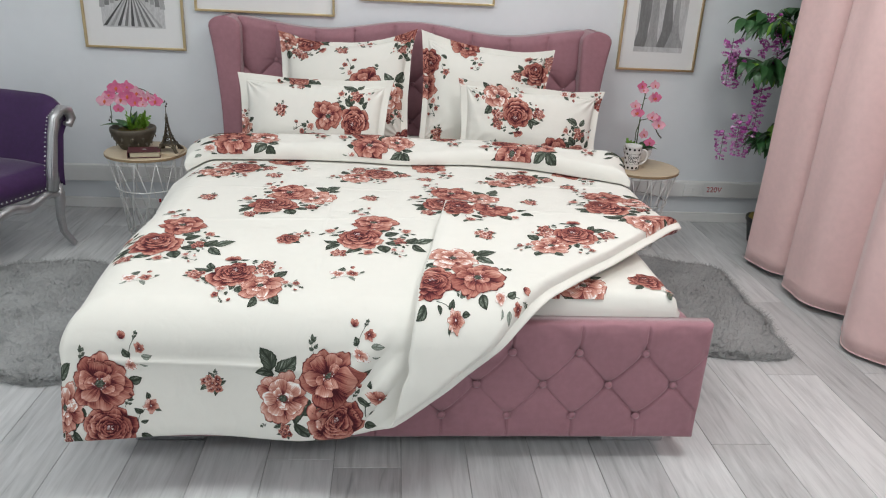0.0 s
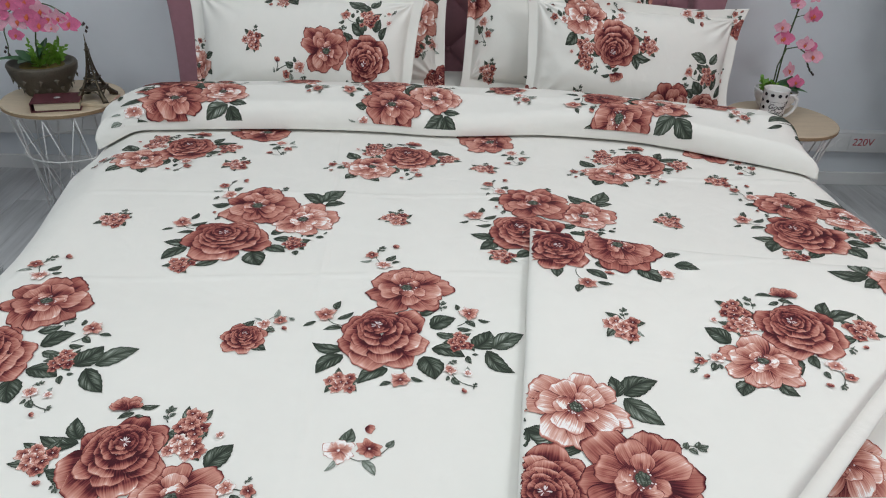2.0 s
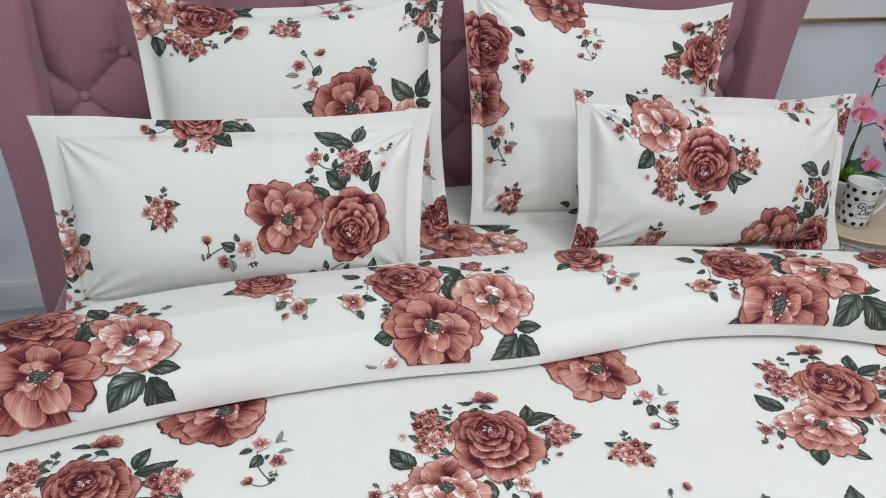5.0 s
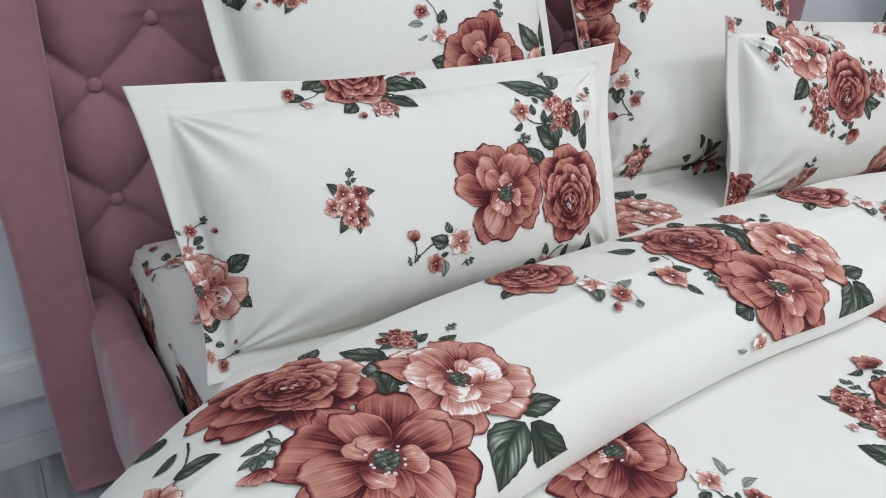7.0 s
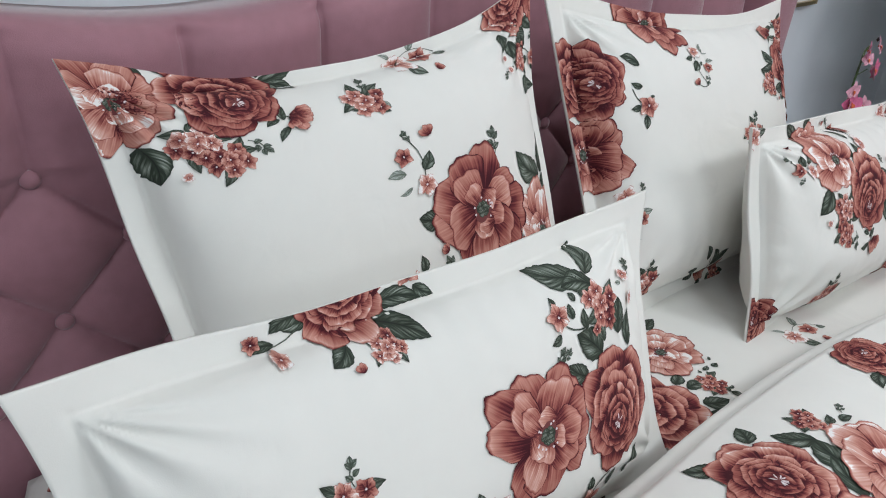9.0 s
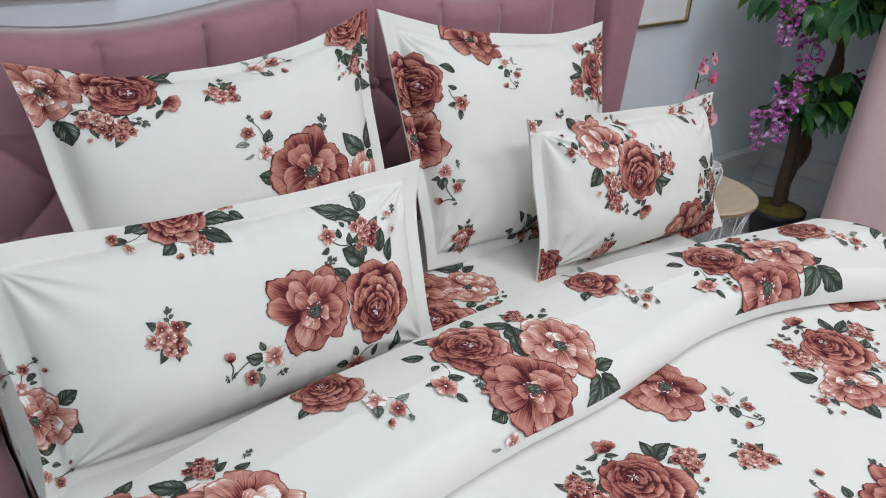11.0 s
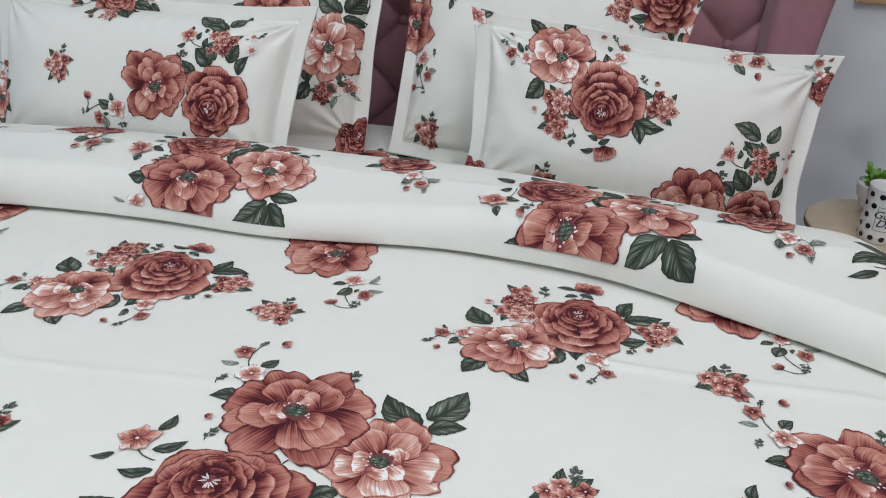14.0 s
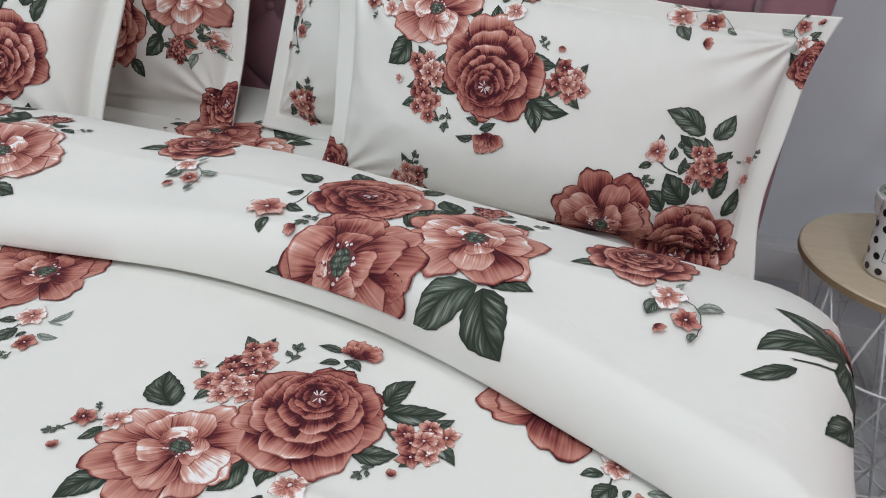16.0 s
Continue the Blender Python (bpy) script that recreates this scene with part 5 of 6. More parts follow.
def build_table(x, y, z, r, label):
    th = thing("side_table", label, "side table", (x, y, 0), "round wire side tables")
    v, f = lathe([(r - 0.002, z - 0.016), (r, z - 0.015), (r, z - 0.003), (r - 0.003, z)], 56)
    part("tabletop", mesh_from("tabletop", v, f, False), M_ASH, th)
    v, f = lathe([(r + 0.0006, z - 0.0148), (r + 0.0008, z - 0.0035)], 56, cap=False)
    part("edge_band", mesh_from("edge_band", v, f), M_PLY, th)

    def ring(rr, zz, name):
        pts = [(rr * math.cos(a), rr * math.sin(a), zz) for a in np.linspace(0, 2 * math.pi, 40, endpoint=False)]
        part(name, mesh_from(name, *tube(pts, 0.003, 6, True)), M_WIRE, th)

    ring(r * 0.95, z - 0.019, "top_ring")
    ring(r * 0.80, z * 0.58, "middle_ring")
    ring(r * 0.62, 0.004, "base_ring")
    ring(r * 0.30, 0.004, "base_ring")
    n = 12
    for k in range(n):
        a0 = 2 * math.pi * k / n
        for s in (-1, 1):
            a1 = a0 + s * 2 * math.pi * 1.35 / n
            p0, p1 = Vector((r * 0.95 * math.cos(a0), r * 0.95 * math.sin(a0), z - 0.019)), Vector((r * 0.62 * math.cos(a1), r * 0.62 * math.sin(a1), 0.004))
            part("wire", mesh_from("wire", *tube([p0, p1], 0.0024, 6)), M_WIRE, th)
    for k in range(6):
        a = math.pi * k / 6
        part("base_wire", mesh_from("base_wire", *tube([(r * 0.62 * math.cos(a), r * 0.62 * math.sin(a), 0.004), (-r * 0.62 * math.cos(a), -r * 0.62 * math.sin(a), 0.004)], 0.002, 6)), M_WIRE, th)
    return th


TL, TR = (-1.30, 3.86, 0.455), (1.395, 3.83, 0.455)
build_table(*TL, 0.207, "round ash-topped wire basket side table beside the armchair")
build_table(*TR, 0.207, "round ash-topped wire basket side table beside the bed")

# ---- plants and small things ----
M_GREEN = mat("waxy_green_leaf", (0.034, 0.115, 0.036), 0.35, vary=0.3, scale=9)
M_LIME = mat("young_green_leaf", (0.14, 0.30, 0.028), 0.45, vary=0.25, scale=9)
M_STEM = mat("green_stem", (0.05, 0.085, 0.025), 0.5, vary=0.2, scale=20)
M_PINK = mat("pink_petal_cloth", (0.72, 0.17, 0.33), 0.6, sheen=0.2, vary=0.2, scale=25)
M_BLUSH = mat("blush_petal_cloth", (0.78, 0.40, 0.50), 0.6, sheen=0.2, vary=0.2, scale=25)
M_THROAT = mat("orange_throat", (0.55, 0.10, 0.03), 0.6, vary=0.2, scale=40)
M_BUDS = mat("dark_bud", (0.05, 0.03, 0.03), 0.6)
M_BARK = mat("brown_bark", (0.085, 0.05, 0.03), 0.8, vary=0.35, scale=30, stretch=(1, 1, 0.3), bump=0.6, bump_scale=60)
M_MOSS = mat("dry_moss", (0.16, 0.12, 0.025), 0.95, vary=0.4, scale=40, bump=1.0, bump_scale=90)
M_POTBLACK = mat("black_plastic_pot", (0.012, 0.012, 0.013), 0.4)
M_CLAY = mat("antique_brown_ceramic", (0.085, 0.07, 0.05), 0.55, vary=0.35, scale=25, bump=0.5, bump_scale=50)
M_WHITEPOT = mat("white_glazed_ceramic", (0.78, 0.77, 0.75), 0.2)
M_BLACKDOT = mat("black_glaze", (0.012, 0.012, 0.015), 0.2)
M_BRONZE = mat("dark_bronze", (0.10, 0.08, 0.055), 0.4, metal=0.75, vary=0.2, scale=40)
M_BOOK = mat("maroon_book_cloth", (0.09, 0.022, 0.028), 0.6, vary=0.15, scale=20)
M_PAGES = mat("book_pages", (0.56, 0.49, 0.36), 0.8, vary=0.12, scale=200, stretch=(0.1, 0.1, 3))
M_WIST = [mat("magenta_petal", c, 0.6, vary=0.2, scale=40) for c in ((0.38, 0.055, 0.30), (0.55, 0.18, 0.48), (0.68, 0.42, 0.64))]


def blade(length, width, droop, fold=0.15, n=7):
    """A pointed leaf along +x that droops and folds along its rib."""
    v = []
    for i in range(n):
        t = i / (n - 1)
        w = width * math.sin(math.pi * min(0.98, 0.06 + t * 0.94)) ** 0.8
        x, z = length * t * (1 - 0.12 * droop * t), -droop * length * t * t
        v += [(x, -w, z + fold * w), (x, 0, z), (x, w, z + fold * w)]
    f = []
    for i in range(n - 1):
        f += [(3 * i, 3 * i + 3, 3 * i + 4, 3 * i + 1), (3 * i + 1, 3 * i + 4, 3 * i + 5, 3 * i + 2)]
    return v, f


def moved(shape, m):
    v, f = shape
    return [m @ Vector(p) for p in v], f


def orchid_bloom(parent, at, size, yaw, pitch, m, g):
    """Five petals and a lip; each bloom is one part."""
    rot = pose(*at, 90 + pitch, 0, yaw)
    petals = []
    for k, (ang, ln, wd) in enumerate(((90, 0.9, 0.34), (0, 1.0, 0.52), (180, 1.0, 0.52), (225, 0.85, 0.33), (315, 0.85, 0.33))):
        sh = blade(size * ln, size * wd, 0.12 + 0.1 * g.random(), 0.25, 6)
        petals.append(moved(sh, rot @ pose(0, 0, 0.001 * k, 0, -12, ang)))
    ob = part("orchid_flower", mesh_from("orchid_flower", *joined(*petals)), m, parent)
    lip = [moved(blade(size * 0.42, size * 0.16, 0.5, 0.6, 5), rot @ pose(0, 0, size * 0.08, 0, -50, 270)), moved(lathe([(0.0002, -size * 0.05), (size * 0.10, 0.0), (size * 0.09, size * 0.08), (0.0002, size * 0.13)], 10, False), rot)]
    part("flower_lip", mesh_from("flower_lip", *joined(*lip)), M_THROAT, ob)
    return ob


def fern_sprig(parent, at, h, g, n=7):
    """A bushy filler of small lobed leaves."""
    shapes = []
    for k in range(n):
        a, tilt = g.random() * 360, 10 + 45 * g.random()
        base = pose(*at, 0, 0, a) @ pose(0, 0, 0, 0, -90 + tilt, 0)
        ln = h * (0.6 + 0.5 * g.random())
        shapes.append(moved(tube([(0, 0, 0), (ln * 0.5, 0, 0.003), (ln, 0, 0)], 0.0012, 5), base))
        for j in range(9):
            t = 0.2 + 0.8 * j / 8
            shapes.append(moved(blade(0.022 * (1.2 - 0.5 * t), 0.006, 0.2, 0.2, 4), base @ pose(ln * t, 0, 0, 40 * (g.random() - 0.5), 0, g.choice((-1, 1)) * (35 + 30 * g.random()))))
    part("small_fern", mesh_from("small_fern", *joined(*shapes)), M_LIME, parent)


def build_orchid_left():
    g = random.Random(3)
    x, y, z = TL[0] - 0.07, TL[1] + 0.04, TL[2]
    th = thing("orchid_pot", "pink silk orchid with greenery in a carved brown pot", "potted plant", (x, y, z))
    prof = [(0.062, 0.0), (0.070, 0.004), (0.092, 0.045), (0.112, 0.085), (0.118, 0.108), (0.114, 0.116), (0.104, 0.116), (0.100, 0.104), (0.0005, 0.100)]
    v, f = lathe(prof, 72, False)
    vv = []
    for a, b, c in v:
        r, an = math.hypot(a, b), math.atan2(b, a)
        k = 1 + 0.022 * abs(math.sin(an * 9 + c * 60)) * abs(math.sin(an * 9 - c * 60)) * (0.01 < c < 0.095)
        vv.append((a * k, b * k, c))
    pot = part("pot", mesh_from("pot", vv, f), M_CLAY, th, "carved brown ceramic pot")
    for k in range(12):
        a = 2 * math.pi * k / 12
        for zz in (0.035, 0.068):
            rr = 0.088 if zz < 0.05 else 0.106
            dm = [(0, -0.016, 0), (0.010, 0, 0), (0, 0.016, 0), (-0.010, 0, 0), (0, 0, 0.006)]
            part("carved_diamond", mesh_from("carved_diamond", [pose(rr * math.cos(a + (zz > 0.05) * 0.26), rr * math.sin(a + (zz > 0.05) * 0.26), zz, 75, 0, math.degrees(a + (zz > 0.05) * 0.26) + 90) @ Vector(p) for p in dm], [(0, 1, 4), (1, 2, 4), (2, 3, 4), (3, 0, 4)], False), M_CLAY, pot)
    v, f = lathe([(0.100, 0.098), (0.06, 0.106), (0.0005, 0.110)], 24, False)
    part("soil", mesh_from("soil", v, f), M_MOSS, th)
    for ang, ln, dr in ((200, 0.13, 0.45), (150, 0.10, 0.2), (60, 0.10, -0.3), (20, 0.09, -0.5), (265, 0.10, 0.3)):
        part("broad_leaf", mesh_from("broad_leaf", *moved(blade(ln, 0.026, dr, 0.3), pose(-0.02, -0.01, 0.105, 0, -35, ang))), M_GREEN, th)
    for dx, dy in ((0.035, -0.03), (0.06, 0.0), (0.01, -0.045)):
        fern_sprig(th, (dx, dy, 0.10), 0.10, g)
    path = [(-0.01, 0.0, 0.10), (-0.005, 0, 0.18), (0.01, 0, 0.25), (0.035, 0, 0.30), (0.0, -0.005, 0.33), (0.08, -0.01, 0.315), (0.13, -0.01, 0.285), (0.165, -0.01, 0.262), (0.178, -0.01, 0.25)]
    part("stem", mesh_from("stem", *tube([path[0], path[1], path[2], (0.02, 0, 0.30), (0.05, 0, 0.32), *path[5:]], 0.0028, 6)), M_STEM, th)
    part("stem", mesh_from("stem", *tube([(0.02, 0, 0.30), (-0.04, -0.005, 0.31), (-0.085, -0.01, 0.275), (-0.10, -0.01, 0.22), (-0.098, -0.01, 0.17), (-0.105, -0.01, 0.14)], 0.0022, 6)), M_STEM, th)
    spots = ((-0.12, 0.255, 200), (-0.095, 0.285, 170), (-0.055, 0.325, 160), (-0.035, 0.265, 185), (0.0, 0.285, 175), (0.0, 0.33, 165), (0.045, 0.30, 190), (0.035, 0.255, 180), (0.07, 0.275, 175), (0.105, 0.28, 200), (0.14, 0.262, 190), (-0.055, 0.215, 200), (0.075, 0.245, 170))
    for k, (sx, sz, yw) in enumerate(spots):
        orchid_bloom(th, (sx, -0.015 - 0.012 * g.random(), sz), (0.042 if k < 11 else 0.028) * (0.85 + 0.3 * g.random()), 20 * (g.random() - 0.5), -8 + 16 * g.random(), M_PINK if k % 3 else M_BLUSH, g)
    for bx, bz in ((0.182, 0.258), (0.19, 0.245), (0.185, 0.232), (-0.105, 0.165), (-0.112, 0.15), (-0.10, 0.138)):
        v, f = lathe([(0.0003, -0.007), (0.0055, 0), (0.0003, 0.008)], 8, False)
        part("bud", mesh_from("bud", [(a + bx, b - 0.012, c + bz) for a, b, c in v], f), M_BUDS, th)


build_orchid_left()


def build_tower():
    x, y, z = TL[0] + 0.135, TL[1] - 0.045, TL[2]
    th = thing("tower_figurine", "small dark bronze lattice tower figurine on a pale base", "figurine", (x, y, z))
    part("base", box(-0.062, 0.062, -0.062, 0.062, 0.0005, 0.012, 0.002), M_ASH, th)

    def half(t):
        return 0.050 * math.exp(-3.1 * t) + 0.0035 * (1 - t)

    H0, H = 0.012, 0.200
    for sx in (-1, 1):
        for sy in (-1, 1):
            pts = [(sx * half(t), sy * half(t), H0 + H * 0.93 * t) for t in np.linspace(0, 1, 16)]
            part("pillar", mesh_from("pillar", *tube(pts, [0.009 * math.exp(-2.6 * t) + 0.0018 for t in np.linspace(0, 1, 16)], 4)), M_BRONZE, th)
    for t, ov, hh in ((0.20, 0.008, 0.007), (0.40, 0.006, 0.006), (0.92, 0.004, 0.006)):
        h = half(t) + ov
        zz = H0 + H * 0.93 * t
        part("deck", box(-h, h, -h, h, zz, zz + hh, 0.001), M_BRONZE, th)
    for side in range(4):
        arch = [(half(0.05) * 0.78 * math.cos(a), -half(0.1), H0 + 0.004 + 0.034 * math.sin(a)) for a in np.linspace(0, math.pi, 12)]
        part("arch", mesh_from("arch", *moved(tube(arch, 0.0026, 5), pose(0, 0, 0, 0, 0, 90 * side))), M_BRONZE, th)
        for t0, t1 in ((0.22, 0.31), (0.31, 0.40), (0.43, 0.52), (0.52, 0.62), (0.62, 0.74), (0.74, 0.90)):
            for s in (-1, 1):
                p = [(s * half(t0), -half(t0), H0 + H * 0.93 * t0), (-s * half(t1), -half(t1), H0 + H * 0.93 * t1)]
                part("brace", mesh_from("brace", *moved(tube(p, 0.0013, 4), pose(0, 0, 0, 0, 0, 90 * side))), M_BRONZE, th)
    v, f = lathe([(0.004, H0 + H * 0.93), (0.005, H0 + H * 0.96), (0.002, H0 + H), (0.0012, H0 + H + 0.025), (0.0002, H0 + H + 0.03)], 10)
    part("spire", mesh_from("spire", v, f), M_BRONZE, th)


build_tower()


def build_book():
    th = thing("book", "small thick maroon hardback book lying on the table", "book", (TL[0] + 0.03, TL[1] - 0.115, TL[2]))
    th.rotation_euler = (0, 0, radians(14))
    part("pages", box(-0.068, 0.074, -0.049, 0.049, 0.0045, 0.030, 0.002), M_PAGES, th)
    part("cover_board", box(-0.076, 0.078, -0.054, 0.054, 0.0005, 0.0042, 0.001), M_BOOK, th)
    part("cover_board", box(-0.076, 0.078, -0.054, 0.054, 0.0303, 0.034, 0.001), M_BOOK, th)
    part("spine", box(-0.080, -0.0765, -0.054, 0.054, 0.0005, 0.034, 0.0015), M_BOOK, th)
    v, f = lathe([(0.011, 0.0342), (0.010, 0.0350), (0.0003, 0.0352)], 20)
    part("medallion", mesh_from("medallion", v, f), M_GREYS[2], th)


build_book()


def build_mug():
    th = thing("mug", "tall white polka-dot mug with script lettering on the table", "mug", (TR[0] - 0.078, TR[1] - 0.06, TR[2]))
    prof = [(0.034, 0.0005), (0.038, 0.004), (0.041, 0.02), (0.0435, 0.06), (0.0455, 0.128), (0.0465, 0.133), (0.0445, 0.134), (0.042, 0.128), (0.039, 0.03), (0.0003, 0.012)]
    v, f = lathe(prof, 48, False)
    cup = part("cup", mesh_from("cup", v, f), M_WHITEPOT, th)
    pts = [(0.042, 0, 0.108), (0.062, 0, 0.112), (0.078, 0, 0.098), (0.080, 0, 0.075), (0.070, 0, 0.05), (0.053, 0, 0.033), (0.040, 0, 0.03)]
    h = part("handle", mesh_from("handle", *tube(pts, 0.0058, 10)), M_WHITEPOT, th)
    h.rotation_euler = (0, 0, radians(-12))

    def radius(z):
        return 0.0415 + (z - 0.02) / 0.11 * 0.0045

    def on(theta, z, lift=0.0006):
        r = radius(z) + lift
        return (r * math.cos(theta), r * math.sin(theta), z)

    for i in range(11):
        for j in range(5):
            th0, z0 = 2 * math.pi * (i + 0.5 * (j % 2)) / 11, 0.016 + 0.025 * j
            d = abs((math.degrees(th0) - 262 + 180) % 360 - 180)
            if d < 34 and 0.03 < z0 < 0.10:
                continue
            ring = [on(th0 + 0.0064 / 0.043 * math.cos(a), z0 + 0.0064 * math.sin(a)) for a in np.linspace(0, 2 * math.pi, 14, endpoint=False)]
            part("dot", mesh_from("dot", [on(th0, z0, 0.0007), *ring], [(0, k + 1, (k + 1) % 14 + 1) for k in range(14)]), M_BLACKDOT, cup)
    # the lettered panel, bent round the cup
    for body, zz, size in (("Good", 0.074, 0.026), ("Day", 0.054, 0.026)):
        p = written(body, size, M_BLACKDOT, th, (0, 0, 0), (0, 0, 0), "black script lettering")
        for q in p.data.vertices:
            q.co = Vector(on(radians(262) + (q.co.x + 0.30 * q.co.y) / 0.0435, zz + q.co.y, 0.0008 + max(0, q.co.z)))
    edge = [(-0.026, 0.036), (0.026, 0.036), (0.026, 0.092), (-0.026, 0.092)]
    pts = []
    for k in range(4):
        (a, b), (c, d) = edge[k], edge[(k + 1) % 4]
        pts += [on(radians(262) + (a + (c - a) * t) / 0.0435, b + (d - b) * t) for t in np.linspace(0, 1, 8, endpoint=False)]
    part("panel_line", mesh_from("panel_line", *tube(pts, 0.0005, 4, True)), M_BLACKDOT, cup)


build_mug()


def build_orchid_right():
    g = random.Random(9)
    x, y, z = TR[0] - 0.005, TR[1] + 0.08, TR[2]
    th = thing("orchid_bowl", "slender pink silk orchid in a ribbed white bowl", "potted plant", (x, y, z))
    prof = [(0.030, 0.0005), (0.040, 0.003), (0.062, 0.030), (0.076, 0.062), (0.080, 0.088), (0.077, 0.090), (0.072, 0.080), (0.0005, 0.075)]
    fine = []
    for k in range(len(prof) - 1):
        for t in np.linspace(0, 1, 6, endpoint=False):
            r = prof[k][0] + (prof[k + 1][0] - prof[k][0]) * t
            zz = prof[k][1] + (prof[k + 1][1] - prof[k][1]) * t
            fine.append((max(0.0004, r + (0.0012 * math.sin(zz * 900) if k < 4 else 0)), zz))
    v, f = lathe(fine, 48, False)
    part("bowl", mesh_from("bowl", v, f), M_WHITEPOT, th, "ribbed white ceramic bowl")
    v, f = lathe([(0.074, 0.076), (0.04, 0.084), (0.0005, 0.086)], 20, False)
    part("soil", mesh_from("soil", v, f), M_MOSS, th)
    for ang, ln, dr in ((10, 0.10, 0.2), (330, 0.09, 0.35), (60, 0.08, 0.1), (290, 0.075, 0.2), (35, 0.07, -0.3), (350, 0.08, -0.2)):
        part("broad_leaf", mesh_from("broad_leaf", *moved(blade(ln, 0.024, dr, 0.3), pose(0.015, -0.01, 0.082, 0, -28, ang))), M_GREEN, th)
    fern_sprig(th, (-0.05, -0.01, 0.08), 0.055, g, 9)
    fern_sprig(th, (-0.03, -0.04, 0.08), 0.045, g, 7)
    part("stem", mesh_from("stem", *tube([(-0.01, 0, 0.08), (-0.012, 0, 0.2), (-0.01, 0, 0.30), (-0.002, 0, 0.38), (0.005, 0, 0.425), (0.03, 0, 0.435)], 0.0030, 6)), M_STEM, th)
    part("stem", mesh_from("stem", *tube([(-0.022, -0.005, 0.08), (-0.025, -0.005, 0.18), (-0.008, -0.005, 0.245), (0.03, -0.008, 0.255), (0.065, -0.01, 0.235), (0.085, -0.01, 0.195), (0.105, -0.01, 0.165), (0.118, -0.01, 0.155)], 0.0026, 6)), M_STEM, th)
    for a, b in (((-0.01, 0, 0.33), (-0.045, -0.012, 0.335)), ((-0.006, 0, 0.36), (0.03, -0.012, 0.375)), ((-0.003, 0, 0.385), (-0.03, -0.01, 0.415))):
        part("stem", mesh_from("stem", *tube([a, b], 0.0016, 5)), M_STEM, th)
    for k, (sx, sz) in enumerate(((-0.035, 0.435), (0.035, 0.440), (-0.02, 0.412), (0.05, 0.375), (0.035, 0.37), (-0.055, 0.33), (-0.035, 0.29), (-0.05, 0.285), (0.05, 0.27), (0.07, 0.262), (0.092, 0.225), (0.012, 0.17), (0.055, 0.125))):
        orchid_bloom(th, (sx, -0.02, sz), 0.034 * (0.8 + 0.35 * g.random()), 60 * (g.random() - 0.5), -15 + 25 * g.random(), M_BLUSH if k % 3 else M_PINK, g)
    for bx, bz in ((0.10, 0.172), (0.112, 0.160), (0.09, 0.185), (0.12, 0.152), (0.04, 0.455)):
        v, f = lathe([(0.0003, -0.006), (0.0045, 0), (0.0003, 0.007)], 8, False)
        part("bud", mesh_from("bud", [(a + bx, b - 0.012, c + bz) for a, b, c in v], f), M_BUDS, th)


build_orchid_right()


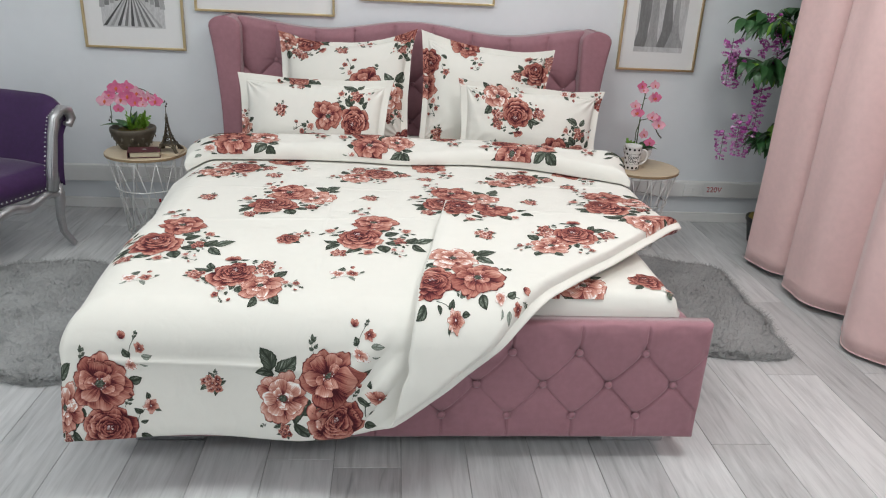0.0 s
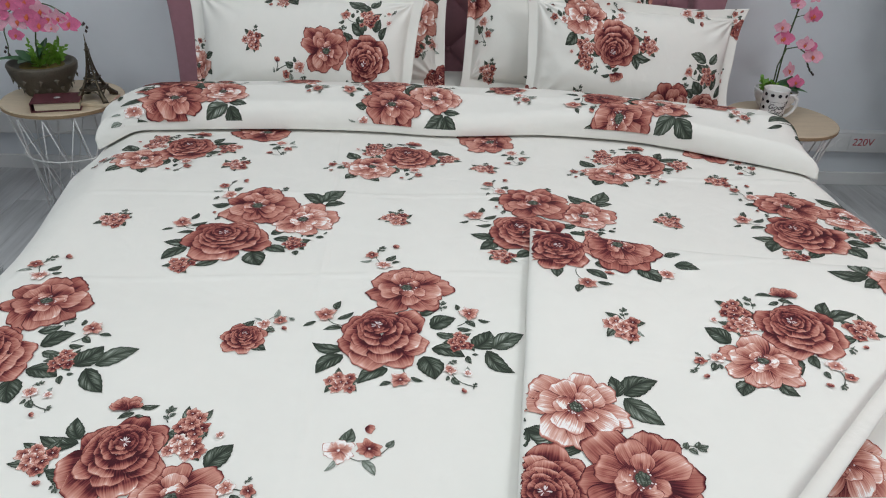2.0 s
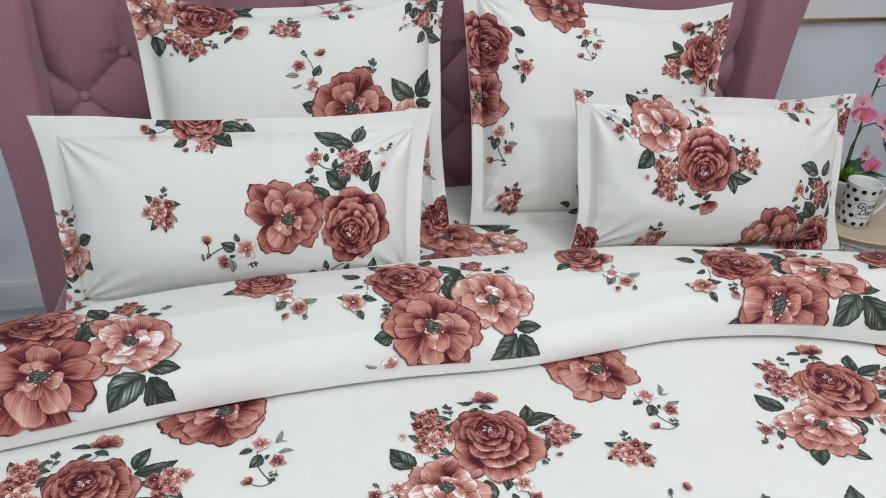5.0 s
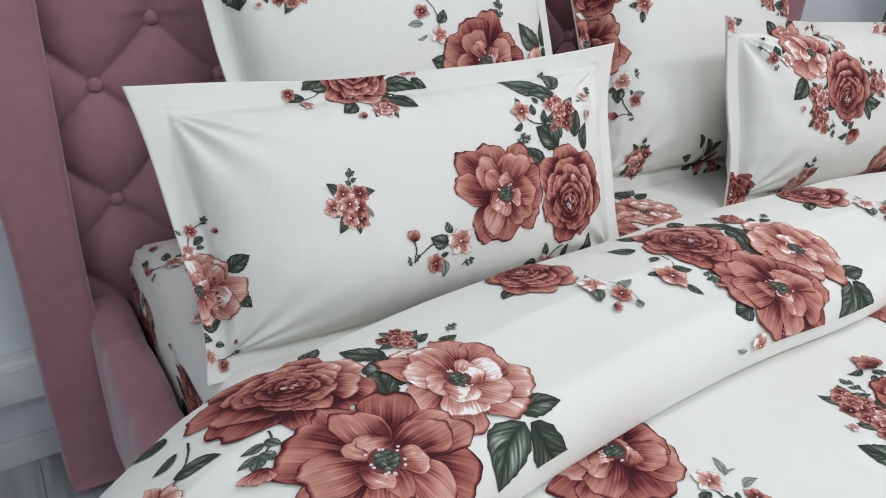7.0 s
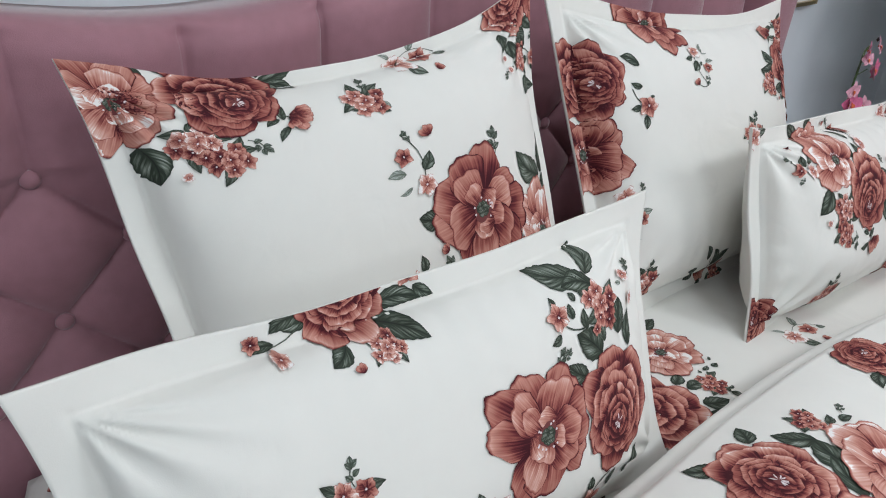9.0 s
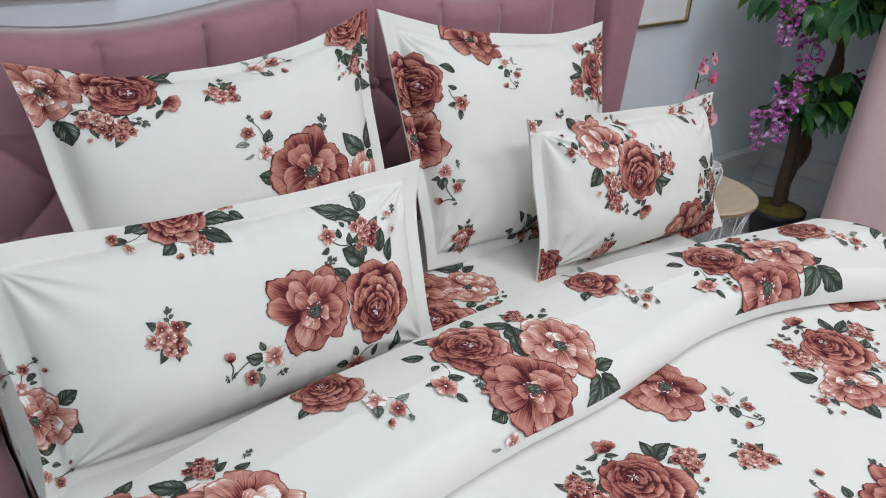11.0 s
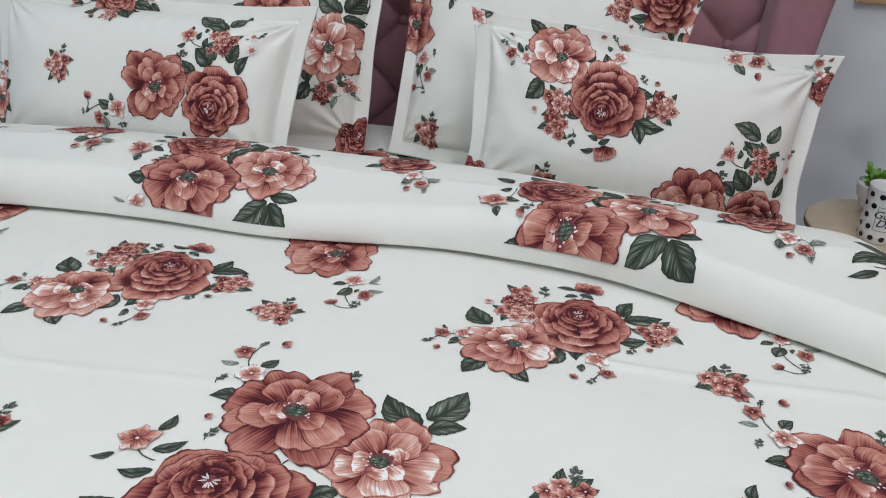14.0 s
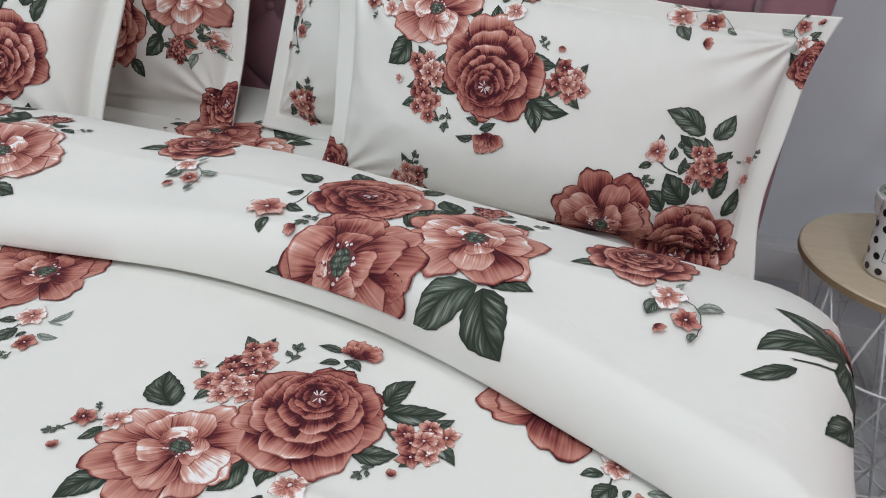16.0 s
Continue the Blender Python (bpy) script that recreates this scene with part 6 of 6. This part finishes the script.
def build_wisteria():
    """A potted silk wisteria tree: twisted trunks, leafy sprays and hanging flower clusters."""
    g = random.Random(21)
    px, py = 2.22, 3.88
    th = thing("wisteria_tree", "artificial wisteria tree with purple flower clusters in a black pot", "potted tree", (px, py, 0))
    th.scale = (1, 1, 0.95)
    v, f = lathe([(0.085, 0.0005), (0.088, 0.004), (0.112, 0.14), (0.118, 0.143), (0.118, 0.165), (0.110, 0.165), (0.105, 0.145), (0.0005, 0.14)], 40, False)
    part("pot", mesh_from("pot", v, f), M_POTBLACK, th, "black plastic pot")
    v, f = lathe([(0.106, 0.150), (0.09, 0.168), (0.05, 0.178), (0.0005, 0.182)], 30, False)
    part("moss", mesh_from("moss", [(a * (1 + 0.08 * g.random()), b * (1 + 0.08 * g.random()), c + 0.012 * g.random()) for a, b, c in v], f), M_MOSS, th, "dry yellow moss")
    main = [(0.03, 0, 0.16), (0.02, 0.01, 0.28), (0.07, 0.0, 0.42), (0.075, 0.0, 0.56), (0.10, 0.0, 0.70), (0.15, -0.01, 0.84), (0.13, 0, 0.98), (0.08, 0.0, 1.12), (0.06, 0.0, 1.30), (0.10, 0.0, 1.48), (0.08, 0, 1.6)]
    stub = [(-0.01, 0.0, 0.16), (-0.03, 0.0, 0.30), (-0.025, 0, 0.42), (-0.045, 0.0, 0.56), (-0.06, 0, 0.62)]

    def smooth_line(pts, n=40):
        p = np.array(pts, float)
        s = np.linspace(0, len(p) - 1, n)
        out = np.stack([np.interp(s, np.arange(len(p)), p[:, k]) for k in range(3)], 1)
        for _ in range(3):
            out[1:-1] = (out[:-2] + 2 * out[1:-1] + out[2:]) / 4
        return out

    m = smooth_line(main, 60)
    part("trunk", mesh_from("trunk", *tube(m, np.linspace(0.024, 0.012, 60), 10)), M_BARK, th)
    part("trunk", mesh_from("trunk", *tube(smooth_line(stub), np.linspace(0.026, 0.020, 40), 10)), M_BARK, th)
    tw = [(q[0] + 0.027 * math.cos(k * 0.42), q[1] + 0.027 * math.sin(k * 0.42), q[2]) for k, q in enumerate(m)]
    part("twisted_vine", mesh_from("twisted_vine", *tube(tw[:56], np.linspace(0.012, 0.007, 56), 8)), M_BARK, th)

    def spray(at, n, reach, up):
        """A twig with a fan of leaflets."""
        for _ in range(n):
            yaw, el = g.random() * 360, up + 50 * (g.random() - 0.5)
            base = pose(*at, 0, 0, yaw) @ pose(0, 0, 0, 0, -el, 0)
            ln = reach * (0.5 + 0.6 * g.random())
            end = [(0, 0, 0), (ln * 0.5, 0, 0.02), (ln, 0, 0.0)]
            part("twig", mesh_from("twig", *moved(tube(end, 0.0022, 5), base)), M_STEM, th)
            for j in range(11):
                t = 0.2 + 0.8 * j / 10
                s = 1 if j % 2 else -1
                lf = blade(0.088 * (0.75 + 0.5 * g.random()), 0.020 + 0.008 * g.random(), 0.35 + 0.5 * g.random(), 0.3, 6)
                mm = base @ pose(ln * t, 0, 0.01, 30 * (g.random() - 0.5), 10 + 25 * g.random(), s * (35 + 35 * g.random()))
                part("leaf", mesh_from("leaf", *moved(lf, mm)), M_LIME if g.random() < 0.17 else M_GREEN, th)

    def raceme(at, length, n):
        """A hanging cluster of small flowers, fuller at its top."""
        shapes = [[], [], []]
        for k in range(n):
            t = k / n
            r = 0.036 * (1 - 0.75 * t) + 0.006
            a = g.random() * 6.283
            p = (at[0] + r * math.cos(a), at[1] + r * math.sin(a), at[2] - length * t)
            c = 2 if g.random() < 0.25 else (1 if g.random() < 0.5 else 0)
            for q in range(3):
                shapes[c].append(moved(blade(0.020 * (1 - 0.4 * t), 0.009 * (1 - 0.3 * t), 0.4, 0.6, 4), pose(*p, 360 * g.random(), 60 * (g.random() - 0.5), math.degrees(a) + 80 * (q - 1))))
        stem = part("flower_cluster", mesh_from("flower_cluster", *tube([at, (at[0], at[1], at[2] - length)], 0.0016, 5)), M_STEM, th, "hanging purple flower cluster")
        for c in range(3):
            if shapes[c]:
                tagged(part("petals", mesh_from("petals", *joined(*shapes[c])), M_WIST[c], stem), kind="stuff")

    for at, n, reach, up in (((-0.07, -0.02, 0.64), 13, 0.20, 12), ((0.09, -0.02, 0.66), 5, 0.17, 20), ((0.02, -0.01, 0.74), 3, 0.14, 10), ((0.10, 0.0, 1.06), 7, 0.24, 10), ((0.06, 0.0, 1.2), 7, 0.26, 15), ((-0.18, -0.03, 1.08), 11, 0.24, 0), ((0.10, 0.0, 1.38), 6, 0.26, 20), ((0.22, -0.05, 1.16), 4, 0.2, 0), ((0.08, 0.0, 1.58), 6, 0.24, 40), ((-0.18, -0.02, 1.28), 10, 0.24, 15)):
        spray(at, n, reach, up)
    for at, ln, n in (((-0.42, -0.03, 1.22), 0.26, 60), ((-0.36, 0.0, 1.16), 0.22, 45), ((-0.25, -0.04, 1.36), 0.24, 55), ((-0.18, -0.06, 1.30), 0.22, 50), ((-0.22, -0.05, 0.97), 0.26, 55), ((-0.30, -0.04, 0.80), 0.24, 55), ((-0.24, -0.02, 0.73), 0.18, 45), ((-0.36, 0.0, 0.70), 0.18, 35), ((0.24, -0.10, 0.78), 0.22, 60), ((0.32, -0.05, 1.22), 0.22, 50), ((0.28, -0.10, 1.14), 0.18, 40)):
        raceme(at, ln, n)


build_wisteria()


# ---- armchair ----
def build_armchair():
    """A purple velvet salon chair with a silver carved frame; its rear corner stands nearest the bed."""
    th = thing("armchair", "purple velvet armchair with carved silver frame and studs", "armchair", (-1.665, 3.60, 0))
    th.rotation_euler, th.scale = (0, 0, radians(-21)), (1, 1, 0.95)
    W, D = 0.78, 0.62     # local: x runs away from the bed (negative), y towards the room (negative)

    # seat
    xs, ys = np.linspace(-W, 0.0, 30), np.linspace(-D, 0.02, 26)

    def seat(x, y, side):
        e = np.minimum(np.minimum(x - xs[0], xs[-1] - x), np.minimum(y - ys[0], ys[-1] - y))
        k = np.sqrt(np.clip(1 - (1 - np.clip(e / 0.05, 0, 1)) ** 2, 0, 1))
        top = 0.415 + 0.045 * k + 0.006 * waves(x, y, 14, 77)
        return np.stack([x, y, np.where(side > 0, top, 0.325 + 0 * x)], -1)

    part("seat", sheet_solid("seat", seat, xs, ys), M_PURPLE, th)
    # rolled back rest
    n = 40
    rows = []
    for i in range(n):
        x = -W + W * i / (n - 1)
        k = min(1.0, (W - abs(x + W / 2) * 2) / 0.22 + 0.001)
        top = 0.805 - 0.10 * (1 - math.sqrt(max(0, 1 - (1 - min(1, k)) ** 2)))
        prof = [(-0.02, 0.42), (0.0, 0.55), (0.03, 0.68), (0.055, top - 0.04), (0.085, top), (0.11, top - 0.01), (0.122, top - 0.05), (0.085, 0.6), (0.055, 0.42), (0.05, 0.33)]
        rows.append([(x, y, z) for y, z in prof])
    verts = [p for r in rows for p in r]
    m = len(rows[0])
    faces = grid_faces(n, m) + [tuple(range(m))[::-1], tuple((n - 1) * m + k for k in range(m))]
    part("backrest", mesh_from("backrest", verts, faces), M_PURPLE, th)
    # carved posts with a scroll at the top, one at each end of the back
    for x in (0.012, -W - 0.012):
        pts = [(x, -0.045, 0.33), (x, -0.035, 0.42), (x, -0.015, 0.52), (x, 0.005, 0.62), (x, 0.03, 0.70), (x, 0.075, 0.735), (x, 0.12, 0.72), (x, 0.135, 0.68), (x, 0.115, 0.65), (x, 0.09, 0.66)]
        post = part("post", mesh_from("post", *tube(pts, [0.030, 0.026, 0.024, 0.023, 0.024, 0.026, 0.026, 0.024, 0.020, 0.012], 12)), M_SILVER, th, "silver carved scroll post")
        groove = [(x + 0.020, p[1] - 0.016, p[2]) for p in pts[:6]]
        part("moulding", mesh_from("moulding", *tube(groove, 0.006, 6)), M_SILVER, post)
        for k in range(22):
            t = k / 21 * 5
            i = min(4, int(t))
            a, b = Vector(pts[i]), Vector(pts[i + 1])
            p = a.lerp(b, t - i)
            stud = part("stud", STUD, M_CHROME, post)
            stud.location = (p.x - math.copysign(0.018, p.x + W / 2), p.y - 0.026, p.z)
    # apron rails under the seat, with studs above them
    for a, b in (((0.005, 0.02), (0.005, -D)), ((0.0, -D - 0.005), (-W, -D - 0.005)), ((-W - 0.005, 0.02), (-W - 0.005, -D))):
        pts = [(a[0] + (b[0] - a[0]) * t, a[1] + (b[1] - a[1]) * t, 0.312 - 0.022 * math.sin(math.pi * t) * (1 if t else 1) - 0.012 * math.cos(6 * math.pi * t)) for t in np.linspace(0, 1, 24)]
        rail = part("apron_rail", mesh_from("apron_rail", *tube(pts, [0.016 + 0.012 * abs(math.sin(math.pi * t)) for t in np.linspace(0, 1, 24)], 10)), M_SILVER, th, "silver carved apron")
        for k in range(26):
            t = k / 25
            stud = part("stud", STUD, M_CHROME, rail)
            off = (0.012 if a[0] == b[0] and a[0] > -0.3 else -0.012 if a[0] == b[0] else 0, -0.012 if a[0] != b[0] else 0)
            stud.location = (a[0] + (b[0] - a[0]) * t + off[0] * 0.3, a[1] + (b[1] - a[1]) * t + off[1] * 0.3, 0.347)
    for x, y, sx, sy in ((-0.01, -0.005, 1, 1), (-W + 0.01, -0.005, -1, 1), (-0.02, -D + 0.02, 1, -1), (-W + 0.02, -D + 0.02, -1, -1)):
        pts = [(x, y, 0.345), (x + 0.012 * sx, y + 0.006 * sy, 0.27), (x + 0.008 * sx, y, 0.18), (x + 0.012 * sx, y + 0.004 * sy, 0.09), (x + 0.045 * sx, y + 0.02 * sy, 0.022), (x + 0.055 * sx, y + 0.025 * sy, 0.014)]
        leg = part("leg", mesh_from("leg", *tube(pts, [0.034, 0.026, 0.018, 0.015, 0.017, 0.013], 12)), M_SILVER, th, "silver cabriole leg")
        for dx in (-0.009, 0.009):
            part("moulding", mesh_from("moulding", *tube([(p[0] + dx, p[1] - 0.017 + 0.06 * max(0, 0.1 - p[2]), p[2]) for p in pts[:5]], 0.004, 6)), M_SILVER, leg)


v_, f_ = lathe([(0.0055, -0.002), (0.0050, 0.002), (0.0025, 0.0045), (0.0002, 0.005)], 8)
STUD = mesh_from("stud", [(a, -c, b) for a, b, c in v_], f_)
STUD.materials.append(M_CHROME)
build_armchair()


# ---- curtain ----
def build_curtain():
    th = thing("curtain", "long blush pink curtain hanging in deep soft folds", "curtain", (2.1, 2.6, 0))
    y0, y1, n, m = 1.0, 3.60, 220, 40
    verts = []
    for i in range(n):
        t = i / (n - 1)
        y = y1 + (y0 - y1) * t
        for j in range(m):
            s = j / (m - 1)
            z = 0.028 + 2.68 * s + 0.012 * math.sin(9 * t)
            open_ = 1 - 0.25 * s
            x = 2.03 - 0.085 * open_ * math.sin(2 * math.pi * (y1 - y) / 0.47 + 0.9 * math.sin(5 * t) - 0.5) - 0.022 * math.sin(2 * math.pi * (y1 - y) / 0.21 + 2 * t)
            yy = y + 0.045 * open_ * math.sin(2 * math.pi * (y1 - y) / 0.47 + 1.2) + 0.035 * (1 - s) * math.sin(7 * t)
            x += 0.004 * float(waves(y, z, 6, 15))
            verts.append((x, yy, z))
    fr = grid_faces(n, m)
    me = mesh_from("panel", verts, fr)
    ob = part("panel", me, M_CURTAIN, th)
    so = ob.modifiers.new("thickness", "SOLIDIFY")
    so.thickness, so.offset = 0.003, 1
    hem = [Vector(verts[i * m]) + Vector((-0.002, 0, 0.0)) for i in range(n)]
    part("hem", mesh_from("hem", *tube(hem, 0.0035, 6)), M_CURTAIN, th)
    part("rail", box(1.99, 2.07, 0.9, 3.9, 2.72, 2.76, 0.004), M_TRIM, th, "white ceiling curtain rail")
    for ob in th.children:
        ob.matrix_local = Matrix.Translation((-2.1, -2.6, 0))


build_curtain()


# ---- rugs ----
M_RUG = mat("grey_shag", (0.345, 0.35, 0.35), 0.95, sheen=0.3, vary=0.14, scale=7, bump=1.0, bump_scale=160)


def build_rug(cx, cy, hx, hy, seed, label):
    th = thing("rug", label, "rug", (cx, cy, 0), "grey shaggy rugs")
    g = np.random.RandomState(seed)
    n, rings = 120, 14
    ph = g.rand(6) * 6.28

    def outline(a):
        r = 1 / (np.abs(np.cos(a)) ** 5 + np.abs(np.sin(a)) ** 5) ** 0.2
        r = r * (0.90 + 0.035 * np.sin(5 * a + ph[0]) + 0.03 * np.sin(8 * a + ph[1]) + 0.02 * np.sin(13 * a + ph[2]))
        return r

    verts = [(0, 0, 0.024)]
    for k in range(1, rings + 1):
        t = k / rings
        for i in range(n):
            a = 2 * math.pi * i / n
            r = outline(a) * t
            z = 0.024 * math.sqrt(max(0, 1 - (max(0, t - 0.93) / 0.07) ** 2)) + 0.003 * float(waves(r * math.cos(a) * hx, r * math.sin(a) * hy, 20, seed)) * (t < 0.97)
            verts.append((hx * r * math.cos(a), hy * r * math.sin(a), max(0.001, z)))
    faces = [(0, 1 + i, 1 + (i + 1) % n) for i in range(n)]
    for k in range(rings - 1):
        for i in range(n):
            a, b = 1 + k * n, 1 + (k + 1) * n
            faces.append((a + i, b + i, b + (i + 1) % n, a + (i + 1) % n))
    part("base", mesh_from("base", verts, faces), M_RUG, th)
    cnt = 15000
    a, t = g.rand(cnt) * 6.283, np.sqrt(g.rand(cnt))
    t = np.where(g.rand(cnt) < 0.22, 0.95 + 0.06 * g.rand(cnt), t)
    r = outline(a) * t
    x, y = hx * r * np.cos(a), hy * r * np.sin(a)
    z = np.where(t < 0.95, 0.021, 0.021 * np.clip((1.01 - t) / 0.06, 0, 1))
    d = g.rand(cnt) * 6.283
    ln, w = 0.016 + 0.016 * g.rand(cnt), 0.0022
    lean = 0.6 + 0.8 * g.rand(cnt)
    p0 = np.stack([x - w * np.sin(d), y + w * np.cos(d), z], 1)
    p1 = np.stack([x + w * np.sin(d), y - w * np.cos(d), z], 1)
    p2 = np.stack([x + ln * lean * np.cos(d), y + ln * lean * np.sin(d), z + ln * 0.6], 1)
    vv = np.stack([p0, p1, p2], 1).reshape(-1, 3)
    pile = part("shag", mesh_from("shag", vv, [(3 * k, 3 * k + 1, 3 * k + 2) for k in range(cnt)]), M_RUG, th)
    tagged(pile, kind="stuff")


build_rug(1.20, 3.04, 0.60, 0.60, 4, "grey shaggy rug with wavy edge beside the bed")
build_rug(-1.42, 2.81, 0.66, 0.60, 8, "grey shaggy rug with wavy edge, in front of the armchair")


# ---- ceiling lights ----
M_GLOW = bpy.data.materials.new("lit_diffuser")
M_GLOW.use_nodes = True
M_GLOW.node_tree.nodes["Principled BSDF"].inputs["Emission Color"].default_value = (1, 0.985, 0.97, 1)
M_GLOW.node_tree.nodes["Principled BSDF"].inputs["Emission Strength"].default_value = 1.5
for lx, ly in PANELS:
    th = thing("ceiling_light", "square white ceiling light panel, lit", "ceiling light", (lx, ly, ROOM["z1"]), "ceiling light panels")
    part("diffuser", box(-0.28, 0.28, -0.28, 0.28, -0.018, -0.002), M_GLOW, th)
    for bx in ((-0.3, 0.3, 0.282, 0.3), (-0.3, 0.3, -0.3, -0.282), (-0.3, -0.282, -0.281, 0.281), (0.282, 0.3, -0.281, 0.281)):
        part("frame", box(*bx, -0.022, -0.001), M_TRIM, th)


# ---- floor planks ----
def plank_material():
    m = mat("grey_oak_plank", (0.50, 0.51, 0.52), 0.36)
    n, l = m.node_tree.nodes, m.node_tree.links
    b = n["Principled BSDF"]
    info, co = n.new("ShaderNodeObjectInfo"), n.new("ShaderNodeTexCoord")
    off, add = n.new("ShaderNodeVectorMath"), n.new("ShaderNodeVectorMath")
    off.operation, add.operation = "SCALE", "ADD"
    off.inputs[0].default_value = (31.0, 17.0, 7.0)
    l.new(info.outputs["Random"], off.inputs["Scale"])
    l.new(co.outputs["Object"], add.inputs[0])
    l.new(off.outputs[0], add.inputs[1])

    def tex(scale, detail, stretch, dist=0.0):
        mp, t = n.new("ShaderNodeMapping"), n.new("ShaderNodeTexNoise")
        mp.inputs["Scale"].default_value = stretch
        t.inputs["Scale"].default_value, t.inputs["Detail"].default_value, t.inputs["Distortion"].default_value = scale, detail, dist
        l.new(add.outputs[0], mp.inputs[0])
        l.new(mp.outputs[0], t.inputs["Vector"])
        return t.outputs[0]

    grain, blotch, fine = tex(5.0, 5, (6, 0.55, 1), 1.2), tex(2.0, 4, (1.6, 0.7, 1), 0.6), tex(40.0, 3, (6, 0.35, 1))
    ramp = n.new("ShaderNodeValToRGB")
    e = ramp.color_ramp.elements
    e[0].position, e[0].color = 0.30, (0.27, 0.27, 0.275, 1)
    e[1].position, e[1].color = 0.62, (0.64, 0.645, 0.65, 1)
    k = e.new(0.45)
    k.color = (0.50, 0.505, 0.51, 1)
    mix = n.new("ShaderNodeMath")
    mix.operation = "MULTIPLY_ADD"
    l.new(grain, mix.inputs[0])
    mix.inputs[1].default_value = 0.55
    m2 = n.new("ShaderNodeMath")
    m2.operation = "MULTIPLY_ADD"
    l.new(blotch, m2.inputs[0])
    m2.inputs[1].default_value = 0.35
    m3 = n.new("ShaderNodeMath")
    m3.operation = "MULTIPLY_ADD"
    l.new(fine, m3.inputs[0])
    m3.inputs[1].default_value, m3.inputs[2].default_value = 0.16, 0.0
    l.new(m3.outputs[0], m2.inputs[2])
    l.new(m2.outputs[0], mix.inputs[2])
    l.new(mix.outputs[0], ramp.inputs[0])
    rr, sc = n.new("ShaderNodeMapRange"), n.new("ShaderNodeVectorMath")
    rr.inputs[3].default_value, rr.inputs[4].default_value = 0.86, 1.12
    sc.operation = "SCALE"
    l.new(info.outputs["Random"], rr.inputs[0])
    l.new(ramp.outputs[0], sc.inputs[0])
    l.new(rr.outputs[0], sc.inputs["Scale"])
    l.new(sc.outputs[0], b.inputs["Base Color"])
    bp = n.new("ShaderNodeBump")
    bp.inputs["Strength"].default_value, bp.inputs["Distance"].default_value = 0.12, 0.001
    l.new(grain, bp.inputs["Height"])
    l.new(bp.outputs[0], b.inputs["Normal"])
    return m


def build_planks():
    pw, pl, g = 0.207, 1.29, 0.0014
    m = plank_material()
    bm = box(g / 2, pw - g / 2, g / 2, pl - g / 2, -0.004, 0.0, 0.0012, 1)
    me = bpy.data.meshes.new("plank")
    bm.to_mesh(me)
    bm.free()
    me.materials.append(m)
    rng = random.Random(5)
    floor = bpy.data.objects["floor"]
    cuts = {}

    def piece(a, b):
        """A plank cut to length at the room's ends."""
        key = (round(a, 3), round(b, 3))
        if key not in cuts:
            q = box(g / 2, pw - g / 2, g / 2, b - a - g / 2, -0.004, 0.0, 0.0012, 1)
            cuts[key] = bpy.data.meshes.new("plank")
            q.to_mesh(cuts[key])
            q.free()
            cuts[key].materials.append(m)
        return cuts[key]

    x = 0.674 - 19 * pw
    while x < ROOM["x1"]:
        start = -2.6 - pl * rng.random()
        if abs(x - 1.088) < 0.05:
            start = 1.935 - 4 * pl
        y = start
        while y < ROOM["y1"]:
            a, b = max(y, ROOM["y0"]), min(y + pl, ROOM["y1"])
            if b - a > 0.05 and x > ROOM["x0"] - 0.01 and x + pw < ROOM["x1"] + 0.25:
                ob = new("plank", me if b - a > pl - 1e-6 else piece(a, b))
                ob.parent = floor
                ob.location = (x, a, 0)
            y += pl
        x += pw


build_planks()
